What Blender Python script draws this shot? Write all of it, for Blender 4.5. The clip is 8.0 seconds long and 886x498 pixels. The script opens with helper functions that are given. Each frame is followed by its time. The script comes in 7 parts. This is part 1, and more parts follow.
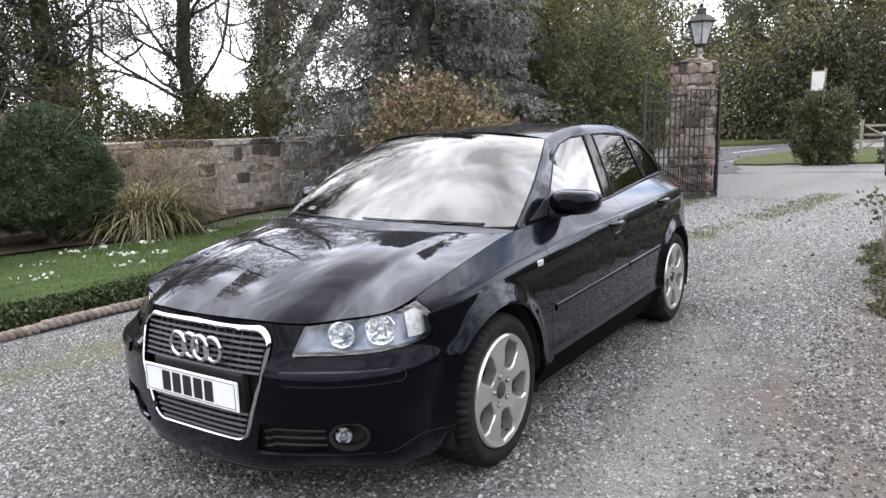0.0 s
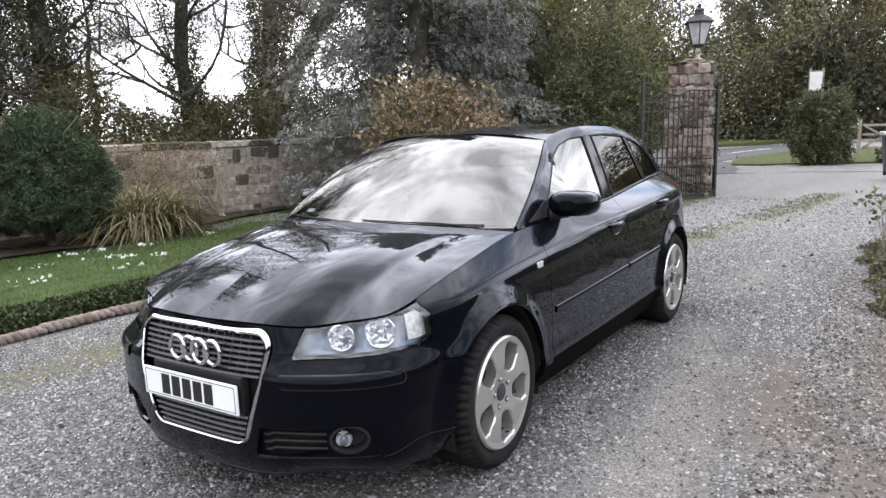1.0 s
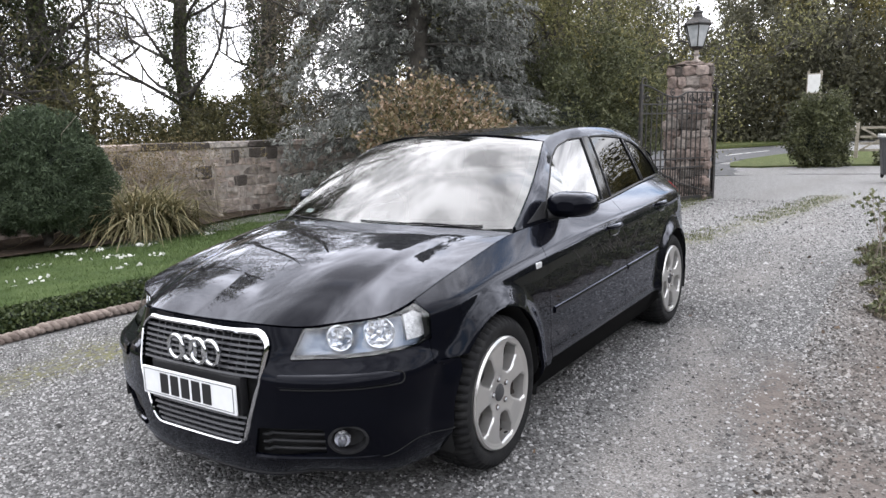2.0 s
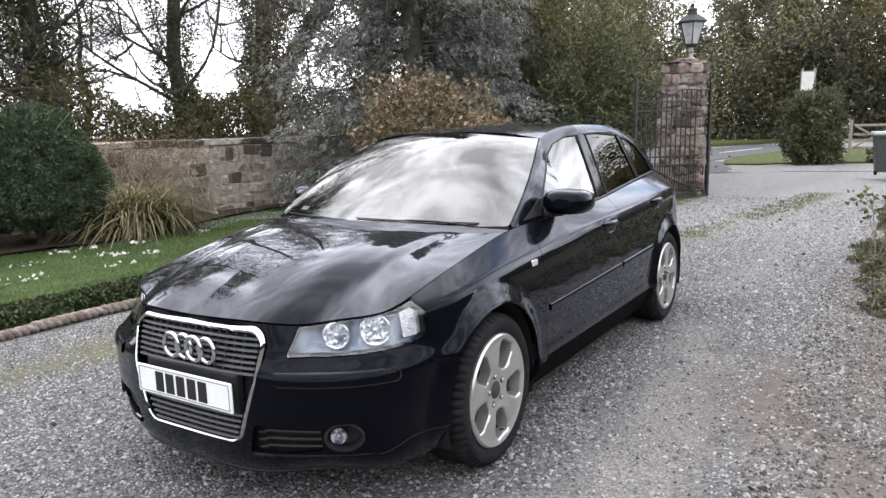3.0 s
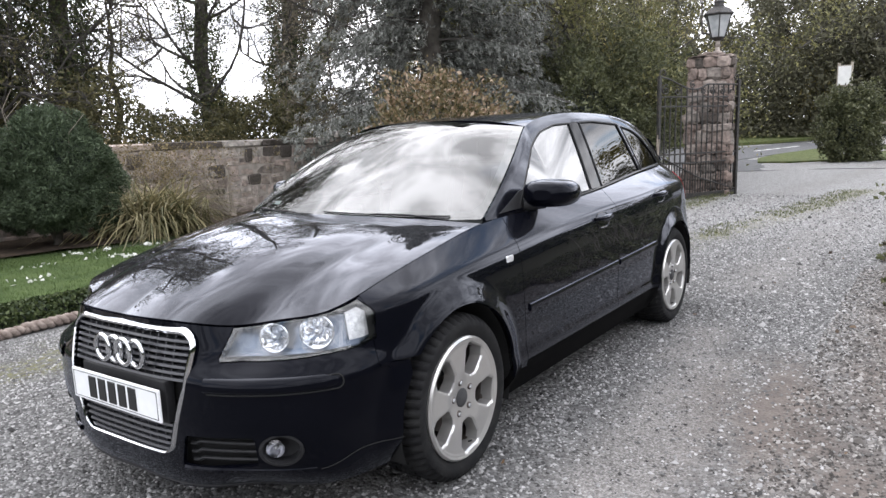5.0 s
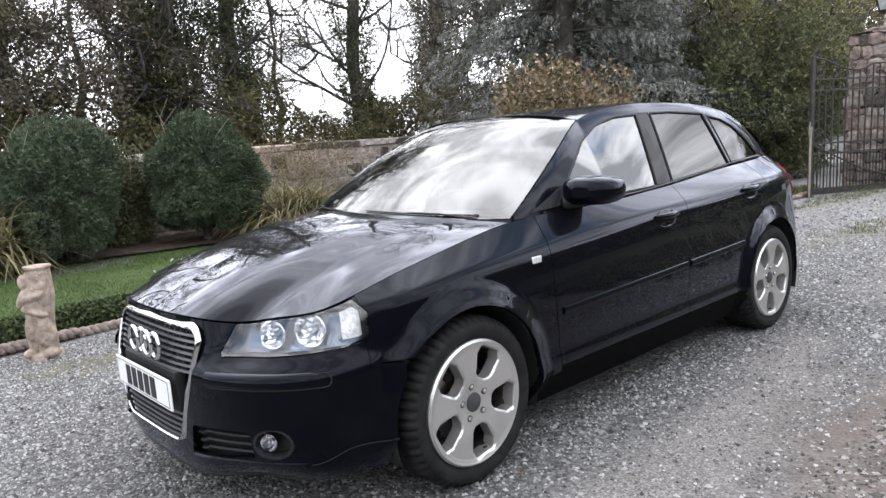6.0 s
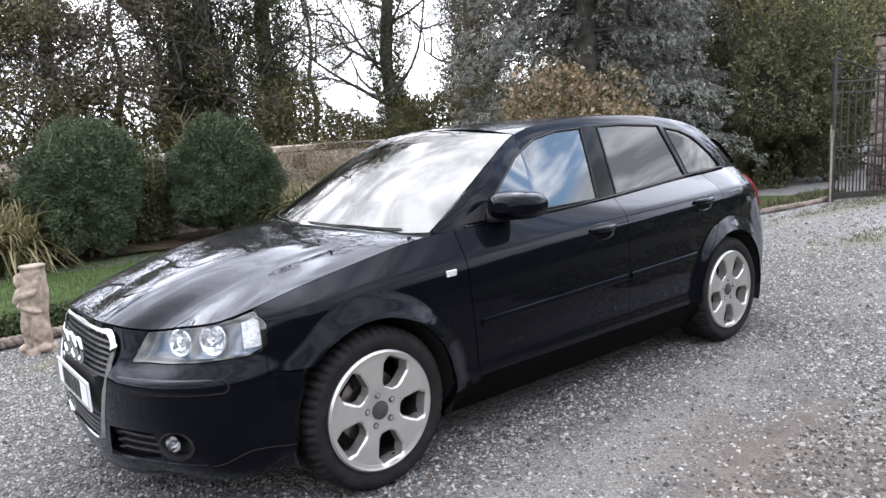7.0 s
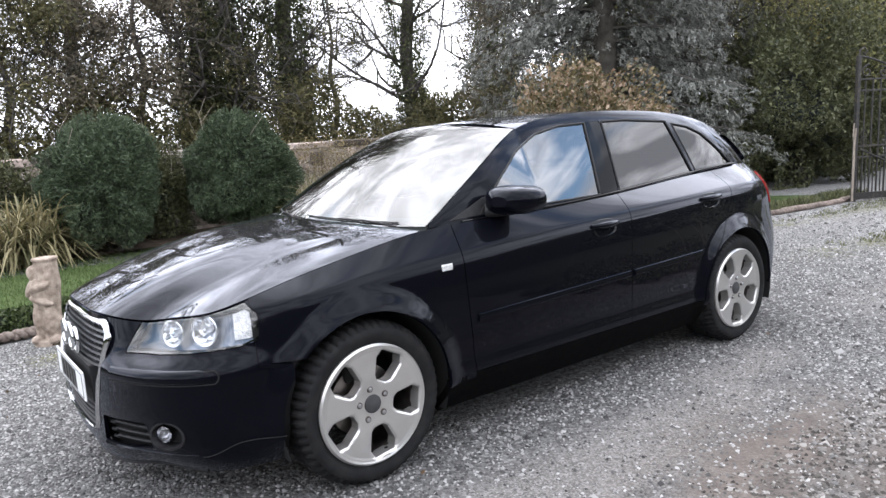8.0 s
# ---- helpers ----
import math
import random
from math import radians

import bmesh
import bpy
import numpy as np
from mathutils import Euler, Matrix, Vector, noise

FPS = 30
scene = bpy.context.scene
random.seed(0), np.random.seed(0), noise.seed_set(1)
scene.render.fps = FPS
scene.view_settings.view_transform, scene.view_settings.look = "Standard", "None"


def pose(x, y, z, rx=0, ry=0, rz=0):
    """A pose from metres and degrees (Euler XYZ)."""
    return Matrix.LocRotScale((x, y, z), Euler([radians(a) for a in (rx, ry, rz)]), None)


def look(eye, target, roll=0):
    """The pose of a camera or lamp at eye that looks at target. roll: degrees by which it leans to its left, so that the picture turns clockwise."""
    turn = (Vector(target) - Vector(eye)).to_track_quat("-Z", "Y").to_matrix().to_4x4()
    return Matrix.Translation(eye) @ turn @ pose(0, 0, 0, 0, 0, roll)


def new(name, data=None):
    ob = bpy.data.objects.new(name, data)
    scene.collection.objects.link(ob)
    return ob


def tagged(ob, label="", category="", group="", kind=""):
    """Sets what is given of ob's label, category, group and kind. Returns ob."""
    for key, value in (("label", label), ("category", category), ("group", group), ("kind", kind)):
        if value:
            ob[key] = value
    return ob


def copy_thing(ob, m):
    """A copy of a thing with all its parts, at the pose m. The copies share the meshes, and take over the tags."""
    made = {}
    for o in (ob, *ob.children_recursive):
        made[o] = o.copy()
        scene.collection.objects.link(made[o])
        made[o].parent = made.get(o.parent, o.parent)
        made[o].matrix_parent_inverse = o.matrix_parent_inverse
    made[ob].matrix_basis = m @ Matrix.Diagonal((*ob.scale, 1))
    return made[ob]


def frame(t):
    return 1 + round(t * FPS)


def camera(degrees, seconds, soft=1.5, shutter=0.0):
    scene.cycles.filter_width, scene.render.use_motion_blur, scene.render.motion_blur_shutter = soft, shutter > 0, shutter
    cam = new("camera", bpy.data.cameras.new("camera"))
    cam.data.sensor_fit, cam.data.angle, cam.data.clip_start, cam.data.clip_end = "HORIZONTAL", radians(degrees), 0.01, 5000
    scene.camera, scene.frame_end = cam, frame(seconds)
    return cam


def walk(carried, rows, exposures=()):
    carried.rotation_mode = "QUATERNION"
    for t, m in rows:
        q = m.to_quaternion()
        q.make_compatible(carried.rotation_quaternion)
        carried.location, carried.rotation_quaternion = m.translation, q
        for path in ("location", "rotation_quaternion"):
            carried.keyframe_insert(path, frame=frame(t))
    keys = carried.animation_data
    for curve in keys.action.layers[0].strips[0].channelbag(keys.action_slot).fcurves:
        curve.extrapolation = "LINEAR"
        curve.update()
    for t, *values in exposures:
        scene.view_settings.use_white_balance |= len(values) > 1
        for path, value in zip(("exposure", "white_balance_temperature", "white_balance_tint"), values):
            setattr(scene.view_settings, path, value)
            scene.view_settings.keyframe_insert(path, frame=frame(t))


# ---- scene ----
cam = camera(63.8, 8.0, soft=1.45)
PATH = [
    (0, (-2.539, -2.22, 1.477), (-0.895, -1.133, 1.135), -1.1),
    (0.5, (-2.534, -2.216, 1.476), (-0.888, -1.133, 1.134), -1.2),
    (1, (-2.536, -2.214, 1.48), (-0.89, -1.13, 1.141), -1.3),
    (1.5, (-2.54, -2.216, 1.478), (-0.894, -1.131, 1.143), -1.2),
    (3, (-2.541, -2.208, 1.477), (-0.885, -1.141, 1.134), -1.1),
    (3.5, (-2.534, -2.215, 1.471), (-0.878, -1.148, 1.125), -1.2),
    (4, (-2.467, -2.279, 1.471), (-0.812, -1.209, 1.126), -1.5),
    (4.2, (-2.433, -2.288, 1.461), (-0.775, -1.224, 1.118), -1.4),
    (5.3, (-2.038, -2.331, 1.38), (-0.509, -1.085, 1.047), -2.6),
    (5.5, (-1.937, -2.408, 1.375), (-0.485, -1.073, 1.042), -3.4),
    (6, (-1.781, -2.671, 1.385), (-0.462, -1.204, 1.055), -3.4),
    (6.5, (-1.607, -2.935, 1.43), (-0.325, -1.434, 1.104), -3.4),
    (7, (-1.451, -3.078, 1.442), (-0.222, -1.536, 1.109), -3.2),
    (7.5, (-1.379, -3.118, 1.426), (-0.174, -1.556, 1.095), -3.0),
    (8, (-1.361, -3.13, 1.415), (-0.178, -1.552, 1.081), -3.0),
]
walk(cam, [(t, look(eye, target, roll)) for t, eye, target, roll in PATH], exposures=[(0.0, 1.07, 6230, 13), (4.2, 1.07, 6230, 13), (6.5, 1.19, 6120, 13), (8.0, 1.27, 6100, 13)])

# ---- world and light ----
world = bpy.data.worlds.new("sky")
scene.world = world
world.use_nodes = True
wn, wl = world.node_tree.nodes, world.node_tree.links
wn.clear()
sky = wn.new("ShaderNodeTexSky")
sky.sky_type = "NISHITA"
sky.sun_disc = False
SUN_ELEV, SUN_AZ = 46.0, 62.0      # degrees; the azimuth runs from +x towards +y
CLOUD_W = 216.75
sky.sun_elevation, sky.sun_rotation = radians(SUN_ELEV), radians(90 - SUN_AZ)
sky.air_density, sky.dust_density = 1.0, 0.8
def sky_math(kind, a, b=None, node="ShaderNodeMath"):
    """One step of arithmetic; a and b are sockets or numbers."""
    x = wn.new(node)
    x.operation = kind
    for k, v in enumerate((a, b)):
        if hasattr(v, "is_linked"):
            wl.new(v, x.inputs[k])
        elif v is not None:
            x.inputs[k].default_value = v
    return x.outputs["Value"] if node == "ShaderNodeMath" or kind == "DOT_PRODUCT" else x.outputs["Vector"]


def sky_noise(vector, scale, detail, rough, distortion, w):
    x = wn.new("ShaderNodeTexNoise")
    x.noise_dimensions = "4D"
    for key, v in (("Scale", scale), ("Detail", detail), ("Roughness", rough), ("Distortion", distortion), ("W", w)):
        x.inputs[key].default_value = v
    wl.new(vector, x.inputs["Vector"])
    return x.outputs["Fac"]


def sky_ramp(source, *stops):
    x = wn.new("ShaderNodeValToRGB")
    for e, (pos, col) in zip(x.color_ramp.elements, stops):
        e.position, e.color = pos, (*col, 1)
    wl.new(source, x.inputs["Fac"])
    return x.outputs["Color"]


def sky_mix(kind, fac, a, b):
    x = wn.new("ShaderNodeMix")
    x.data_type, x.blend_type = "RGBA", kind
    for key, v in (("Factor", fac), ("A", a), ("B", b)):
        if hasattr(v, "is_linked"):
            wl.new(v, x.inputs[key])
        else:
            x.inputs[key].default_value = v
    return x.outputs["Result"]


sun_way = Vector((math.cos(radians(SUN_AZ)) * math.cos(radians(SUN_ELEV)), math.sin(radians(SUN_AZ)) * math.cos(radians(SUN_ELEV)), math.sin(radians(SUN_ELEV))))
dome = wn.new("ShaderNodeTexCoord").outputs["Generated"]
split = wn.new("ShaderNodeSeparateXYZ")
wl.new(dome, split.inputs["Vector"])
up = sky_math("MAXIMUM", split.outputs["Z"], 0.0)
# a layer of broken cloud at one height, drawn out towards the horizon
spread_by = sky_math("DIVIDE", 1.0, sky_math("ADD", up, 0.35))
layer = wn.new("ShaderNodeVectorMath")
layer.operation = "SCALE"
wl.new(dome, layer.inputs[0])
wl.new(spread_by, layer.inputs["Scale"])
plane = layer.outputs["Vector"]
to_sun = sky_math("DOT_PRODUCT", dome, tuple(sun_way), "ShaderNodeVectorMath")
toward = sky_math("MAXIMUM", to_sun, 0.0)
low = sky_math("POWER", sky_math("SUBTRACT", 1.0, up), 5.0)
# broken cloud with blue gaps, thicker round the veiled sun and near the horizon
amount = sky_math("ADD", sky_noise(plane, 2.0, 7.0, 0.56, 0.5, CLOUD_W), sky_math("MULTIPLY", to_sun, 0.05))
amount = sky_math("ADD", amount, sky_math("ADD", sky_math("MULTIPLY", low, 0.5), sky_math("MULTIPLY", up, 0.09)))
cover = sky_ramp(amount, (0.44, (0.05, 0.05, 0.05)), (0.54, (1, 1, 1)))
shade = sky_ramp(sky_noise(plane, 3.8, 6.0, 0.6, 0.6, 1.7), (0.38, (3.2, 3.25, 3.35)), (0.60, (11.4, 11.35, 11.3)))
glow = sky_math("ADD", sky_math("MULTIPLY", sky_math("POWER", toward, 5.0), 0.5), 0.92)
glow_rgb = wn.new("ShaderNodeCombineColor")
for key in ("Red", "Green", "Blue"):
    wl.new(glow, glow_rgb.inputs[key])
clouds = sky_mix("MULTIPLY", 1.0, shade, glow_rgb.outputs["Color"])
blue = sky_mix("MULTIPLY", 1.0, sky.outputs["Color"], (1.12, 1.16, 1.04, 1))
back = wn.new("ShaderNodeBackground")
back.inputs["Strength"].default_value = 0.178
outw = wn.new("ShaderNodeOutputWorld")
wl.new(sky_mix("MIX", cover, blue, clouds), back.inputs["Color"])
wl.new(back.outputs["Background"], outw.inputs["Surface"])
sun = new("sun", bpy.data.lights.new("sun", "SUN"))
sun.data.energy, sun.data.angle, sun.data.color = 0.7, radians(100), (1.0, 0.93, 0.84)
sun.matrix_world = look(tuple(sun_way * 60), (0, 0, 0))

# ---- materials ----
def material(name, color, rough=0.6, metal=0.0, coat=0.0, second=None, scale=8.0, bump=0.0, bump_scale=60.0, contrast=(0.35, 0.65), random_tint=0.0, spec=0.5, detail=6.0, island=False):
    """A surface with two scales of variation and fine relief."""
    m = bpy.data.materials.new(name)
    m.use_nodes = True
    n, l = m.node_tree.nodes, m.node_tree.links
    p = n["Principled BSDF"]
    p.inputs["Roughness"].default_value = rough
    p.inputs["Metallic"].default_value = metal
    p.inputs["Coat Weight"].default_value = coat
    p.inputs["Coat Roughness"].default_value = 0.02
    p.inputs["Specular IOR Level"].default_value = spec
    coord = n.new("ShaderNodeTexCoord")
    last = None
    if second:
        big = n.new("ShaderNodeTexNoise")
        big.inputs["Scale"].default_value = scale
        big.inputs["Detail"].default_value = detail
        l.new(coord.outputs["Object"], big.inputs["Vector"])
        ramp = n.new("ShaderNodeValToRGB")
        ramp.color_ramp.elements[0].position, ramp.color_ramp.elements[0].color = contrast[0], (*color, 1)
        ramp.color_ramp.elements[1].position, ramp.color_ramp.elements[1].color = contrast[1], (*second, 1)
        l.new(big.outputs["Fac"], ramp.inputs["Fac"])
        last = ramp.outputs["Color"]
    else:
        p.inputs["Base Color"].default_value = (*color, 1)
    if random_tint:
        if island:
            info = n.new("ShaderNodeNewGeometry")
            rnd = info.outputs["Random Per Island"]
        else:
            info = n.new("ShaderNodeObjectInfo")
            rnd = info.outputs["Random"]
        rng = n.new("ShaderNodeMapRange")
        rng.inputs["To Min"].default_value, rng.inputs["To Max"].default_value = 1 - random_tint, 1 + random_tint
        l.new(rnd, rng.inputs["Value"])
        hsv = n.new("ShaderNodeHueSaturation")
        if last:
            l.new(last, hsv.inputs["Color"])
        else:
            hsv.inputs["Color"].default_value = (*color, 1)
        l.new(rng.outputs["Result"], hsv.inputs["Value"])
        last = hsv.outputs["Color"]
    if last:
        l.new(last, p.inputs["Base Color"])
    if bump:
        fine = n.new("ShaderNodeTexNoise")
        fine.inputs["Scale"].default_value = bump_scale
        fine.inputs["Detail"].default_value = 4.0
        l.new(coord.outputs["Object"], fine.inputs["Vector"])
        b = n.new("ShaderNodeBump")
        b.inputs["Strength"].default_value = bump
        b.inputs["Distance"].default_value = 0.02
        l.new(fine.outputs["Fac"], b.inputs["Height"])
        l.new(b.outputs["Normal"], p.inputs["Normal"])
    return m


def leaf_material(name, dark, light, passing=0.25, rough=0.55):
    """Leaves that differ one by one and let some light through."""
    m = bpy.data.materials.new(name)
    m.use_nodes = True
    n, l = m.node_tree.nodes, m.node_tree.links
    p, out = n["Principled BSDF"], n["Material Output"]
    geo = n.new("ShaderNodeNewGeometry")
    ramp = n.new("ShaderNodeValToRGB")
    ramp.color_ramp.elements[0].color, ramp.color_ramp.elements[1].color = (*dark, 1), (*light, 1)
    l.new(geo.outputs["Random Per Island"], ramp.inputs["Fac"])
    l.new(ramp.outputs["Color"], p.inputs["Base Color"])
    p.inputs["Roughness"].default_value = rough
    p.inputs["Specular IOR Level"].default_value = 0.3
    tr = n.new("ShaderNodeBsdfTranslucent")
    l.new(ramp.outputs["Color"], tr.inputs["Color"])
    mix = n.new("ShaderNodeMixShader")
    mix.inputs["Fac"].default_value = passing
    l.new(p.outputs["BSDF"], mix.inputs[1])
    l.new(tr.outputs["BSDF"], mix.inputs[2])
    l.new(mix.outputs["Shader"], out.inputs["Surface"])
    return m


def gloss_over(m, under, low, gain, power, rough=0.0, tint=(1.0, 1.0, 1.0)):
    """A clear glossy face over another shader: faint seen straight on, strong at a glancing angle."""
    n, l = m.node_tree.nodes, m.node_tree.links
    gloss, layer, curve, scale_, mix = (n.new("ShaderNode" + k) for k in ("BsdfGlossy", "LayerWeight", "Math", "Math", "MixShader"))
    gloss.inputs["Roughness"].default_value = rough
    gloss.inputs["Color"].default_value = (*tint, 1)
    curve.operation, scale_.operation, scale_.use_clamp = "POWER", "MULTIPLY_ADD", True
    curve.inputs[1].default_value = power
    scale_.inputs[1].default_value, scale_.inputs[2].default_value = gain, low
    l.new(layer.outputs["Facing"], curve.inputs[0])
    l.new(curve.outputs["Value"], scale_.inputs[0])
    l.new(scale_.outputs["Value"], mix.inputs["Fac"])
    l.new(under, mix.inputs[1])
    l.new(gloss.outputs["BSDF"], mix.inputs[2])
    l.new(mix.outputs["Shader"], n["Material Output"].inputs["Surface"])
    return m


def glass_material(name, tint, low=0.06, gain=0.85, power=3.0, rough=0.0):
    """Thin glass: a tinted clear sheet with a glossy face."""
    m = bpy.data.materials.new(name)
    m.use_nodes = True
    n = m.node_tree.nodes
    n.remove(n["Principled BSDF"])
    clear = n.new("ShaderNodeBsdfTransparent")
    clear.inputs["Color"].default_value = (*tint, 1)
    return gloss_over(m, clear.outputs["BSDF"], low, gain, power, rough)


M_PAINT = material("black_paint", (0.0012, 0.0014, 0.0032), 0.5, second=(0.002, 0.0023, 0.0045), scale=900, spec=0.03)
gloss_over(M_PAINT, M_PAINT.node_tree.nodes["Principled BSDF"].outputs["BSDF"], 0.0078, 0.78, 3.45, 0.0, (0.87, 0.905, 1.0))
M_GAP = material("dark_gap", (0.004, 0.004, 0.004), 0.9)
M_PLASTIC = material("black_plastic", (0.008, 0.008, 0.009), 0.55, second=(0.013, 0.013, 0.0145), scale=40, bump=0.1, bump_scale=900, spec=0.35)
M_SILL = material("sill_black", (0.002, 0.002, 0.0025), 0.6, second=(0.004, 0.004, 0.004), scale=30, spec=0.03)
M_GLOSSBLACK = material("gloss_black_trim", (0.004, 0.004, 0.005), 0.06, spec=0.22)
M_CHROME = material("chrome", (0.66, 0.67, 0.69), 0.09, metal=1.0)
M_SATIN = material("satin_chrome", (0.55, 0.56, 0.58), 0.28, metal=1.0)
M_ALLOY = material("silver_alloy", (0.58, 0.57, 0.555), 0.3, metal=0.75, second=(0.54, 0.53, 0.515), scale=14, coat=0.3)
M_DISC = material("brake_steel", (0.2, 0.18, 0.17), 0.45, metal=1.0, second=(0.12, 0.1, 0.09), scale=20)
M_TYRE = material("tyre_rubber", (0.008, 0.008, 0.009), 0.75, second=(0.016, 0.016, 0.016), scale=18, bump=0.15, bump_scale=300, spec=0.2)
M_GLASS = glass_material("clear_glass", (0.42, 0.47, 0.47), 0.23, 0.35, 2.6)
M_SCREEN = glass_material("windscreen_glass", (0.42, 0.48, 0.46), 0.10, 0.34, 2.2)
M_TINT = glass_material("tinted_glass", (0.03, 0.034, 0.04), 0.125, 0.1, 2.6)
M_LENS = glass_material("lamp_lens", (0.96, 0.97, 0.98), 0.07, 0.5, 2.6)
M_LAMPBOX = material("lamp_housing", (0.15, 0.18, 0.235), 0.24, metal=0.5, second=(0.085, 0.105, 0.145), scale=12)
M_BOWL = material("lamp_bowl", (0.86, 0.87, 0.9), 0.1, metal=0.9, second=(0.74, 0.76, 0.79), scale=40)
M_GRILLE = material("grille_plastic", (0.042, 0.043, 0.047), 0.3, second=(0.056, 0.057, 0.064), scale=60)
M_REFLECT = material("lamp_reflector", (0.85, 0.86, 0.88), 0.06, metal=1.0)
M_AMBER = material("pale_indicator", (0.8, 0.8, 0.8), 0.3, metal=0.5, second=(0.55, 0.55, 0.56), scale=60, bump=0.4, bump_scale=150)
M_FOG = material("fog_reflector", (0.4, 0.4, 0.42), 0.15, metal=1.0)
M_RED = material("red_lens", (0.35, 0.01, 0.01), 0.15, coat=0.6)
M_PLATE = material("plate_white", (0.82, 0.83, 0.84), 0.35, second=(0.78, 0.79, 0.8), scale=30)
M_PLATEBLACK = material("plate_black", (0.012, 0.012, 0.013), 0.4)
M_TRIMGREY = material("interior_grey", (0.03, 0.03, 0.032), 0.8, second=(0.045, 0.045, 0.047), scale=30)
M_PAPER = material("paper", (0.75, 0.76, 0.76), 0.7)


def ground_material():
    """Gravel: loose grey stones, trodden brown-grey earth where the wheels run, moss. The attributes 'worn' and 'moss' say where."""
    m = bpy.data.materials.new("gravel_ground")
    m.use_nodes = True
    n, l = m.node_tree.nodes, m.node_tree.links
    p = n["Principled BSDF"]
    p.inputs["Roughness"].default_value = 0.85
    p.inputs["Specular IOR Level"].default_value = 0.25
    coord = n.new("ShaderNodeTexCoord")

    def voronoi(scale):
        v = n.new("ShaderNodeTexVoronoi")
        v.inputs["Scale"].default_value = scale
        l.new(coord.outputs["Object"], v.inputs["Vector"])
        return v

    def noise_(scale, detail=6.0):
        v = n.new("ShaderNodeTexNoise")
        v.inputs["Scale"].default_value, v.inputs["Detail"].default_value = scale, detail
        l.new(coord.outputs["Object"], v.inputs["Vector"])
        return v

    def ramp(source, *stops):
        r = n.new("ShaderNodeValToRGB")
        while len(r.color_ramp.elements) < len(stops):
            r.color_ramp.elements.new(0.5)
        for e, (pos, col) in zip(r.color_ramp.elements, stops):
            e.position, e.color = pos, (*col, 1)
        l.new(source, r.inputs["Fac"])
        return r.outputs["Color"]

    def mix(fac, a, b, kind="MIX"):
        x = n.new("ShaderNodeMix")
        x.data_type, x.blend_type = "RGBA", kind
        if hasattr(fac, "is_linked"):
            l.new(fac, x.inputs["Factor"])
        else:
            x.inputs["Factor"].default_value = fac
        l.new(a, x.inputs["A"])
        l.new(b, x.inputs["B"])
        return x.outputs["Result"]

    coarse, fine = voronoi(62.0), voronoi(140.0)
    sep = n.new("ShaderNodeSeparateColor")
    l.new(coarse.outputs["Color"], sep.inputs["Color"])
    stones = ramp(sep.outputs["Red"], (0.0, (0.07, 0.07, 0.07)), (0.3, (0.17, 0.17, 0.17)), (0.7, (0.32, 0.32, 0.32)), (1.0, (0.52, 0.52, 0.52)))
    sep2 = n.new("ShaderNodeSeparateColor")
    l.new(fine.outputs["Color"], sep2.inputs["Color"])
    grit = ramp(sep2.outputs["Green"], (0.0, (0.07, 0.066, 0.062)), (0.6, (0.22, 0.21, 0.2)), (1.0, (0.42, 0.41, 0.4)))
    patch = noise_(3.0)
    earth = ramp(patch.outputs["Fac"], (0.3, (0.11, 0.104, 0.1)), (0.55, (0.15, 0.142, 0.137)), (0.75, (0.18, 0.17, 0.162)))
    earth = mix(0.5, earth, grit)
    soil_at, verge_at = n.new("ShaderNodeAttribute"), n.new("ShaderNodeAttribute")
    soil_at.attribute_name, verge_at.attribute_name = "soil", "verge"
    brown = ramp(noise_(7.0).outputs["Fac"], (0.3, (0.075, 0.062, 0.055)), (0.7, (0.135, 0.112, 0.098)))
    earth = mix(soil_at.outputs["Fac"], earth, brown)
    loose = mix(0.3, stones, grit)
    # base tone is dark near for gaps between pebbles, and paler farther along
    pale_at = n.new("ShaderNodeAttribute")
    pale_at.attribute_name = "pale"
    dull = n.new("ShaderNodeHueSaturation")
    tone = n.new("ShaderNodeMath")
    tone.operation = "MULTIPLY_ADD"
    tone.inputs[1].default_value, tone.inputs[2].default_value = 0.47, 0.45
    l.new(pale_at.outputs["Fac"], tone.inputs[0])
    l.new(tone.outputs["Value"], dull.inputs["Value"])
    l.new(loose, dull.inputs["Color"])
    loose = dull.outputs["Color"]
    worn, moss = n.new("ShaderNodeAttribute"), n.new("ShaderNodeAttribute")
    worn.attribute_name, moss.attribute_name = "worn", "moss"
    edge = noise_(14.0)
    math_ = n.new("ShaderNodeMath")
    math_.operation = "MULTIPLY_ADD"
    l.new(worn.outputs["Fac"], math_.inputs[0])
    math_.inputs[1].default_value, math_.inputs[2].default_value = 1.6, -0.55
    add = n.new("ShaderNodeMath")
    add.operation, add.use_clamp = "ADD", True
    half = n.new("ShaderNodeMath")
    half.operation = "MULTIPLY"
    half.inputs[1].default_value = 0.6
    l.new(edge.outputs["Fac"], half.inputs[0])
    l.new(math_.outputs["Value"], add.inputs[0])
    l.new(half.outputs["Value"], add.inputs[1])
    color = mix(add.outputs["Value"], loose, earth)
    mossy = ramp(noise_(30.0).outputs["Fac"], (0.3, (0.09, 0.09, 0.04)), (0.7, (0.16, 0.15, 0.065)))
    mm = n.new("ShaderNodeMath")
    mm.operation, mm.use_clamp = "MULTIPLY", True
    l.new(moss.outputs["Fac"], mm.inputs[0])
    l.new(ramp(noise_(22.0).outputs["Fac"], (0.42, (0, 0, 0)), (0.6, (1, 1, 1))), mm.inputs[1])
    color = mix(mm.outputs["Value"], color, mossy)
    rough_grass = ramp(noise_(18.0).outputs["Fac"], (0.3, (0.03, 0.03, 0.014)), (0.7, (0.075, 0.07, 0.035)))
    color = mix(verge_at.outputs["Fac"], color, rough_grass)
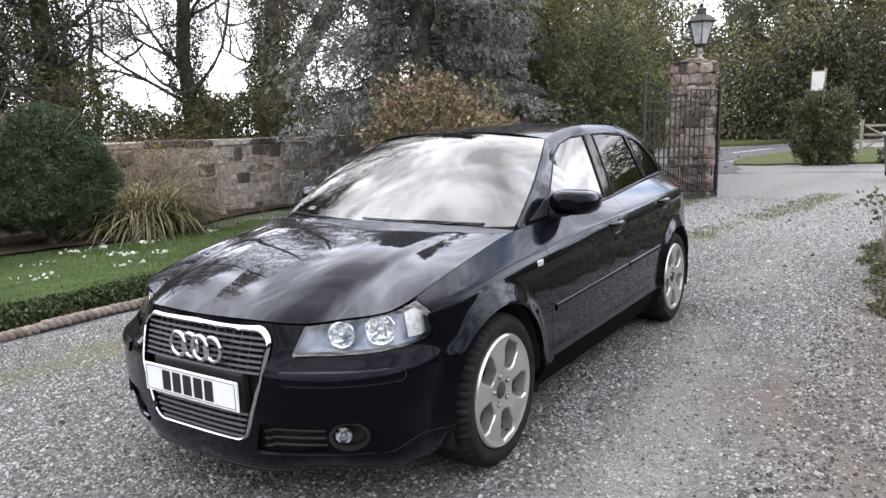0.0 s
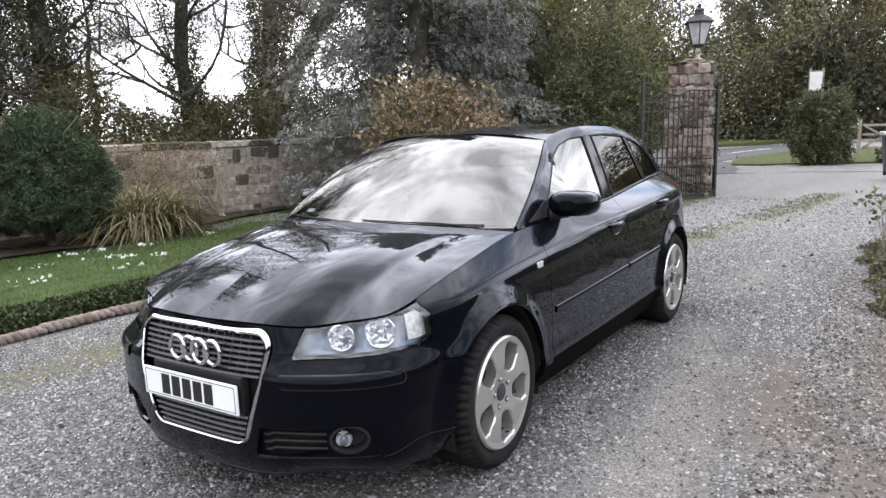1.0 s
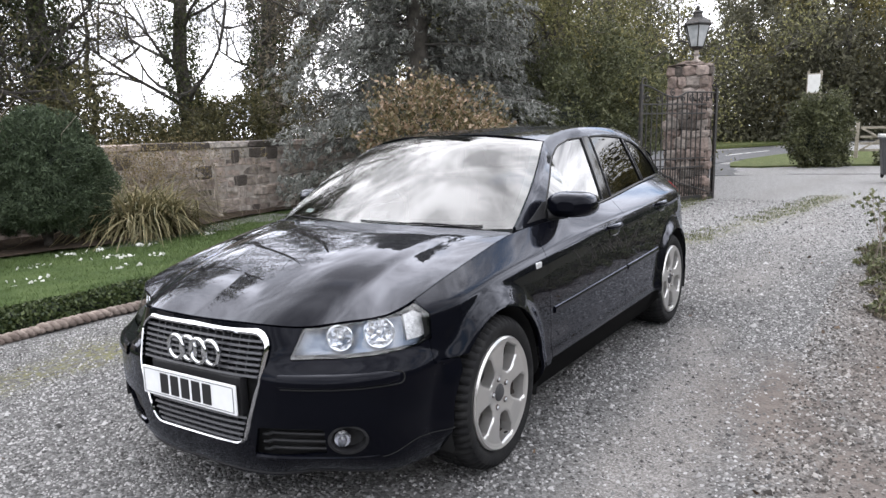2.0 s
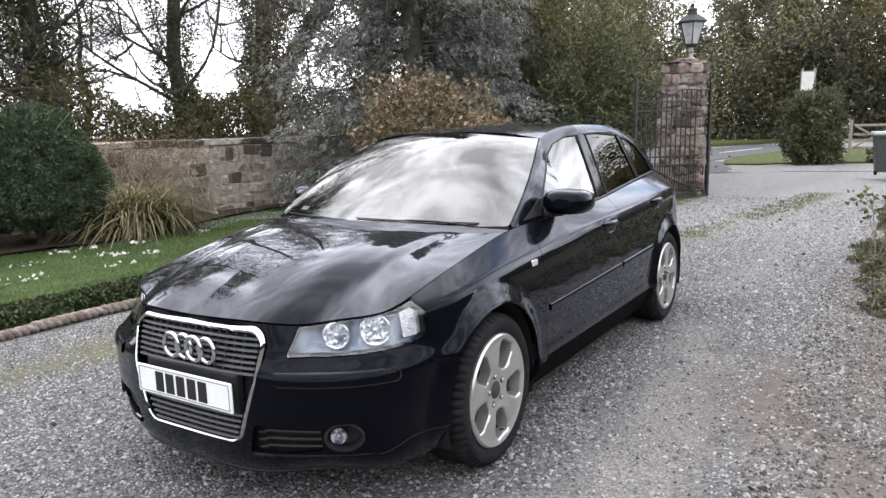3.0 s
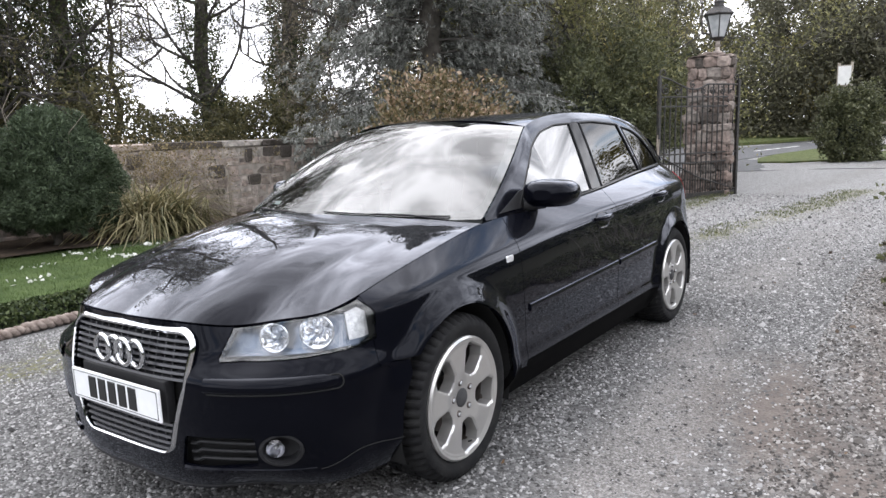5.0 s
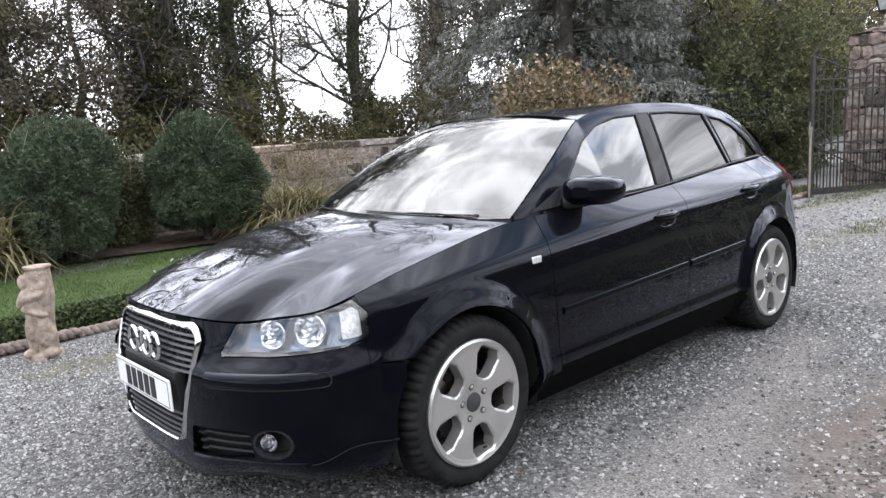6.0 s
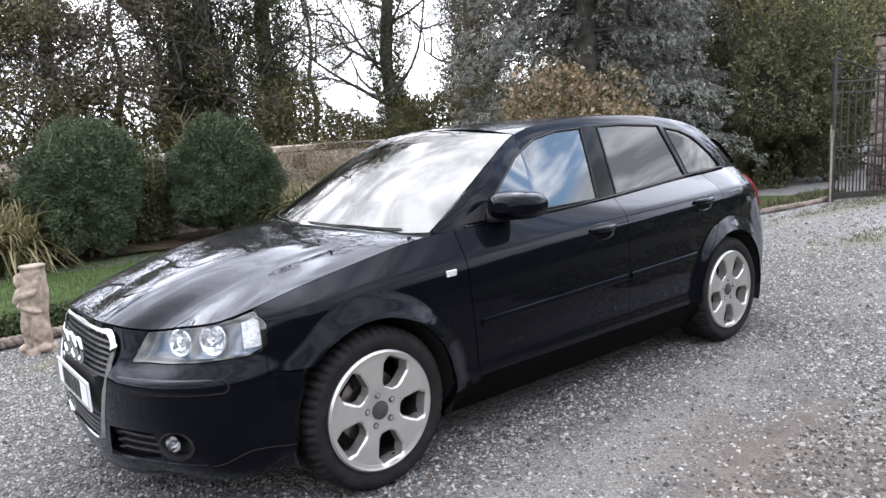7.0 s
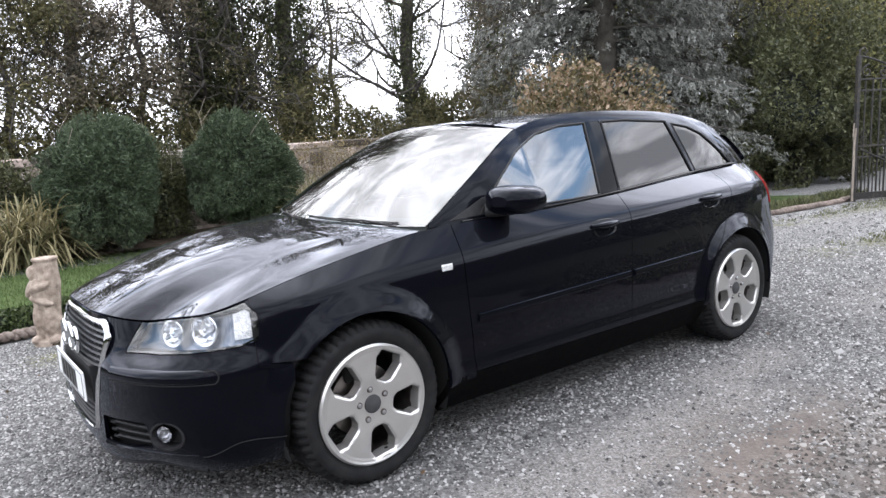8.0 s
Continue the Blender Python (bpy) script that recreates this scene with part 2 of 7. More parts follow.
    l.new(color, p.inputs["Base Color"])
    b = n.new("ShaderNodeBump")
    b.inputs["Strength"].default_value, b.inputs["Distance"].default_value = 0.8, 0.012
    l.new(coarse.outputs["Distance"], b.inputs["Height"])
    b.invert = True
    l.new(b.outputs["Normal"], p.inputs["Normal"])
    return m


def stone_material(name, stops, rough=0.9, spot=9.0):
    """Rubble stone: each piece its own tone, with stains, lichen and grain."""
    m = bpy.data.materials.new(name)
    m.use_nodes = True
    n, l = m.node_tree.nodes, m.node_tree.links
    p = n["Principled BSDF"]
    p.inputs["Roughness"].default_value = rough
    p.inputs["Specular IOR Level"].default_value = 0.2
    info = n.new("ShaderNodeObjectInfo")
    r = n.new("ShaderNodeValToRGB")
    while len(r.color_ramp.elements) < len(stops):
        r.color_ramp.elements.new(0.5)
    for e, (pos, col) in zip(r.color_ramp.elements, stops):
        e.position, e.color = pos, (*col, 1)
    geo = n.new("ShaderNodeNewGeometry")
    both = n.new("ShaderNodeMath")
    both.operation = "ADD"
    frac = n.new("ShaderNodeMath")
    frac.operation = "FRACT"
    l.new(info.outputs["Random"], both.inputs[0])
    l.new(geo.outputs["Random Per Island"], both.inputs[1])
    l.new(both.outputs["Value"], frac.inputs[0])
    l.new(frac.outputs["Value"], r.inputs["Fac"])
    big = n.new("ShaderNodeTexNoise")
    big.inputs["Scale"].default_value, big.inputs["Detail"].default_value = spot, 8.0
    l.new(geo.outputs["Position"], big.inputs["Vector"])
    tone = n.new("ShaderNodeValToRGB")
    tone.color_ramp.elements[0].position, tone.color_ramp.elements[0].color = 0.32, (0.5, 0.5, 0.5, 1)
    tone.color_ramp.elements[1].position, tone.color_ramp.elements[1].color = 0.68, (1.15, 1.13, 1.1, 1)
    l.new(big.outputs["Fac"], tone.inputs["Fac"])
    mul = n.new("ShaderNodeMix")
    mul.data_type, mul.blend_type = "RGBA", "MULTIPLY"
    mul.inputs["Factor"].default_value = 1.0
    l.new(r.outputs["Color"], mul.inputs["A"])
    l.new(tone.outputs["Color"], mul.inputs["B"])
    l.new(mul.outputs["Result"], p.inputs["Base Color"])
    fine = n.new("ShaderNodeTexNoise")
    fine.inputs["Scale"].default_value, fine.inputs["Detail"].default_value = 45.0, 6.0
    l.new(geo.outputs["Position"], fine.inputs["Vector"])
    b = n.new("ShaderNodeBump")
    b.inputs["Strength"].default_value, b.inputs["Distance"].default_value = 0.6, 0.02
    l.new(fine.outputs["Fac"], b.inputs["Height"])
    l.new(b.outputs["Normal"], p.inputs["Normal"])
    return m


def pebble_material(name="pebbles", dark=(0.03, 0.029, 0.029), mid=(0.132, 0.13, 0.128), light=(0.385, 0.38, 0.376)):
    m = leaf_material(name, dark, light, passing=0.0, rough=0.8)
    for node in m.node_tree.nodes:
        if node.type == "VALTORGB":
            e = node.color_ramp.elements.new(0.45)
            e.color = (*mid, 1)
    return m


M_GROUND = ground_material()
M_PEBBLE = pebble_material()
M_PEBBLE_DIRTY = pebble_material("earthy_pebbles", (0.025, 0.022, 0.02), (0.075, 0.068, 0.062), (0.29, 0.276, 0.262))
M_LAWN = material("mown_grass", (0.045, 0.073, 0.02), 0.9, second=(0.078, 0.112, 0.036), scale=2.2, bump=0.7, bump_scale=260, spec=0.2)
M_BLADE = leaf_material("lawn_blades", (0.05, 0.08, 0.022), (0.105, 0.148, 0.05), 0.3)
M_VERGE = material("rough_grass", (0.045, 0.065, 0.02), 0.95, second=(0.10, 0.108, 0.042), scale=5, bump=0.5, bump_scale=60, spec=0.2)
M_SOIL = material("bed_soil", (0.035, 0.027, 0.02), 0.95, second=(0.075, 0.055, 0.04), scale=9, bump=0.8, bump_scale=50, spec=0.2)
M_ASPHALT = material("asphalt", (0.055, 0.056, 0.06), 0.85, second=(0.095, 0.096, 0.1), scale=3, bump=0.3, bump_scale=200)
M_ROADPAINT = material("road_paint", (0.7, 0.7, 0.68), 0.7, second=(0.55, 0.55, 0.53), scale=12)
M_STONE = stone_material("wall_stone", ((0.0, (0.18, 0.16, 0.145)), (0.25, (0.35, 0.295, 0.262)), (0.5, (0.43, 0.355, 0.318)), (0.75, (0.49, 0.435, 0.395)), (1.0, (0.38, 0.355, 0.33))))
M_PIERSTONE = stone_material("pier_stone", ((0.0, (0.09, 0.08, 0.072)), (0.25, (0.19, 0.155, 0.138)), (0.5, (0.25, 0.195, 0.172)), (0.75, (0.33, 0.285, 0.258)), (1.0, (0.19, 0.175, 0.16))), spot=14.0)
M_DARKSTONE = material("dark_stone", (0.055, 0.046, 0.04), 0.9, second=(0.10, 0.085, 0.075), scale=9, bump=0.6, bump_scale=40)
M_MORTAR = material("mortar", (0.27, 0.238, 0.212), 0.95, second=(0.4, 0.355, 0.32), scale=6, bump=0.7, bump_scale=60)
M_STATUE = material("cast_stone", (0.25, 0.195, 0.155), 0.9, second=(0.47, 0.39, 0.32), scale=14, bump=0.9, bump_scale=70)
M_TERRACOTTA = material("rope_edging_clay", (0.13, 0.10, 0.085), 0.85, second=(0.26, 0.215, 0.185), scale=14, bump=0.5, bump_scale=80, random_tint=0.25)
M_IRON = material("black_iron", (0.012, 0.0115, 0.011), 0.55, second=(0.06, 0.045, 0.035), scale=22, contrast=(0.5, 0.75), bump=0.3, bump_scale=120)
M_FROST = material("frosted_lantern_glass", (0.3, 0.315, 0.32), 0.25, second=(0.42, 0.43, 0.44), scale=7)
M_BARK = material("bark", (0.04, 0.035, 0.03), 0.95, second=(0.085, 0.076, 0.065), scale=6, bump=0.9, bump_scale=18)
M_TWIG = material("twig_bark", (0.04, 0.036, 0.032), 0.95, second=(0.08, 0.073, 0.065), scale=6)
M_DRYTWIG = material("bare_stem", (0.20, 0.17, 0.14), 0.9, second=(0.30, 0.26, 0.22), scale=10)
M_LEAF_TREE = leaf_material("tree_leaves", (0.04, 0.043, 0.019), (0.15, 0.135, 0.06))
M_LEAF_RUST = leaf_material("turning_leaves", (0.06, 0.055, 0.04), (0.175, 0.148, 0.105), 0.33)
M_LEAF_IVY = leaf_material("ivy_leaves", (0.022, 0.03, 0.013), (0.085, 0.10, 0.036), 0.15, 0.4)
M_LEAF_GREEN = leaf_material("green_leaves", (0.07, 0.076, 0.032), (0.25, 0.235, 0.10), 0.33)
M_LEAF_DARK = leaf_material("laurel_leaves", (0.032, 0.04, 0.02), (0.14, 0.145, 0.07), 0.2, 0.45)
M_LEAF_FAR = leaf_material("distant_leaves", (0.055, 0.056, 0.036), (0.125, 0.12, 0.074), 0.3)
M_LEAF_YELLOW = leaf_material("yellowing_leaves", (0.10, 0.095, 0.035), (0.33, 0.285, 0.115), 0.33)
M_NEEDLE = leaf_material("blue_needles", (0.06, 0.063, 0.056), (0.28, 0.285, 0.262), 0.2)
# near-black solid inside foliage, standing in for the shade among the leaves
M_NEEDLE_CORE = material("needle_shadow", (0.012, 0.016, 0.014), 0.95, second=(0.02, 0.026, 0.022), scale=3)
M_YEW = leaf_material("yew_needles", (0.025, 0.038, 0.021), (0.105, 0.138, 0.078), 0.2)
M_BOX = leaf_material("box_leaves", (0.018, 0.032, 0.010), (0.07, 0.09, 0.03), 0.15)
M_GOLD = leaf_material("golden_leaves", (0.10, 0.082, 0.04), (0.31, 0.245, 0.13), 0.3)
M_SHRUB = leaf_material("mottled_shrub_leaves", (0.035, 0.04, 0.016), (0.42, 0.33, 0.24), 0.2, 0.45)
for at, tone in ((0.35, (0.105, 0.088, 0.042)), (0.65, (0.2, 0.152, 0.08)), (0.85, (0.24, 0.16, 0.11))):
    M_SHRUB.node_tree.nodes["Color Ramp"].color_ramp.elements.new(at).color = (*tone, 1)
M_REED = leaf_material("dry_grass_blades", (0.06, 0.066, 0.026), (0.38, 0.325, 0.185), 0.25)
M_WEED = leaf_material("weed_leaves", (0.04, 0.05, 0.024), (0.17, 0.175, 0.085), 0.25)
M_PETAL = leaf_material("white_petals", (0.6, 0.6, 0.55), (0.85, 0.85, 0.82), 0.2)
M_TIMBER = material("weathered_timber", (0.24, 0.21, 0.165), 0.85, second=(0.36, 0.33, 0.28), scale=12, bump=0.4, bump_scale=60)
M_BIN = material("grey_bin_plastic", (0.035, 0.037, 0.04), 0.5, second=(0.05, 0.052, 0.055), scale=20)
M_BINLID = material("pale_bin_lid", (0.42, 0.43, 0.42), 0.5, second=(0.5, 0.51, 0.5), scale=20)
M_SIGN = material("white_sign_face", (0.8, 0.8, 0.78), 0.5, second=(0.72, 0.72, 0.7), scale=6)
M_LITTER = leaf_material("dry_leaves", (0.035, 0.022, 0.014), (0.12, 0.075, 0.04), 0.1)

# ---- shaping tools ----
def mesh_of(name, verts, faces, mat, smooth=True):
    me = bpy.data.meshes.new(name)
    me.from_pydata([tuple(v) for v in verts], [], [tuple(f) for f in faces])
    me.materials.append(mat)
    me.validate()
    if smooth:
        me.polygons.foreach_set("use_smooth", [True] * len(me.polygons))
    me.update()
    return me


def part(name, data, material_, parent, label=""):
    """One mesh object under a thing or a part; data: a bmesh, a mesh, or (verts, faces)."""
    if isinstance(data, bmesh.types.BMesh):
        me = bpy.data.meshes.new(name)
        bmesh.ops.recalc_face_normals(data, faces=data.faces)
        data.to_mesh(me)
        data.free()
        me.materials.append(material_)
    elif isinstance(data, bpy.types.Mesh):
        me = data
    else:
        me = mesh_of(name, data[0], data[1], material_)
        me.set_sharp_from_angle(angle=radians(38))
    ob = new(name, me)
    ob.parent = parent
    if label:
        tagged(ob, label)
    return ob


def thing(name, m, label, category, group="", kind=""):
    ob = new(name)
    ob.matrix_world = m
    ob.empty_display_size = 0.2
    return tagged(ob, label, category, group, kind)


def soft_edges(ob, angle=35):
    """Smooth faces, sharp over the angle."""
    me = ob.data
    me.polygons.foreach_set("use_smooth", [True] * len(me.polygons))
    me.set_sharp_from_angle(angle=radians(angle))
    return ob


def spline(xs, ys):
    """A natural cubic through the points, straight beyond its ends."""
    x, y = np.array(xs, float), np.array(ys, float)
    n, h = len(x), np.diff(x)
    a, b = np.eye(n), np.zeros(n)
    for i in range(1, n - 1):
        a[i, i - 1 : i + 2] = h[i - 1], 2 * (h[i - 1] + h[i]), h[i]
        b[i] = 6 * ((y[i + 1] - y[i]) / h[i] - (y[i] - y[i - 1]) / h[i - 1])
    m = np.linalg.solve(a, b)

    def value(t):
        t = np.asarray(t, float)
        i = np.clip(np.searchsorted(x, t) - 1, 0, n - 2)
        tc = np.clip(t, x[0], x[-1])
        u, w = tc - x[i], x[i + 1] - tc
        out = (m[i] * w**3 + m[i + 1] * u**3) / (6 * h[i]) + (y[i] / h[i] - m[i] * h[i] / 6) * w + (y[i + 1] / h[i] - m[i + 1] * h[i] / 6) * u
        lo = (y[1] - y[0]) / h[0] - h[0] * m[1] / 6
        hi = (y[-1] - y[-2]) / h[-1] + h[-1] * m[-2] / 6
        return out + np.where(t < x[0], (t - x[0]) * lo, 0) + np.where(t > x[-1], (t - x[-1]) * hi, 0)

    return value


def step(a, b, x):
    t = np.clip((np.asarray(x, float) - a) / (b - a), 0, 1)
    return t * t * (3 - 2 * t)


def polygon(points, grow=0.0):
    """The signed distance to a polygon (inside: minus), with corners rounded by grow."""
    pts = np.array(points, float)

    def distance(a, b):
        d, inside = np.full(np.shape(a), 1e9), np.zeros(np.shape(a), bool)
        for (x0, y0), (x1, y1) in zip(pts, np.roll(pts, -1, 0)):
            ex, ey = x1 - x0, y1 - y0
            t = np.clip(((a - x0) * ex + (b - y0) * ey) / (ex * ex + ey * ey + 1e-12), 0, 1)
            d = np.minimum(d, np.hypot(a - x0 - t * ex, b - y0 - t * ey))
            cross = (y0 > b) != (y1 > b)
            inside ^= cross & (a < (x1 - x0) * (b - y0) / (y1 - y0 + 1e-12) + x0)
        return np.where(inside, -d, d) - grow

    return distance


def sheet(surface, a, b0, b1, nb, cuts=(), keep=None, lip=0.012, flip=True, mirror=False):
    """A panel of a surface(a, b): columns at a, from b0(a) to b1(a), less the cuts, within keep, its edges turned inwards by lip."""
    a = np.asarray(a, float)
    v = np.linspace(0, 1, nb)
    A = np.repeat(a[:, None], nb, 1)
    lo, hi = b0(a) if callable(b0) else np.full(len(a), b0), b1(a) if callable(b1) else np.full(len(a), b1)
    B = lo[:, None] + (hi - lo)[:, None] * v
    A, B = A.ravel().copy(), B.ravel().copy()

    def room(a_, b_):
        g = np.full(np.shape(a_), 1e9)
        for c in cuts:
            g = np.minimum(g, c(a_, b_))
        if keep:
            g = np.minimum(g, -keep(a_, b_))
        return g

    na = len(a)
    quad = np.array([(i * nb + j, (i + 1) * nb + j, (i + 1) * nb + j + 1, i * nb + j + 1) for i in range(na - 1) for j in range(nb - 1)])
    if cuts or keep:
        g = room(A, B)
        quad = quad[(g[quad] > 0).any(1)]
        for _ in range(4):
            g = room(A, B)
            e = 1e-4
            ga, gb = (room(A + e, B) - room(A - e, B)) / (2 * e), (room(A, B + e) - room(A, B - e)) / (2 * e)
            n2 = ga**2 + gb**2 + 1e-9
            move = np.where(g < 0, -g / n2, 0)
            A += np.clip(move * ga, -0.06, 0.06)
            B += np.clip(move * gb, -0.06, 0.06)
    used = np.unique(quad)
    index = -np.ones(len(A), int)
    index[used] = np.arange(len(used))
    verts = np.stack(surface(A[used], B[used]), -1)
    faces = index[quad]
    if flip:
        faces = faces[:, ::-1]
    normal = np.zeros_like(verts)
    fn = np.cross(verts[faces[:, 2]] - verts[faces[:, 0]], verts[faces[:, 3]] - verts[faces[:, 1]])
    for k in range(4):
        np.add.at(normal, faces[:, k], fn)
    normal /= np.linalg.norm(normal, axis=1, keepdims=True) + 1e-12
    out = [tuple(f) for f in faces]
    if lip:
        edges = {}
        for f in out:
            for p0, p1 in zip(f, f[1:] + f[:1]):
                if (p1, p0) in edges:
                    del edges[(p1, p0)]
                else:
                    edges[(p0, p1)] = 1
        inner, verts = {}, list(map(tuple, verts))
        for p0, p1 in edges:
            for p in (p0, p1):
                if p not in inner:
                    inner[p] = len(verts)
                    verts.append(tuple(np.array(verts[p]) - lip * normal[p]))
        out += [(p1, p0, inner[p0], inner[p1]) for p0, p1 in edges]
        verts = np.array(verts)
    if mirror:
        verts = verts * (1, -1, 1)
        out = [f[::-1] for f in out]
    return verts, out


def tube(points, radius, sides=8, closed=False, taper=1.0):
    """A round bar along points; radius: one number or one for each point."""
    pts = [Vector(p) for p in points]
    n = len(pts)
    rad = radius if hasattr(radius, "__len__") else [radius * (1 + (taper - 1) * i / max(1, n - 1)) for i in range(n)]
    verts, faces, side = [], [], None
    for i, p in enumerate(pts):
        way = (pts[(i + 1) % n] - pts[i - 1]) if closed else (pts[min(i + 1, n - 1)] - pts[max(i - 1, 0)])
        way.normalize()
        if side is None:
            side = way.orthogonal().normalized()
        side = (side - way * side.dot(way)).normalized()
        other = way.cross(side)
        for k in range(sides):
            c = 2 * math.pi * k / sides
            verts.append(p + rad[i] * (math.cos(c) * side + math.sin(c) * other))
    for i in range(n if closed else n - 1):
        for k in range(sides):
            a, b = i * sides, ((i + 1) % n) * sides
            faces.append((a + k, a + (k + 1) % sides, b + (k + 1) % sides, b + k))
    if not closed:
        faces.append(tuple(range(sides))[::-1])
        faces.append(tuple(range((n - 1) * sides, n * sides)))
    return verts, faces


def lathe(profile, segments=64, axis="y"):
    """Turns (radius, along) pairs round the axis."""
    verts, faces, n = [], [], len(profile)
    for i in range(segments):
        c, s = math.cos(2 * math.pi * i / segments), math.sin(2 * math.pi * i / segments)
        for r, h in profile:
            verts.append((r * c, h, r * s) if axis == "y" else (r * c, r * s, h))
    for i in range(segments):
        for j in range(n - 1):
            a, b = i * n + j, ((i + 1) % segments) * n + j
            faces.append((a, a + 1, b + 1, b))
    return verts, faces


def box(x0, x1, y0, y1, z0, z1, bevel=0.0, segments=2):
    bm = bmesh.new()
    bmesh.ops.create_cube(bm, size=1.0)
    for v in bm.verts:
        v.co = ((x0 + x1) / 2 + v.co.x * (x1 - x0), (y0 + y1) / 2 + v.co.y * (y1 - y0), (z0 + z1) / 2 + v.co.z * (z1 - z0))
    if bevel:
        bmesh.ops.bevel(bm, geom=bm.edges[:], offset=bevel, segments=segments, affect="EDGES", profile=0.6)
    return bm


def joined(*pieces):
    """Several (verts, faces) as one."""
    verts, faces = [], []
    for v, f in pieces:
        k = len(verts)
        verts += [tuple(p) for p in v]
        faces += [tuple(i + k for i in g) for g in f]
    return verts, faces


def moved(piece, m):
    return [m @ Vector(p) for p in piece[0]], piece[1]

# ---- the car: local x runs from the front axle to the rear, y across, z up ----
WHEELBASE, HUB_Z, ARCH_R = 2.578, 0.315, 0.37
FRONT_X = -0.022                  # the front axle lies a little before the origin

half_outline = [(-0.905, 0.0), (-0.902, 0.2), (-0.885, 0.34), (-0.835, 0.5), (-0.75, 0.655), (-0.61, 0.785), (-0.42, 0.85), (-0.15, 0.872), (0.3, 0.879),
                (0.9, 0.8825), (1.6, 0.8825), (2.3, 0.88), (2.75, 0.866), (3.02, 0.83), (3.22, 0.735), (3.33, 0.57), (3.385, 0.32), (3.398, 0.0)]
_ox, _oy = np.array(half_outline).T
_os = np.r_[0, np.cumsum(np.hypot(np.diff(_ox), np.diff(_oy)))]
S_END = _os[-1]
_sx = spline(np.r_[-_os[3:0:-1], _os, 2 * S_END - _os[-2:-5:-1]], np.r_[_ox[3:0:-1], _ox, _ox[-2:-5:-1]])
_sy = spline(np.r_[-_os[3:0:-1], _os, 2 * S_END - _os[-2:-5:-1]], np.r_[-_oy[3:0:-1], _oy, -_oy[-2:-5:-1]])
_st = np.linspace(0, S_END, 900)
_xt = np.maximum.accumulate(_sx(_st) + 1e-7 * np.arange(900))


def s_of(x):
    return np.interp(x, _xt, _st)


_yt = _sy(_st)


def s_at_y(y):
    """Along the nose, by the distance from the middle."""
    return np.interp(y, _yt[:260], _st[:260])


shoulder = spline((-1.0, -0.4, 0.0, 0.477, 0.96, 1.49, 1.92, 2.36, 2.8, 3.1, 3.4), (0.70, 0.768, 0.812, 0.843, 0.871, 0.894, 0.907, 0.924, 0.936, 0.938, 0.938))
top_line = spline([s_of(x) for x in (-0.905, -0.87, -0.835, -0.75, -0.61, -0.3, 0.0, 0.376, 0.9, 1.5, 2.3, 2.8, 3.15, 3.39)],
                  (0.744, 0.737, 0.724, 0.738, 0.76, 0.828, 0.887, 0.944, 0.955, 0.976, 1.024, 1.044, 1.035, 1.02))
top_inset = spline((-0.6, 0.0, 0.376, 0.6, 1.5, 2.3, 2.8, 3.2), (0.11, 0.112, 0.112, 0.095, 0.11, 0.155, 0.176, 0.185))
flank = spline((0.16, 0.24, 0.295, 0.33, 0.375, 0.44, 0.54, 0.64, 0.73, 0.785, 0.825, 0.86), (0.075, 0.034, 0.010, 0.003, 0.0075, 0.0055, 0.002, 0.001, 0.0035, 0.008, 0.0145, 0.0285))
nose = spline((0.15, 0.21, 0.30, 0.40, 0.52, 0.568, 0.59, 0.61, 0.67, 0.74), (0.085, 0.035, 0.01, 0.0, 0.0, 0.006, 0.019, 0.033, 0.056, 0.076))
nose_gain = spline((0, 0.3, 0.42, 0.55, 0.72, 0.82, 0.9), (0.75, 0.75, 1.1, 1.85, 1.4, 1.0, 1.0))
tail = spline((0.17, 0.25, 0.4, 0.6, 0.75, 0.9, 0.97, 1.06), (0.08, 0.03, 0.0, 0.0, 0.02, 0.05, 0.10, 0.20))


def skin(s, z):
    """The lower body's outer face."""
    s, z = np.asarray(s, float), np.asarray(z, float)
    side = np.where(s < 0, -1.0, 1.0)
    s = np.abs(s)
    x, y = _sx(s), _sy(s)
    e = 1e-3
    tx, ty = _sx(s + e) - _sx(s - e), _sy(s + e) - _sy(s - e)
    length = np.hypot(tx, ty)
    nx, ny = -ty / length, tx / length
    zs = shoulder(x)
    over = 0.5 * (z - zs + np.sqrt((z - zs) ** 2 + 0.006**2))
    below = flank(z - over - (zs - 0.86) * step(0.5, 0.86, z))
    zt = top_line(s)
    above = np.clip(over / np.maximum(zt - zs, 0.02), 0, 1.3)
    flanks = below + (top_inset(x) - 0.0285) * (0.95 * above + 0.05 * above**2)
    wf, wr = 1 - step(-0.66, -0.22, x), step(2.75, 3.2, x)
    inset = flanks * (1 - wf) * (1 - wr) + nose(z) * nose_gain(y) * wf + tail(z) * wr
    for cx in (FRONT_X, WHEELBASE):
        r = np.hypot(x - cx, z - HUB_Z)
        inset = inset - 0.036 * (1 - step(ARCH_R - 0.02, ARCH_R + 0.10, r)) * step(0.16, 0.3, z)
    return x - nx * inset, side * (y - ny * inset), z


def arch(cx):
    cx = cx or FRONT_X
    return lambda s, z: np.minimum(np.hypot((_sx(np.abs(s)) - cx), z - HUB_Z), np.where(z < HUB_Z, np.abs(_sx(np.abs(s)) - cx), 9)) - ARCH_R


car = thing("car", pose(0, 0.0317, 0.0404, -1.04), "glossy black five-door hatchback parked on the gravel drive", "car")

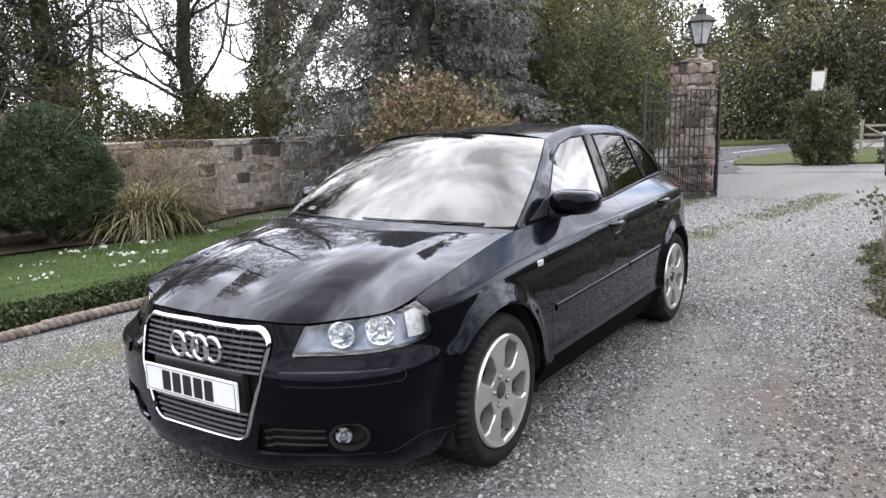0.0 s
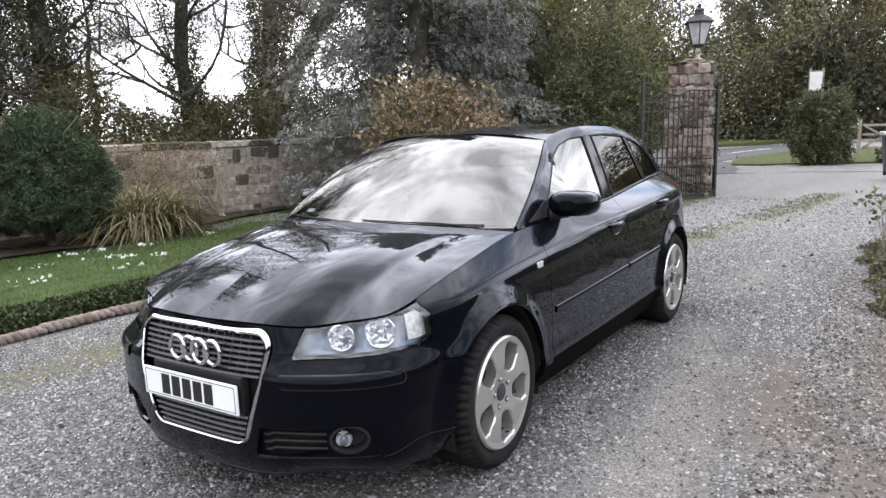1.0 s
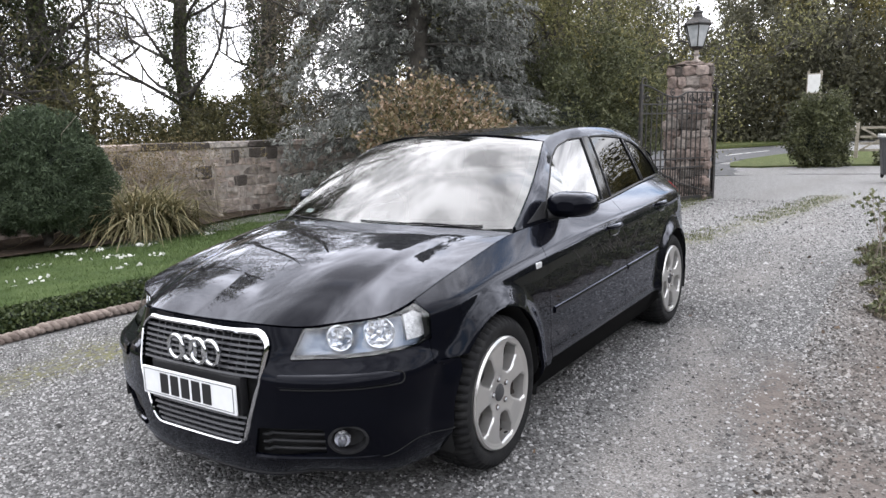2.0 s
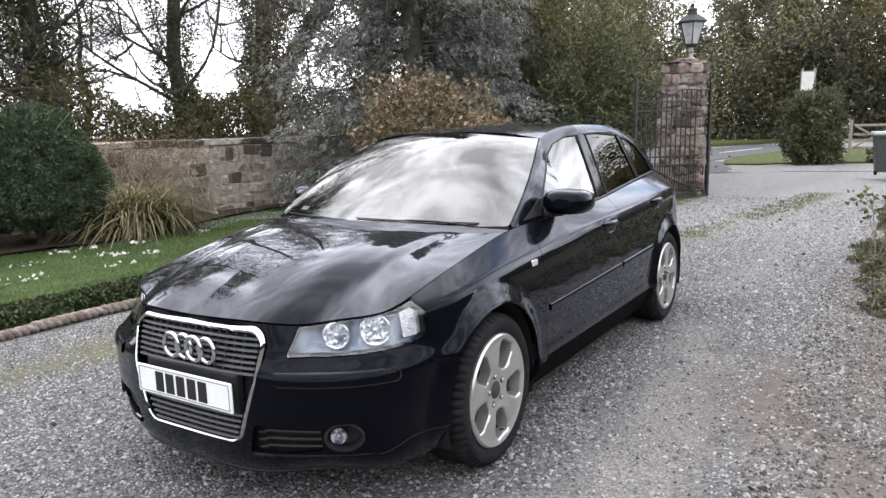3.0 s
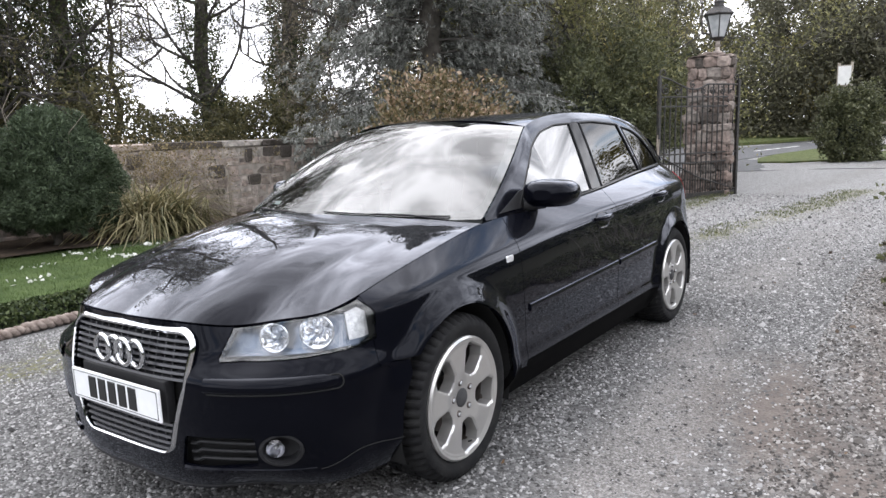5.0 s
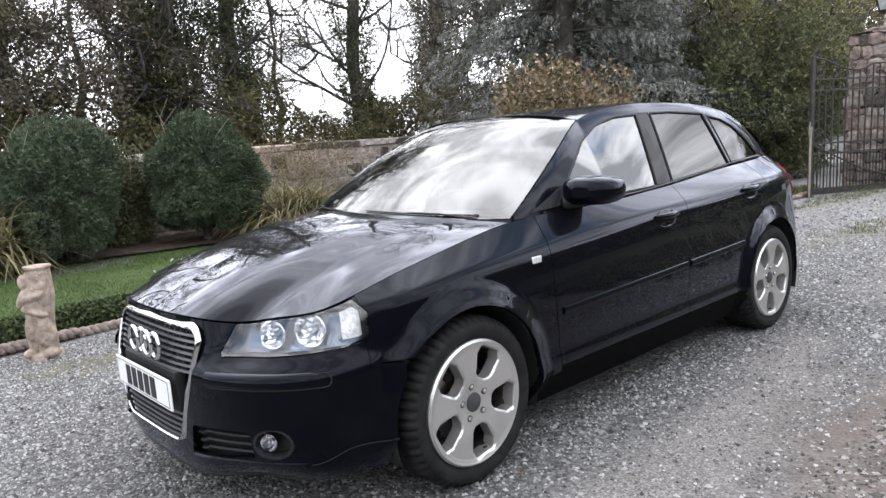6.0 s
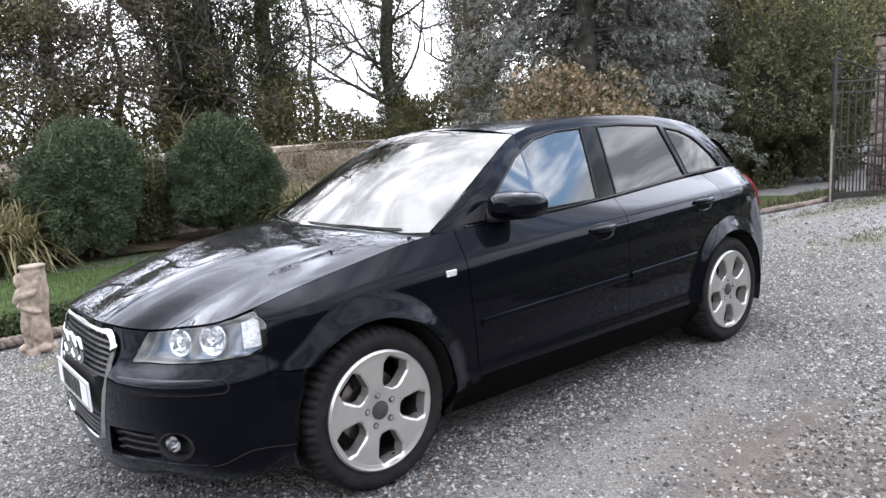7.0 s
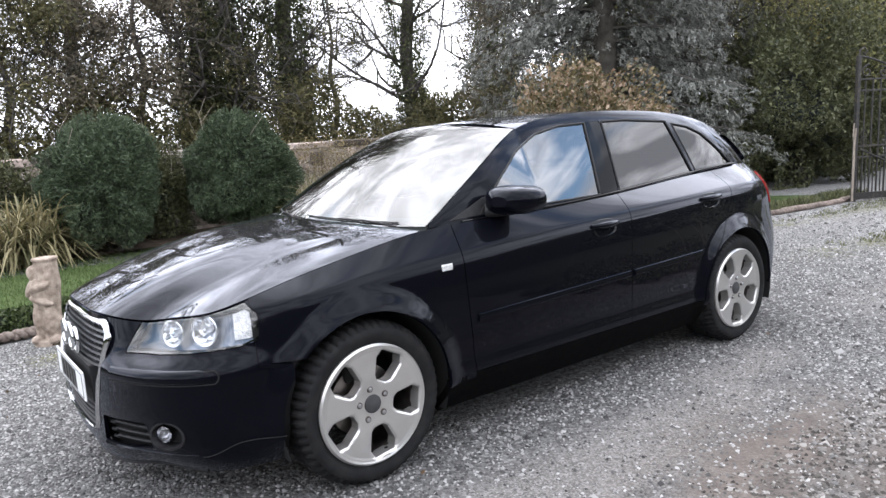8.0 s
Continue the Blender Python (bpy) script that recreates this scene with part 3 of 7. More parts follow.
# panel gaps, as x by height
GAP = 0.002
gap_wing = spline((0.2, 0.5, 0.84, 0.96), (0.515, 0.492, 0.478, 0.488))
gap_mid = spline((0.2, 0.5, 0.87, 1.0), (1.56, 1.568, 1.585, 1.605))
gap_rear = spline((0.2, 0.32, 0.45, 0.58, 0.68, 0.8, 0.95, 1.05), (2.175, 2.185, 2.22, 2.30, 2.39, 2.475, 2.535, 2.52))


def column_panel(left, right, bottom, top, n, nb, cuts, mirror):
    """A side panel between two gap lines."""
    def surface(u, z):
        xl, xr = left(z), right(z)
        return skin(s_of(xl + (xr - xl) * u), z)
    def wrap(c):
        return lambda u, z: c(s_of(left(z) + (right(z) - left(z)) * u), z)
    us = np.linspace(0, 1, n)
    def low(u):
        return np.full(np.shape(u), bottom)
    def high(u):
        z = np.full(np.shape(u), 0.95)
        for _ in range(4):
            z = top(s_of(left(z) + (right(z) - left(z)) * u))
        return z
    return sheet(surface, us, low, high, nb, [wrap(c) for c in cuts], None, 0.014, mirror=mirror)


SILL = 0.285
topf = lambda s: top_line(s)


def lamp_poly():
    a = lambda y: float(s_at_y(y))
    return [(a(0.462), 0.616), (a(0.62), 0.616), (a(0.74), 0.624), (float(s_of(-0.50)), 0.638), (float(s_of(-0.44)), 0.655), (float(s_of(-0.43)), 0.742),
            (float(s_of(-0.47)), 0.79), (a(0.7), 0.79), (a(0.525), 0.79)]


lamp_shape = polygon(lamp_poly())
lamp_cut = lambda s, z: lamp_shape(np.abs(s), z)
grille_shape = polygon([(y - 0.036, z) for y, z in ((-0.288, 0.664), (0.288, 0.664), (0.276, 0.555), (0.208, 0.362), (-0.208, 0.362), (-0.276, 0.555))], 0.066)
intake_shape = polygon([(0.36, 0.37), (0.60, 0.375), (0.60, 0.285), (0.33, 0.262)], 0.008)
fog_shape = polygon([(float(s_at_y(0.645)), 0.338), (float(s_at_y(0.675)), 0.338)], 0.052)
intake_cut = lambda s, z: np.minimum(intake_shape(np.abs(s), z), fog_shape(np.abs(s), z))

# front bumper, with the openings for the grille, the lamps and the air intakes
sb = float(s_of(-0.455))
scol = np.linspace(-1, 1, 281) * (sb + 0.12)
bumper_low = lambda s: 0.165 + 0.02 * step(0.5, 1.1, np.abs(s))
bumper = part("front_bumper", sheet(skin, scol, bumper_low, lambda s: top_line(np.abs(s)) - 0.003, 60,
              [lambda s, z: grille_shape(s, z), lamp_cut, intake_cut, arch(0.0), lambda s, z: np.where(z > 0.56, float(s_of(-0.452)) - np.abs(s), 0.3)], None, 0.016, flip=True), M_PAINT, car, "gloss black painted front bumper")
ri = np.linspace(-1, 1, 121) * float(s_of(-0.36))
part("bumper_backing", sheet(lambda s, z: tuple(np.array(skin(s, z)) + np.array([np.full(np.shape(s), 0.05), -0.06 * np.sign(s) * step(0.3, 0.9, np.abs(s)), 0 * s])), ri, 0.2, 0.72, 40, [arch(0.0), lambda s, z: lamp_cut(s, z) - 0.012], None, 0, flip=True), M_GAP, bumper)
# trim strip let into the bumper
for side in (1, -1):
    pts = [skin(side * v, 0.572) for v in np.linspace(float(s_at_y(0.45)), float(s_of(-0.60)), 26)]
    lo = [skin(side * v, 0.527) for v in np.linspace(float(s_of(-0.60)), float(s_at_y(0.45)), 26)]
    arcp = [skin(side * (float(s_of(-0.60)) + 0.02 * math.sin(k)), 0.5495 + 0.0225 * math.cos(k)) for k in np.linspace(0.3, math.pi - 0.3, 7)]
    part("bumper_groove", tube([tuple(float(c) for c in p) for p in pts + arcp + lo], 0.0028, 6), M_GAP, bumper)
    rows, sv, sf = ((0.026, 0.0), (0.0235, 0.006), (0.015, 0.0095), (-0.012, 0.0095), (-0.019, 0.005), (-0.021, 0.0)), [], []
    ss = np.linspace(float(s_at_y(0.44)), float(s_of(-0.595)), 34)
    for i, v in enumerate(ss):
        ends = min(1.0, (len(ss) - 1 - i) / 4) ** 0.5
        p0, p1 = np.array(skin(side * (v - 0.002), 0.55), float), np.array(skin(side * (v + 0.002), 0.55), float)
        out = np.array((-(p1 - p0)[1] * side, (p1 - p0)[0] * side, 0.0))
        out /= np.linalg.norm(out)
        for dz, far_ in rows:
            p = np.array(skin(side * v, 0.552 + dz * (0.35 + 0.65 * ends)), float)
            sv.append(p + out * (far_ * ends - 0.001))
    for i in range(len(ss) - 1):
        sf += [(6 * i + k, 6 * i + k + 1, 6 * i + 7 + k, 6 * i + 6 + k)[:: side] for k in range(5)]
    soft_edges(part("bumper_strip", (sv, sf), M_PAINT, bumper, "gloss black rubbing strip let into the bumper"), 60)
    pts = [skin(side * float(s_of(xx)), zz) for xx, zz in zip(np.linspace(-0.66, -0.385, 18), 0.255 + 0.045 * step(-0.66, -0.52, np.linspace(-0.66, -0.385, 18)))]
    part("bumper_groove", tube([tuple(float(c) for c in p) for p in pts], 0.0022, 6), M_GAP, bumper)
lip_pts = [skin(v, 0.182) for v in np.linspace(-float(s_at_y(0.74)), float(s_at_y(0.74)), 60)]
part("lower_lip", tube([(float(p[0]) + 0.006, float(p[1]), float(p[2])) for p in lip_pts], 0.009, 8), M_PLASTIC, bumper, "matt black lower lip")

# air intakes with slats and fog lamps
for side in (1, -1):
    deep = lambda s, z: tuple(np.array(skin(side * s, z)) + np.array([np.full(np.shape(s), 0.055), np.full(np.shape(s), -0.03 * side), 0 * s]))
    part("intake_back", sheet(deep, np.linspace(0.30, 0.9, 24), 0.25, 0.42, 8, [], None, 0, flip=side > 0), M_GAP, bumper)
    for zz, tilt in ((0.352, 0), (0.322, 0), (0.292, 0)):
        p = [skin(side * v, zz - 0.01 * (v < 0.4)) for v in np.linspace(0.36, 0.625, 14)]
        part("intake_slat", tube([(float(q[0]) + 0.022, float(q[1]) - 0.011 * side, float(q[2])) for q in p], 0.0065, 8), M_PLASTIC, bumper)
    p = [skin(side * v, 0.262) for v in np.linspace(0.335, 0.80, 22)]
    part("intake_lip", tube([(float(q[0]) + 0.002, float(q[1]), 0.262) for q in p], [0.012 - 0.0004 * k for k in range(22)], 8), M_PAINT, bumper)
    c = np.array([float(v) for v in skin(side * float(s_at_y(0.66)), 0.338)])
    way = Vector((-0.80, 0.6 * side, 0)).normalized()
    turn = Vector((0, -1, 0)).rotation_difference(way).to_matrix().to_4x4()
    fog = part("fog_lamp", moved(lathe([(0.054, 0.006), (0.054, -0.003), (0.047, -0.004), (0.043, 0.01), (0.041, 0.045), (0.0, 0.05)], 36), Matrix.Translation(c) @ turn @ Matrix.Diagonal((1.35, 1, 1, 1))), M_PLASTIC, bumper, "round fog lamp in a black bezel")
    off = way.cross(Vector((0, 0, 1))) * (-0.022 * side)
    lampm = Matrix.Translation(Vector(c) - way * 0.006 + off) @ turn
    part("reflector", moved(lathe([(0.030, 0.006), (0.028, 0.012), (0.021, 0.024), (0.008, 0.032), (0.0, 0.034)], 32), lampm), M_FOG, fog)
    part("lens", moved(lathe([(0.0, -0.002), (0.016, 0.0), (0.031, 0.006)], 32), lampm), M_LENS, fog)
    part("bulb_cap", moved(lathe([(0.0, 0.006), (0.006, 0.008), (0.008, 0.016), (0.0, 0.03)], 16), lampm), M_SATIN, fog)

# grille: chrome frame, horizontal slats, uprights, plate holder and badge
def grille_face(y, z, out=0.0):
    p = skin(y, 0.45)
    return (float(p[0]) + 0.044 * max(0.0, (z - 0.5) / 0.19) ** 1.3 + 0.08 * max(0.0, 0.36 - z) - out, float(p[1]), z)


def ring_of(shape_points, grow, n=20):
    """Round the rounded polygon, n points to a side."""
    pts, out = [Vector(p) for p in shape_points], []
    for i, p in enumerate(pts):
        a, b = pts[i - 1], pts[(i + 1) % len(pts)]
        d0, d1 = (p - a).normalized(), (b - p).normalized()
        n0, n1 = Vector((-d0.y, d0.x)), Vector((-d1.y, d1.x))
        if n0.dot(p - Vector((CX, 0.51))) < 0:
            n0, n1 = -n0, -n1
        a0, a1 = math.atan2(n0.y, n0.x), math.atan2(n1.y, n1.x)
        da = (a1 - a0 + math.pi) % (2 * math.pi) - math.pi
        for k in range(7):
            c = a0 + da * k / 6
            out.append((p.x + grow * math.cos(c), p.y + grow * math.sin(c)))
        for k in range(1, n):
            q = p.lerp(b, k / n)
            out.append((q.x + grow * n1.x, q.y + grow * n1.y))
    return out


CX = -0.036                       # the grille sits a little off the middle line
GR = [(y + CX, z) for y, z in ((-0.288, 0.664), (0.288, 0.664), (0.276, 0.555), (0.208, 0.362), (-0.208, 0.362), (-0.276, 0.555))]
grille = part("grille", sheet(lambda y, z: tuple(np.array(skin(y, z)) + np.array([np.full(np.shape(y), 0.06), 0 * y, 0 * y])), np.linspace(-0.42, 0.42, 61), 0.27, 0.74, 40, [], grille_shape, 0, flip=True), M_GAP, car, "black slatted grille in a chrome frame")


def band(inner, outer, depth_in, depth_mid, depth_out):
    """A rounded frame between two rings on the nose."""
    rows = [(1.0, depth_in), (0.8, depth_mid), (0.5, depth_mid + 0.004), (0.2, depth_mid), (0.0, depth_out)]
    n, verts, faces = len(inner), [], []
    for k, d in rows:
        for (y0, z0), (y1, z1) in zip(outer, inner):
            verts.append(grille_face(y0 + (y1 - y0) * k, z0 + (z1 - z0) * k, d))
    for r in range(len(rows) - 1):
        for i in range(n):
            faces.append((r * n + i, r * n + (i + 1) % n, (r + 1) * n + (i + 1) % n, (r + 1) * n + i))
    return verts, faces


def framed():
    outer, inner = ring_of(GR, 0.066), ring_of(GR, 0.052)
    return band([(y, z - 0.012 * float(step(0.66, 0.70, z))) for y, z in inner], outer, -0.02, 0.006, -0.004)


part("grille_frame", framed(), M_CHROME, grille, "polished chrome surround")
def grille_half(z):
    return float(np.interp(z, (0.325, 0.55, 0.692), (0.225, 0.305, 0.318))) + 0.014
for zz in list(np.linspace(0.685, 0.562, 7)) + list(np.linspace(0.405, 0.315, 5)):
    w = grille_half(zz)
    slat = [grille_face(y, zz, -0.008) for y in np.linspace(CX - w, CX + w, 21)]
    sv, sf = [], []
    for p in slat:
        sv += [(p[0] - 0.003, p[1], p[2] + 0.004), (p[0] - 0.006, p[1], p[2] - 0.004), (p[0] + 0.03, p[1], p[2] - 0.005), (p[0] + 0.03, p[1], p[2] + 0.0005)]
    for i in range(len(slat) - 1):
        sf += [(4 * i + k, 4 * i + (k + 1) % 4, 4 * i + 4 + (k + 1) % 4, 4 * i + 4 + k) for k in range(4)]
    soft_edges(part("grille_slat", (sv, sf), M_GRILLE, grille))
for k in range(-7, 8):
    y0 = CX + k * 0.043
    for za, zb in ((0.562, 0.70), (0.31, 0.41)):
        if abs(y0 - CX) < grille_half(za if za > 0.5 else zb) - 0.03:
            p0, p1 = grille_face(y0, za, -0.012), grille_face(y0, zb, -0.012)
            upright = joined(tube([p0, p1], 0.0022, 4))
            part("grille_upright", upright, M_GRILLE, grille)
part("plate_holder", box(-0.897, -0.86, CX - 0.255, CX + 0.255, 0.41, 0.557, 0.006), M_PLASTIC, grille, "dark grey plate carrier")
for k in range(4):
    c = (-0.912, 0.034 - 0.064 * k, 0.636)
    ring = [(c[0] + 0.006 * (k % 2), c[1] + 0.0425 * math.cos(t), c[2] + 0.045 * math.sin(t)) for t in np.linspace(0, 2 * math.pi, 40, endpoint=False)]
    part("badge_ring", tube(ring, 0.0085, 10, closed=True), M_CHROME, grille, "chrome badge ring")

# number plate: a white board with dark bars
PY0, PZ = -0.025, 0.48
plate = part("number_plate", box(-0.926, -0.918, PY0 - 0.272, PY0 + 0.272, PZ - 0.057, PZ + 0.057, 0.004), M_PLATE, car, "white number plate with dark bars")
for y0 in (0.125, 0.063, 0.0, -0.063, -0.125):
    part("plate_bar", box(-0.9285, -0.9255, PY0 + 0.01 + y0 - 0.024, PY0 + 0.01 + y0 + 0.024, PZ - 0.04, PZ + 0.04, 0.002, 1), M_PLATEBLACK, plate)
for z0, z1, y0, y1 in ((0.0465, 0.048, -0.26, 0.26), (-0.048, -0.0465, -0.26, 0.26), (-0.048, 0.048, 0.2585, 0.26), (-0.048, 0.048, -0.26, -0.2585)):
    part("plate_line", box(-0.9275, -0.9255, PY0 + y0, PY0 + y1, PZ + z0, PZ + z1), M_PLATEBLACK, plate)

# headlamps
for side in (1, -1):
    outer = lambda s, z: tuple(np.array(skin(side * s, z)))
    scols = np.linspace(float(s_at_y(0.44)), float(s_of(-0.41)), 70)
    keep = lambda s, z: np.maximum(lamp_shape(s, z) + 0.003, z - (top_line(s) - 0.006))
    def deeper(d):
        return lambda s, z: tuple(np.array(skin(side * s, z)) + np.array([np.full(np.shape(s), d), np.full(np.shape(s), -0.45 * d * side), 0 * s]))
    head = part("headlight", sheet(deeper(0.065), scols, 0.585, 0.80, 34, [], lambda s, z: keep(s, z) - 0.004, 0, flip=side > 0), M_LAMPBOX, car, "clear headlight with twin round reflectors")
    part("lens", sheet(deeper(0.001), scols, 0.585, 0.80, 34, [], keep, 0.0, flip=side > 0), M_LENS, head, "clear plastic lens")
    part("bezel", sheet(deeper(0.004), scols, 0.585, 0.80, 48, [lambda s, z: keep(s, z) + 0.005], keep, 0.03, flip=side > 0), M_GLOSSBLACK, head)
    for y0, z0, r in ((0.638, 0.68, 0.047), (0.762, 0.697, 0.055)):
        s0 = float(s_at_y(y0))
        c = Vector([float(v) for v in skin(side * s0, z0)])
        way = Vector((-0.82, 0.52 * side, 0.08)).normalized()
        turn = Vector((0, -1, 0)).rotation_difference(way).to_matrix().to_4x4()
        m = Matrix.Translation(c - way * 0.028) @ turn
        dish = lathe([(r, 0.0), (r * 0.95, 0.008), (r * 0.74, 0.026), (r * 0.42, 0.038), (0.008, 0.044), (0.0, 0.044)], 18)
        jig = np.random.default_rng(61 + int(1000 * y0))
        shift = lambda q: Vector(q) + (Vector(jig.uniform(-0.006, 0.006, 3)) if 0.0 < q[1] < 0.04 else Vector((0, 0, 0)))
        dish = [shift(q) for q in dish[0]], dish[1]
        bowl = part("reflector", moved(dish, m), M_BOWL, head, "round faceted chrome reflector")
        for poly in bowl.data.polygons:
            poly.use_smooth = False
        hoop = [m @ Vector((r * math.cos(t), -0.001, r * math.sin(t))) for t in np.linspace(0, 2 * math.pi, 40, endpoint=False)]
        part("reflector_rim", tube(hoop, 0.0035, 8, closed=True), M_BOWL, bowl)
        part("bulb", moved(lathe([(0.0, -0.004), (0.009, 0.0), (0.011, 0.012), (0.010, 0.045), (0.0, 0.046)], 16), m), M_SATIN, bowl)
    s0 = float(s_of(-0.545))
    keep_i = lambda s, z: np.maximum(keep(s, z) + 0.016, float(s_of(-0.555)) - s)
    part("indicator", sheet(deeper(0.045), np.linspace(float(s_of(-0.62)), float(s_of(-0.41)), 22), 0.60, 0.80, 20, [], keep_i, 0.02, flip=side > 0), M_AMBER, head, "pale indicator block")

# front wings, doors, rear quarters
for mirror, sign in ((False, 1), (True, -1)):
    wing = part("front_wing", sheet(lambda u, z: skin(s_of(u * (gap_wing(z) - GAP + 0.45) - 0.45), z), np.linspace(0, 1, 130), lambda u: np.full(np.shape(u), SILL), lambda u: top_line(s_of(u * (0.488 + 0.45) - 0.45)), 130,
                [lambda u, z: arch(0.0)(s_of(u * (gap_wing(z) + 0.45) - 0.45), z), lambda u, z: lamp_shape(s_of(u * (gap_wing(z) + 0.45) - 0.45), z) - GAP,
                 lambda u, z: np.maximum(z - 0.568, u - 0.36)], None, 0.014, mirror=mirror), M_PAINT, car)
    front = part("front_door", column_panel(lambda z: gap_wing(z) + GAP, lambda z: gap_mid(z) - GAP, SILL + 0.03, topf, 70, 120, [], mirror), M_PAINT, car)
    rear = part("rear_door", column_panel(lambda z: gap_mid(z) + GAP, lambda z: gap_rear(z) - GAP, SILL + 0.03, topf, 60, 120, [arch(WHEELBASE)], mirror), M_PAINT, car)
    part("rear_quarter", sheet(lambda u, z: skin(s_of(gap_rear(z) + GAP) + (s_of(3.12) - s_of(gap_rear(z) + GAP)) * u, z), np.linspace(0, 1, 100), lambda u: np.full(np.shape(u), SILL),
                   lambda u: top_line(s_of(2.52) + (s_of(3.12) - s_of(2.52)) * u), 130,
                   [lambda u, z: arch(WHEELBASE)(s_of(gap_rear(z)) + (s_of(3.12) - s_of(gap_rear(z))) * u, z)], None, 0.014, mirror=mirror), M_PAINT, car)
    part("sill", sheet(lambda x, z: skin(s_of(x), z), np.linspace(0.33, 2.25, 90), 0.165, SILL + 0.024, 10, [lambda x, z: np.hypot(x - FRONT_X, z - HUB_Z) - ARCH_R, lambda x, z: np.hypot(x - WHEELBASE, z - HUB_Z) - ARCH_R], None, 0.03, mirror=mirror), M_SILL, car, "black sill")
    # rubbing strips
    for x0, x1, holder in ((0.53, 1.555, front), (1.585, 2.20, rear)):
        xs = np.linspace(x0, x1, 40)
        mid_z = 0.548 + 0.024 * (xs - 0.5)
        rows = [(0.0165, 0.0005), (0.014, 0.0075), (0.0, 0.0095), (-0.014, 0.0085), (-0.0175, 0.0005)]
        v, f = [], []
        for x, zc in zip(xs, mid_z):
            for dz, out in rows:
                p = skin(s_of(x), zc + dz)
                v.append((float(p[0]), sign * (float(p[1]) + out), float(p[2])))
        for i in range(len(xs) - 1):
            f += [(5 * i + k, 5 * i + k + 1, 5 * i + 6 + k, 5 * i + 5 + k) for k in range(4)]
        f += [tuple(range(5)), tuple(range(5 * len(xs) - 5, 5 * len(xs)))]
        soft_edges(part("rubbing_strip", (v, f), M_PAINT, holder), 50)
    # door handles: a recess plate and a grip
    for hx, hz, holder in ((1.375, 0.84, front), (2.30, 0.882, rear)):
        rim = [(hx + 0.088 * math.copysign(abs(math.cos(t)) ** 0.7, math.cos(t)), hz + 0.042 * math.copysign(abs(math.sin(t)) ** 0.8, math.sin(t)) - 0.006) for t in np.linspace(0, 2 * math.pi, 32, endpoint=False)]
        edge = [tuple(float(c) for c in skin(s_of(x), z)) for x, z in rim]
        v = [(a, (b + 0.0005) * sign, c) for a, b, c in edge] + [(a + (hx - a) * 0.06, (b + 0.004) * sign, c + (hz - c) * 0.06) for a, b, c in edge] + [(a + (hx - a) * 0.14, (b + 0.001) * sign, c + (hz - c) * 0.14) for a, b, c in edge]
        v += [(a + (hx - a) * 0.55, (b - 0.022) * sign, c + (hz - c) * 0.5) for a, b, c in edge]
        f = [(32 * k + i, 32 * k + (i + 1) % 32, 32 * k + 32 + (i + 1) % 32, 32 * k + 32 + i) for k in range(3) for i in range(32)] + [tuple(range(96, 128))]
        handle = part("door_handle", (v, f), M_GLOSSBLACK, holder, "black bowl-shaped door handle")
        grip = [(hx - 0.092 + 0.184 * t, sign * (float(skin(s_of(hx - 0.092 + 0.184 * t), hz + 0.012)[1]) + 0.002 + 0.028 * math.sin(math.pi * t) ** 0.45), hz + 0.010 + 0.004 * t) for t in np.linspace(0, 1, 18)]
        part("grip", tube(grip, [0.008 + 0.009 * math.sin(math.pi * t) ** 0.6 for t in np.linspace(0, 1, 18)], 12), M_PAINT, handle)
    # side indicator
    p = [float(v) for v in skin(s_of(0.386), 0.79)]
    bm = box(p[0] - 0.028, p[0] + 0.028, sign * p[1] - 0.004, sign * p[1] + 0.007, p[2] - 0.014, p[2] + 0.014, 0.0052, 3)
    part("side_indicator", bm, M_AMBER, wing, "small clear side indicator")

# dark inner skin behind the gaps
for mirror in (False, True):
    def inner(x, z):
        p = np.array(skin(s_of(x), z))
        return p[0], p[1] - 0.02, p[2]
    part("inner_shell", sheet(inner, np.linspace(-0.45, 3.05, 120), 0.2, lambda x: top_line(s_of(x)) - 0.01, 20, [lambda x, z: np.hypot(x - FRONT_X, z - HUB_Z) - ARCH_R - 0.012, lambda x, z: np.hypot(x - WHEELBASE, z - HUB_Z) - ARCH_R - 0.012], None, 0, mirror=mirror), M_GAP, car)

# wheel housings
for cx in (FRONT_X, WHEELBASE):
    for side in (1, -1):
        v, f = [], []
        for i in range(25):
            t = -0.35 + (math.pi + 0.7) * i / 24
            for y in (0.872, 0.84, 0.56):
                v.append((cx + (ARCH_R + 0.006) * math.cos(t), side * y, HUB_Z + (ARCH_R + 0.006) * math.sin(t)))
        for i in range(24):
            f += [(3 * i + k, 3 * i + k + 1, 3 * i + 4 + k, 3 * i + 3 + k) for k in range(2)]
        v.append((cx, side * 0.55, HUB_Z))
        f += [(3 * i + 2, 3 * i + 5, len(v) - 1) for i in range(24)]
        part("wheel_housing", (v, f), M_GAP, car)
part("underbody", box(-0.6, 3.2, -0.55, 0.55, 0.17, 0.30, 0.03), M_GAP, car)
part("engine_bay", box(-0.6, 0.55, -0.38, 0.38, 0.3, 0.70, 0.03), M_GAP, car)

# bonnet
s_corner = float(s_of(-0.60))
s_hood_end = float(s_of(0.34))


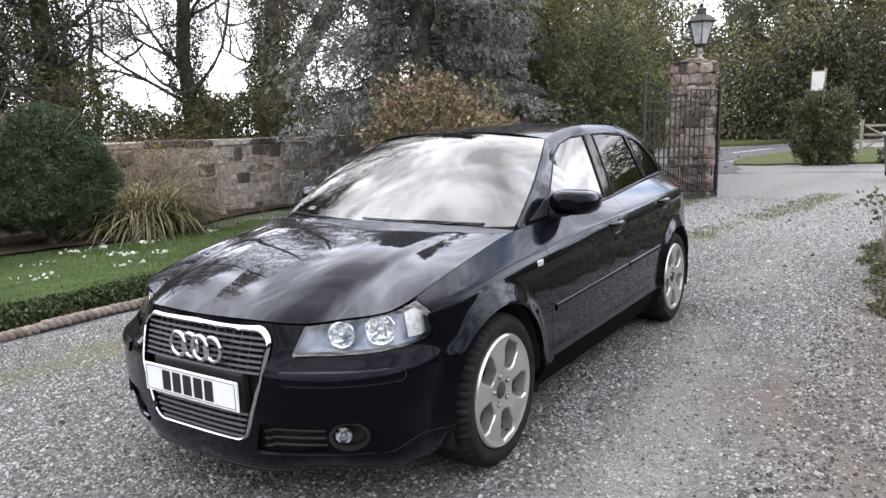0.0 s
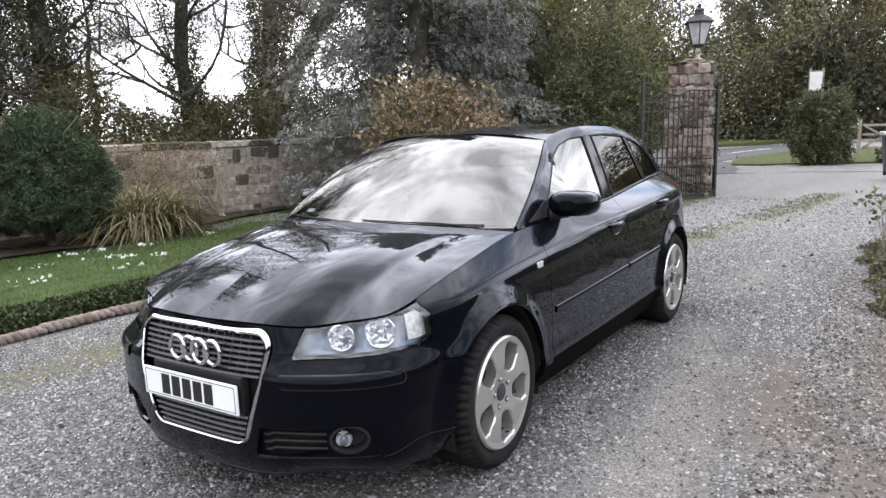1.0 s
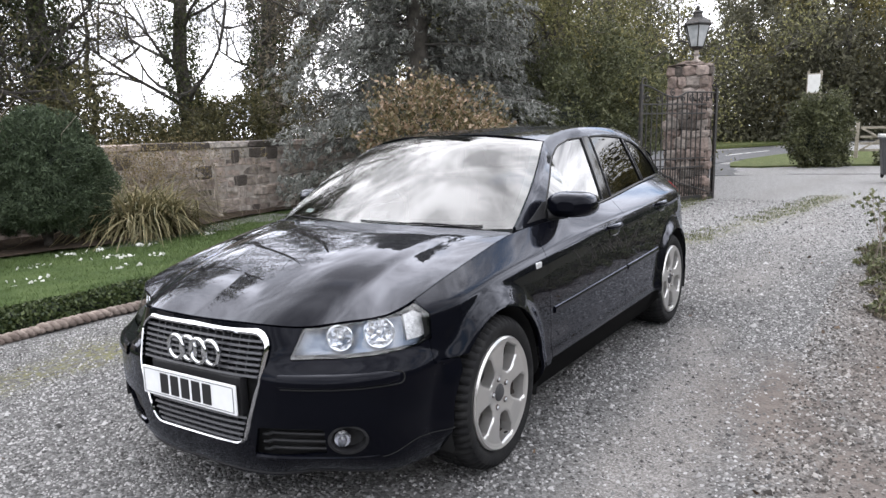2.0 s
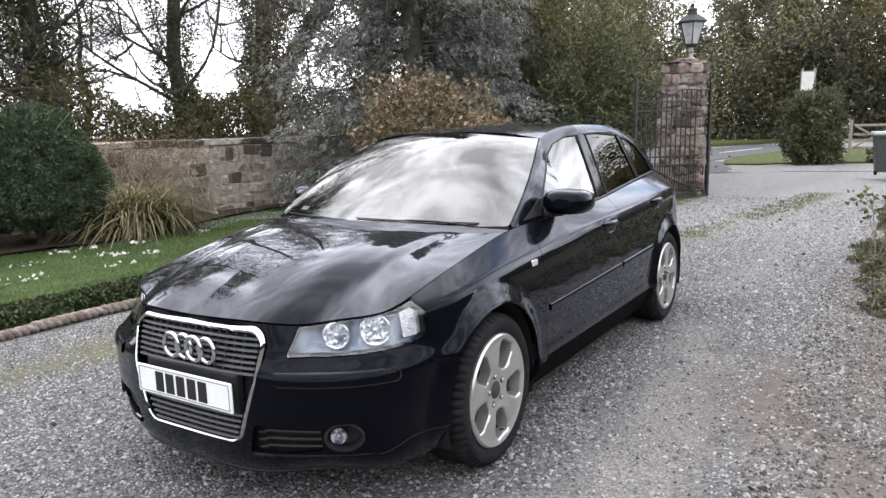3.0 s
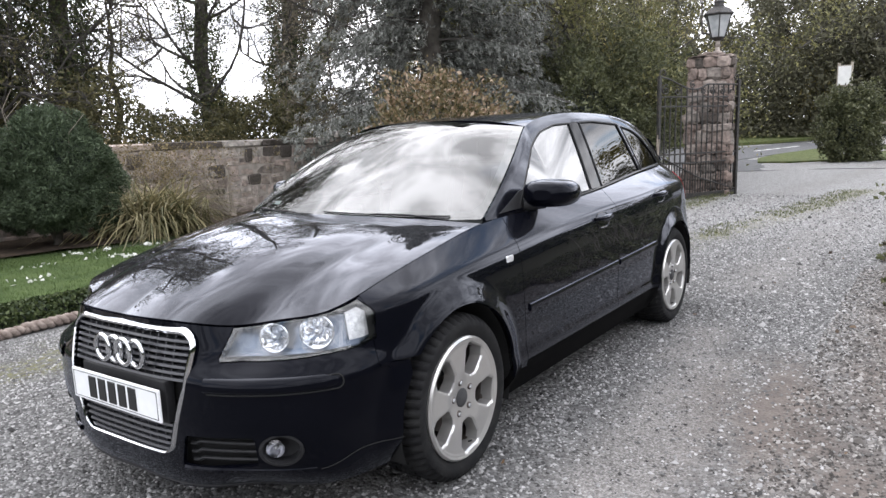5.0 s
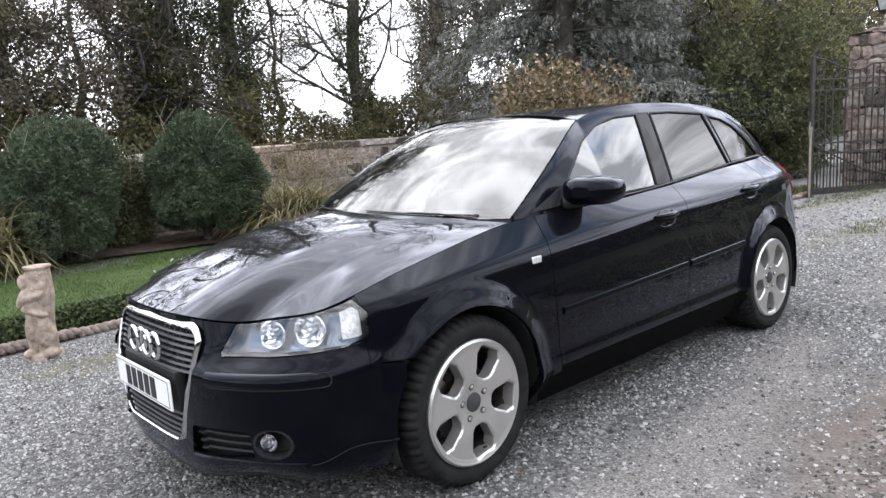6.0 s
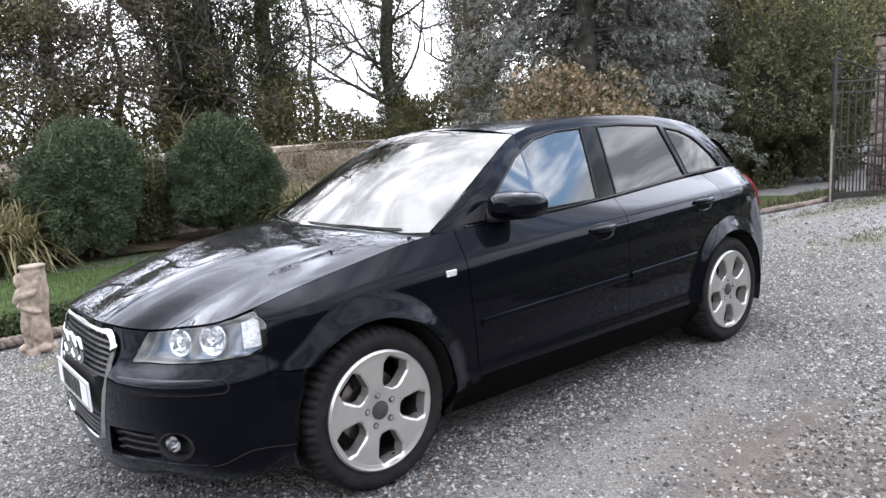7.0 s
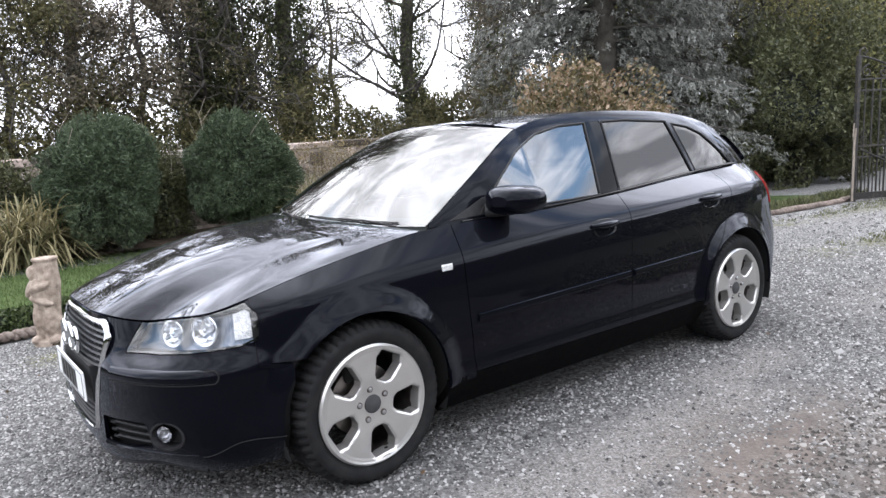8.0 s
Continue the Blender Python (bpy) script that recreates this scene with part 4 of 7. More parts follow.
def bonnet_face(q, v):
    q, v = np.asarray(q, float), np.asarray(v, float)
    aq, sg = np.abs(q), np.sign(q)
    sf = s_corner * aq
    fx, fy, fz = skin(sf, top_line(sf))
    se = s_corner + (s_hood_end - s_corner) * v
    ex, ey, ez = skin(se, top_line(se))
    e1 = np.array(skin(s_hood_end, top_line(s_hood_end)), float)
    e0 = np.array(skin(s_corner, top_line(s_corner)), float)
    rx, ry, rz = 0.175 + (e1[0] - 0.175) * aq**2, e1[1] * aq, 0.975 + (e1[2] - 0.975) * aq**2.2
    w = aq**2.5
    x = fx + (rx - fx) * v + w * (ex - (e0[0] + (e1[0] - e0[0]) * v))
    y = fy + (ry - fy) * v + w * (ey - (e0[1] + (e1[1] - e0[1]) * v))
    z = fz + (rz - fz) * v + w * (ez - (e0[2] + (e1[2] - e0[2]) * v))
    z = z + (1 - w) * 0.058 * 4 * v * (1 - v) * (1.25 - 0.4 * v) + 0.003 * (1 - w) * step(0, 0.12, v)
    line = 0.56 + 0.17 * v
    z = z + 0.006 * (1 - step(line - 0.05, line + 0.07, aq)) * step(0.03, 0.4, v) * (1 - step(0.7, 1.0, v))
    return x, sg * y, z + 0.001


part("bonnet", sheet(bonnet_face, np.linspace(-0.994, 0.994, 121), 0.004, 1.0, 80, [], None, 0.014, flip=True), M_PAINT, car, "gloss black bonnet")

# glasshouse
belt = spline((0.376, 0.9, 1.5, 2.3, 2.8, 3.1), (0.948, 0.959, 0.98, 1.028, 1.048, 1.039))
belt_y = spline((0.376, 0.9, 1.5, 2.3, 2.8, 3.1), (0.752, 0.778, 0.770, 0.725, 0.688, 0.625))
rail_z = spline((0.40, 0.62, 0.84, 1.06, 1.3, 1.6, 1.95, 2.27, 2.5, 2.66, 2.82, 2.95, 3.08), (0.966, 1.106, 1.234, 1.340, 1.392, 1.412, 1.41, 1.393, 1.362, 1.326, 1.266, 1.192, 1.10))


def house(x, z):
    zb, yb = belt(x), belt_y(x)
    lean = np.interp(x, (0.4, 1.06, 1.6, 2.3, 2.8, 3.1), (0.22, 0.46, 0.40, 0.37, 0.33, 0.3))
    h = z - zb
    near = np.clip(1 - (rail_z(x) - z) / np.interp(x, (2.2, 2.75), (0.06, 0.16)), 0, 1.2)
    return x, yb - lean * h - 0.12 * h**2 - np.interp(x, (1.0, 1.6, 2.2, 2.75), (0.004, 0.008, 0.014, 0.04)) * near**2, z


FG = [(0.665, 0.976), (1.47, 0.987), (1.55, 1.353), (1.36, 1.346), (1.18, 1.313), (1.0, 1.232), (0.84, 1.119)]
RG = [(1.632, 0.994), (1.69, 1.356), (1.9, 1.358), (2.255, 1.338), (2.34, 1.036)]
QG = [(2.305, 1.323), (2.375, 1.042), (2.80, 1.056), (2.70, 1.151), (2.56, 1.254), (2.45, 1.298)]
front_glass = polygon(FG, 0.006)
rear_glass = polygon(RG, 0.006)
quarter_glass = polygon(QG, 0.006)
b_post = polygon([(1.482, 0.986), (1.622, 0.994), (1.680, 1.36), (1.56, 1.356)], 0.002)


def screen(q, v):
    """Between the two front pillars, bowed forwards."""
    aq, q = np.abs(q), np.asarray(q, float)
    xe = 0.402 + (1.068 - 0.402) * v
    ze = rail_z(xe)
    ye = house(xe, ze)[1] - 0.001
    deep, rise = 0.185 - 0.07 * v, 0.006 + 0.044 * v + 0.03 * 4 * v * (1 - v)
    return xe - deep * (1 - aq**2.2), ye * q, ze + rise * (1 - aq**2)


def roof(q, x):
    """x from the screen's top edge backwards."""
    aq = np.abs(q)
    xe = 1.068 + (x - 0.953) * (2.80 - 1.068) / (2.80 - 0.953)
    zr = rail_z(xe)
    yr = house(xe, zr)[1]
    v = (x - 0.953) / (2.80 - 0.953)
    zc = rail_z(1.068) + 0.05 + 0.04 * np.sin(np.clip(v, 0, 1) * math.pi * 0.95) - 0.06 * step(0.45, 1.0, v)
    return x + (xe - x) * aq**2.2, yr * q, zc + (zr - zc) * aq**3.2


part("roof", sheet(roof, np.linspace(-1, 1, 61), 0.955, 2.80, 70, [], None, 0.02, flip=True), M_PAINT, car, "gloss black roof")
pane = part("windscreen", sheet(screen, np.linspace(-0.992, 0.992, 61), -0.03, 0.996, 36, [], None, 0.004, flip=True), M_SCREEN, car, "curved clear windscreen with a dark edge band")
part("screen_band", sheet(lambda q, v: tuple(np.array(screen(q, v)) + np.array([0 * q + 0.003, 0 * q, 0 * q - 0.003])), np.linspace(-0.99, 0.99, 51), 0.0, 0.985, 40, [polygon([(-0.93, 0.06), (0.93, 0.06), (0.90, 0.93), (-0.90, 0.93)], 0.02)], None, 0, flip=True), M_GLOSSBLACK, pane)
pane.visible_shadow = False


def tail_pane(q, v):
    aq = np.abs(q)
    x0, y0, z0 = roof(q, np.full(np.shape(q), 2.80))
    s1 = S_END - (S_END - float(s_of(3.12))) * aq
    x1, y1, z1 = skin(s1, top_line(s1))
    xe = 2.80 + 0.29 * v
    ze = rail_z(xe)
    ye = house(xe, ze)[1]
    w = aq**6
    y1 = y1 * np.sign(q)
    x, y, z = x0 + (x1 - x0) * v, y0 + (y1 - y0) * v, z0 + (z1 - z0) * v + 0.012 * 4 * v * (1 - v) * (1 - aq**2)
    return x + (xe - x) * w, y + (ye * np.sign(q) - y) * w, z + (ze - z) * w


gate_ob = part("tailgate", sheet(tail_pane, np.linspace(-1, 1, 41), 0.0, 1.0, 20, [polygon([(-0.8, 0.2), (0.8, 0.2), (0.8, 0.85), (-0.8, 0.85)], 0.05)], None, 0.02, flip=True), M_PAINT, car)
part("rear_window", sheet(tail_pane, np.linspace(-0.9, 0.9, 31), 0.1, 0.95, 14, [], None, 0.0, flip=True), M_TINT, gate_ob)
part("rear_bumper",
     sheet(lambda s, z: skin(np.where(s > S_END, -(2 * S_END - s), s), z), np.linspace(float(s_of(3.12)) + 0.004, 2 * S_END - float(s_of(3.12)) - 0.004, 80), 0.2, 0.66, 30, [], None, 0.014), M_PAINT, car)
part("tail_panel", sheet(lambda s, z: skin(np.where(s > S_END, -(2 * S_END - s), s), z), np.linspace(float(s_of(3.12)) + 0.004, 2 * S_END - float(s_of(3.12)) - 0.004, 80), 0.668, lambda s: top_line(np.where(s > S_END, 2 * S_END - s, s)), 24, [], None, 0.014), M_PAINT, car)
for mirror, sign in ((False, 1), (True, -1)):
    part("rear_lamp", sheet(lambda s, z: tuple(np.array(skin(s, z)) + np.array([0 * s + 0.004, 0 * s + 0.004, 0 * s])), np.linspace(float(s_of(3.02)), float(s_of(3.34)), 24), 0.74, 1.0, 20, [], polygon([(float(s_of(3.045)), 0.93), (float(s_of(3.10)), 0.79), (float(s_of(3.32)), 0.79), (float(s_of(3.32)), 0.965), (float(s_of(3.08)), 0.975)], 0.01), 0.012, mirror=mirror), M_RED, car, "red rear lamp wrapped round the corner")
    pillar = part("side_frame", sheet(house, np.linspace(0.395, 3.10, 190), lambda x: belt(x) - 0.002, rail_z, 60, [front_glass, rear_glass, quarter_glass, b_post], None, 0.014, mirror=mirror), M_PAINT, car, "black window frames and pillars")
    part("middle_post", sheet(lambda x, z: tuple(np.array(house(x, z)) - np.array([0 * x, 0 * x + 0.003, 0 * x])), np.linspace(1.46, 1.70, 24), 0.99, 1.39, 40, [], b_post, 0.004, mirror=mirror), M_GLOSSBLACK, pillar)
    recess = lambda x, z: tuple(np.array(house(x, z)) - np.array([0 * x, 0 * x + 0.006, 0 * x]))
    for shape, mat, x0, x1, holder, lab in ((front_glass, M_GLASS, 0.66, 1.58, "f", "front door window"), (rear_glass, M_TINT, 1.6, 2.36, "r", "dark tinted rear door window"), (quarter_glass, M_TINT, 2.27, 2.83, "q", "dark tinted quarter window")):
        w = part("side_window", sheet(recess, np.linspace(x0, x1, 60), 0.97, 1.40, 50, [], lambda x, z, sh=shape: sh(x, z) - 0.006, 0.003, mirror=mirror), mat, car, lab)
        w.visible_shadow = False
        pts = []
    for shape_pts in (FG, RG, QG):
        loop = []
        for a, b in zip(shape_pts, shape_pts[1:] + shape_pts[:1]):
            for k in range(12):
                x, z = a[0] + (b[0] - a[0]) * k / 12, a[1] + (b[1] - a[1]) * k / 12
                p = house(x, z)
                loop.append((float(p[0]), sign * (float(p[1]) - 0.001), float(p[2])))
        part("window_seal", tube(loop, 0.0055, 6, closed=True), M_PLASTIC, pillar)
    # belt trim under the side windows
    trim = [(float(x), sign * (float(belt_y(x)) + 0.004), float(belt(x)) + 0.004) for x in np.linspace(0.56, 2.84, 60)]
    part("belt_trim", tube(trim, 0.0045, 6), M_GLOSSBLACK, pillar)
    # outside mirror
    shell = [(-0.09, 0.35), (-0.075, 0.72), (-0.05, 0.92), (0.0, 1.0), (0.05, 0.97), (0.072, 0.92)]
    v, f = [], []
    nseg = 28
    for dx, k in shell:
        for i in range(nseg):
            t = 2 * math.pi * i / nseg
            c, s_ = math.cos(t), math.sin(t)
            yy = 0.113 * k * math.copysign(abs(c) ** 0.62, c)
            zz = 0.066 * k * math.copysign(abs(s_) ** 0.7, s_) * (1.0 if s_ > 0 else 0.95)
            v.append((0.775 + dx + 0.03 * (yy > 0) * 0 + 0.25 * yy, sign * (0.872 + yy), 1.03 + zz + 0.05 * yy * (-1 if s_ > 0 else 0.4)))
    for r in range(len(shell) - 1):
        f += [(r * nseg + i, r * nseg + (i + 1) % nseg, (r + 1) * nseg + (i + 1) % nseg, (r + 1) * nseg + i) for i in range(nseg)]
    f.append(tuple(range(nseg)))
    mirror_ob = part("door_mirror", (v, f), M_PAINT, car, "black door mirror")
    last = v[-nseg:]
    mid = np.mean(np.array(last), 0)
    glass_v = [tuple(mid + (np.array(p) - mid) * 0.93 - np.array((0.006, 0, 0))) for p in last]
    part("mirror_glass", (glass_v, [tuple(range(nseg))]), M_REFLECT, mirror_ob)
    rim_v = [tuple(p) for p in last] + glass_v
    part("mirror_rim", (rim_v, [(i, (i + 1) % nseg, nseg + (i + 1) % nseg, nseg + i) for i in range(nseg)]), M_PLASTIC, mirror_ob)
    foot = [(0.70, sign * 0.765, 0.985), (0.73, sign * 0.80, 0.985), (0.76, sign * 0.85, 0.985)]
    part("mirror_foot", tube(foot, [0.03, 0.028, 0.022], 10), M_PLASTIC, mirror_ob)
    sail = [house(x, z) for x, z in ((0.50, 0.966), (0.70, 0.974), (0.775, 1.055), (0.70, 1.045))]
    sv = [(float(a), sign * (float(b) + 0.004), float(c)) for a, b, c in sail]
    part("mirror_base", (sv + [(a, b - sign * 0.015, c) for a, b, c in sv], [(0, 1, 2, 3), (7, 6, 5, 4), (0, 4, 5, 1), (1, 5, 6, 2), (2, 6, 7, 3), (3, 7, 4, 0)]), M_PLASTIC, mirror_ob, "black mirror base")

# scuttle, wipers, dashboard, seats
def scuttle(q, v):
    b = np.array(bonnet_face(q, np.full(np.shape(q), 1.0)))
    s_ = np.array(screen(q, np.full(np.shape(q), 0.03)))
    p = b + (s_ - b) * v
    return p[0], p[1], p[2] - 0.012 - 0.02 * np.sin(math.pi * v)


part("scuttle", sheet(scuttle, np.linspace(-0.98, 0.98, 41), -0.02, 1.02, 8, [], None, 0, flip=True), M_PLASTIC, car, "black plastic scuttle below the windscreen")
for y0, y1 in ((-0.60, 0.04), (0.10, 0.62)):
    pts = []
    for t in np.linspace(0, 1, 16):
        q = (y0 + (y1 - y0) * t) / 0.73
        p = [float(c) for c in screen(np.array(q), np.array(-0.006 + 0.02 * t))]
        pts.append((p[0] - 0.004, p[1], p[2] + 0.004))
    blade = part("wiper", tube(pts, 0.0034, 6), M_PLASTIC, car, "black wiper resting on the glass")
    p = [float(c) for c in screen(np.array(y0 / 0.73), np.array(-0.03))]
    part("wiper_arm", tube([(p[0], p[1], p[2]), (pts[4][0] - 0.004, pts[4][1], pts[4][2] + 0.003), (pts[8][0] - 0.002, pts[8][1], pts[8][2] + 0.003)], 0.004, 6), M_PLASTIC, blade)
part("dashboard", sheet(lambda q, v: (0.30 + 0.17 * np.abs(q) ** 2 + 0.42 * v, 0.68 * q, 0.945 + 0.0 * q - 0.03 * v - 0.10 * step(0.7, 1.0, v)), np.linspace(-1, 1, 21), 0.0, 1.0, 12, [], None, 0.25, flip=True), M_TRIMGREY, car, "dark grey dashboard")
sticker = [tuple(float(c) for c in screen(np.array(q), np.array(v))) for q, v in ((0.80, 0.075), (0.70, 0.072), (0.70, 0.105), (0.80, 0.108))]
part("paper_slip", ([(x + 0.02, y, z - 0.012) for x, y, z in sticker], [(0, 1, 2, 3)]), M_PAPER, car, "white paper slip on the dashboard")
wheel_rim = [(0.82 + 0.07 * math.sin(t), 0.37 + 0.18 * math.cos(t), 0.93 + 0.16 * math.sin(t)) for t in np.linspace(0, 2 * math.pi, 32, endpoint=False)]
steer = part("steering_wheel", tube(wheel_rim, 0.014, 8, closed=True), M_TRIMGREY, car)
part("steering_hub", box(0.78, 0.83, 0.30, 0.44, 0.88, 0.96, 0.02), M_TRIMGREY, steer)
for y0 in (-0.37, 0.37):
    for x0, w in ((1.35, 0.25), (2.15, 0.27)):
        seat = part("seat", box(x0 - 0.50, x0 + 0.02, y0 - w, y0 + w, 0.45, 0.62, 0.05, 3), M_TRIMGREY, car)
        bk = box(-0.07, 0.07, -w, w, 0.0, 0.62, 0.05, 3)
        bmesh.ops.transform(bk, matrix=Matrix.Translation((x0, y0, 0.52)) @ Euler((0, radians(16), 0)).to_matrix().to_4x4(), verts=bk.verts)
        part("seat_back", bk, M_TRIMGREY, seat)
        hd = box(-0.05, 0.05, -0.13, 0.13, 0.0, 0.17, 0.04, 3)
        bmesh.ops.transform(hd, matrix=Matrix.Translation((x0 + 0.185, y0, 1.15)) @ Euler((0, radians(10), 0)).to_matrix().to_4x4(), verts=hd.verts)
        part("headrest", hd, M_TRIMGREY, seat)
part("cabin_floor", box(0.5, 3.1, -0.70, 0.70, 0.28, 0.34, 0.02), M_TRIMGREY, car)
for sgn in (1, -1):
    part("door_card", box(0.55, 2.9, sgn * 0.70 - 0.02, sgn * 0.70 + 0.02, 0.3, 0.955, 0.015), M_TRIMGREY, car)
part("headlining", sheet(lambda q, x: tuple(np.array(roof(q * 0.96, x)) - np.array([0 * q, 0 * q, 0 * q + 0.03])), np.linspace(-1, 1, 15), 1.0, 2.75, 10, [], None, 0), M_TRIMGREY, car)

# wheels
RIM_R = 0.234
hole_cut = []
for k in range(5):
    t = math.pi / 2 + 2 * math.pi * (k + 0.5) / 5
    pts = []
    for r, w in ((0.096, 0.018), (0.108, 0.032), (0.172, 0.052), (0.201, 0.041), (0.201, -0.041), (0.172, -0.052), (0.108, -0.032), (0.096, -0.018)):
        pts.append((r * math.cos(t) - w * math.sin(t), r * math.sin(t) + w * math.cos(t)))
    hole_cut.append(polygon(pts, 0.005))


def alloy():
    n, radii = 180, np.r_[np.linspace(0.004, 0.1, 9), np.linspace(0.106, 0.2, 26), np.linspace(0.204, RIM_R, 9)]
    rr, tt = np.repeat(radii[:, None], n, 1), np.repeat(np.linspace(0, 2 * math.pi, n, endpoint=False)[None], len(radii), 0)
    X, Z = (rr * np.cos(tt)).ravel(), (rr * np.sin(tt)).ravel()
    quad = np.array([(i * n + j, i * n + (j + 1) % n, (i + 1) * n + (j + 1) % n, (i + 1) * n + j) for i in range(len(radii) - 1) for j in range(n)])
    room = lambda a, b: np.min([c(a, b) for c in hole_cut], 0)
    quad = quad[(room(X, Z)[quad] > 0).any(1)]
    for _ in range(5):
        g, e = room(X, Z), 1e-4
        ga, gb = (room(X + e, Z) - room(X - e, Z)) / (2 * e), (room(X, Z + e) - room(X, Z - e)) / (2 * e)
        m = np.where(g < 0, -g / (ga**2 + gb**2 + 1e-9), 0)
        X, Z = X + m * ga, Z + m * gb
    used = np.unique(quad)
    idx = -np.ones(len(X), int)
    idx[used] = np.arange(len(used))
    R_ = np.hypot(X, Z)[used]
    dish = 0.004 + 0.016 * step(0.03, 0.13, R_) + 0.003 * step(0.206, 0.212, R_) + 0.004 * step(0.217, 0.225, R_) - 0.008 * step(0.226, RIM_R, R_)
    near = room(X, Z)[used]
    dish = dish - 0.006 * (1 - step(0.0, 0.007, near))
    verts = [(a, -d, b) for a, d, b in zip(X[used], dish, Z[used])]
    faces = [tuple(f) for f in idx[quad]]
    edges = {}
    for f in faces:
        for p0, p1 in zip(f, f[1:] + f[:1]):
            if (p1, p0) in edges:
                del edges[(p1, p0)]
            else:
                edges[(p0, p1)] = 1
    inner = {}
    for p0, p1 in edges:
        for p in (p0, p1):
            if p not in inner and math.hypot(verts[p][0], verts[p][2]) > 0.02:
                x, y, z = verts[p]
                inner[p] = len(verts)
                verts.append((x * 0.985, y + 0.05, z * 0.985))
    faces += [(p1, p0, inner[p0], inner[p1]) for p0, p1 in edges if p0 in inner and p1 in inner]
    return verts, faces


def tyre():
    """Sidewall, shoulder blocks and tread, round y; the outer side is at minus y."""
    verts, faces, n = [], [], 168
    prof = [(RIM_R - 0.006, -0.004), (0.242, -0.015), (0.254, -0.021), (0.272, -0.026), (0.29, -0.022), (0.300, -0.014), (0.3085, -0.004), (0.3145, 0.010), (0.317, 0.03), (0.317, 0.052),
            (0.310, 0.054), (0.310, 0.060), (0.317, 0.062), (0.3175, 0.095), (0.311, 0.097), (0.311, 0.103), (0.3175, 0.105), (0.317, 0.138), (0.310, 0.14), (0.310, 0.146), (0.317, 0.148), (0.315, 0.185), (0.30, 0.205), (0.26, 0.215), (0.22, 0.19)]
    for i in range(n):
        t = 2 * math.pi * i / n
        for j, (r, h) in enumerate(prof):
            cut = (i + (1 if j > 12 else 0)) % 3 == 0 and (5 <= j <= 9 or 12 <= j <= 13 or 16 <= j <= 17 or 20 <= j <= 21)
            rr = r - (0.011 if cut else 0.0)
            twist = t + 0.25 * (h - 0.03)
            verts.append((rr * math.cos(twist), h, rr * math.sin(twist)))
    m = len(prof)
    for i in range(n):
        for j in range(m - 1):
            a, b = i * m + j, ((i + 1) % n) * m + j
            faces.append((a, a + 1, b + 1, b))
    return verts, faces


ALLOY_ME = mesh_of("alloy", *alloy(), M_ALLOY)
ALLOY_ME.set_sharp_from_angle(angle=radians(32))
TYRE_ME = mesh_of("tyre", *tyre(), M_TYRE)
TYRE_ME.set_sharp_from_angle(angle=radians(38))


def wheel(m):
    w = part("wheel", mesh_of("barrel", *lathe([(0.222, -0.006), (0.214, 0.01), (0.205, 0.03), (0.20, 0.12), (0.218, 0.185)], 72), M_DISC), M_DISC, car, "silver five-spoke alloy wheel")
    w.matrix_basis = m
    part("tyre", TYRE_ME, M_TYRE, w, "black road tyre")
    part("rim", ALLOY_ME, M_ALLOY, w, "silver alloy rim with five openings")
    part("centre_cap", lathe([(0.0, -0.013), (0.029, -0.012), (0.036, -0.007), (0.037, 0.02)], 32), M_TRIMGREY, w)
    for k in range(5):
        t = math.pi / 2 + 2 * math.pi * k / 5
        # raised dark disc stands in for the shade in each bolt recess
        part("bolt_shade", moved(lathe([(0.0, -0.012), (0.0115, -0.012), (0.013, -0.008), (0.013, 0.01)], 18), Matrix.Translation((0.061 * math.cos(t), 0, 0.061 * math.sin(t)))), M_DISC, w)
        c = Matrix.Translation((0.061 * math.cos(t), 0, 0.061 * math.sin(t)))
        part("wheel_bolt", moved(lathe([(0.0, -0.016), (0.007, -0.016), (0.0085, -0.0135), (0.009, 0.01)], 6), c), M_SATIN, w)
    part("brake_disc", lathe([(0.0, 0.07), (0.14, 0.07), (0.14, 0.09), (0.0, 0.09)], 48), M_DISC, w)
    part("caliper", box(-0.06, 0.06, 0.05, 0.11, 0.09, 0.17, 0.015), M_GAP, w)
    vt = -math.pi / 2 + 0.06
    part("valve", tube([(0.196 * math.cos(vt), 0.0, 0.196 * math.sin(vt)), (0.188 * math.cos(vt), -0.016, 0.188 * math.sin(vt))], 0.004, 8), M_PLASTIC, w)
    return w


STEER, WHEEL_SCALE = 0.8, 1.03
for cx, track, st in ((FRONT_X, 0.868, STEER), (2.572, 0.855, 0.0)):
    wheel(Matrix.Translation((cx, -track, HUB_Z)) @ Euler((0, radians(3 if cx > 1 else -9), radians(st))).to_matrix().to_4x4() @ Matrix.Diagonal((WHEEL_SCALE, 1, WHEEL_SCALE, 1)))
    wheel(Matrix.Translation((cx, track, HUB_Z)) @ Euler((0, 0, radians(180 + st))).to_matrix().to_4x4() @ Matrix.Diagonal((WHEEL_SCALE, 1, WHEEL_SCALE, 1)))

# ---- the place ----
cross_fall = spline((-12, -6, -2.2, -0.85, 0.85, 3.2, 6, 9, 12, 20), (0.105, 0.1, 0.074, 0.045, 0.013, -0.115, -0.25, -0.37, -0.42, -0.44))


def ground_z(x, y):
    """The drive is nearly level under the car and falls towards the lawn and the gate."""
    return cross_fall(np.clip(y, -12, 20)) - 0.10 * step(3.0, 12.0, x)


edge_y = spline((-14, -4, -0.8, 0.6, 1.5, 4.5, 9.1, 11.5, 14), (3.9, 3.62, 3.6, 3.72, 3.66, 3.2, 2.38, 2.3, 2.28))
rng = np.random.default_rng(7)


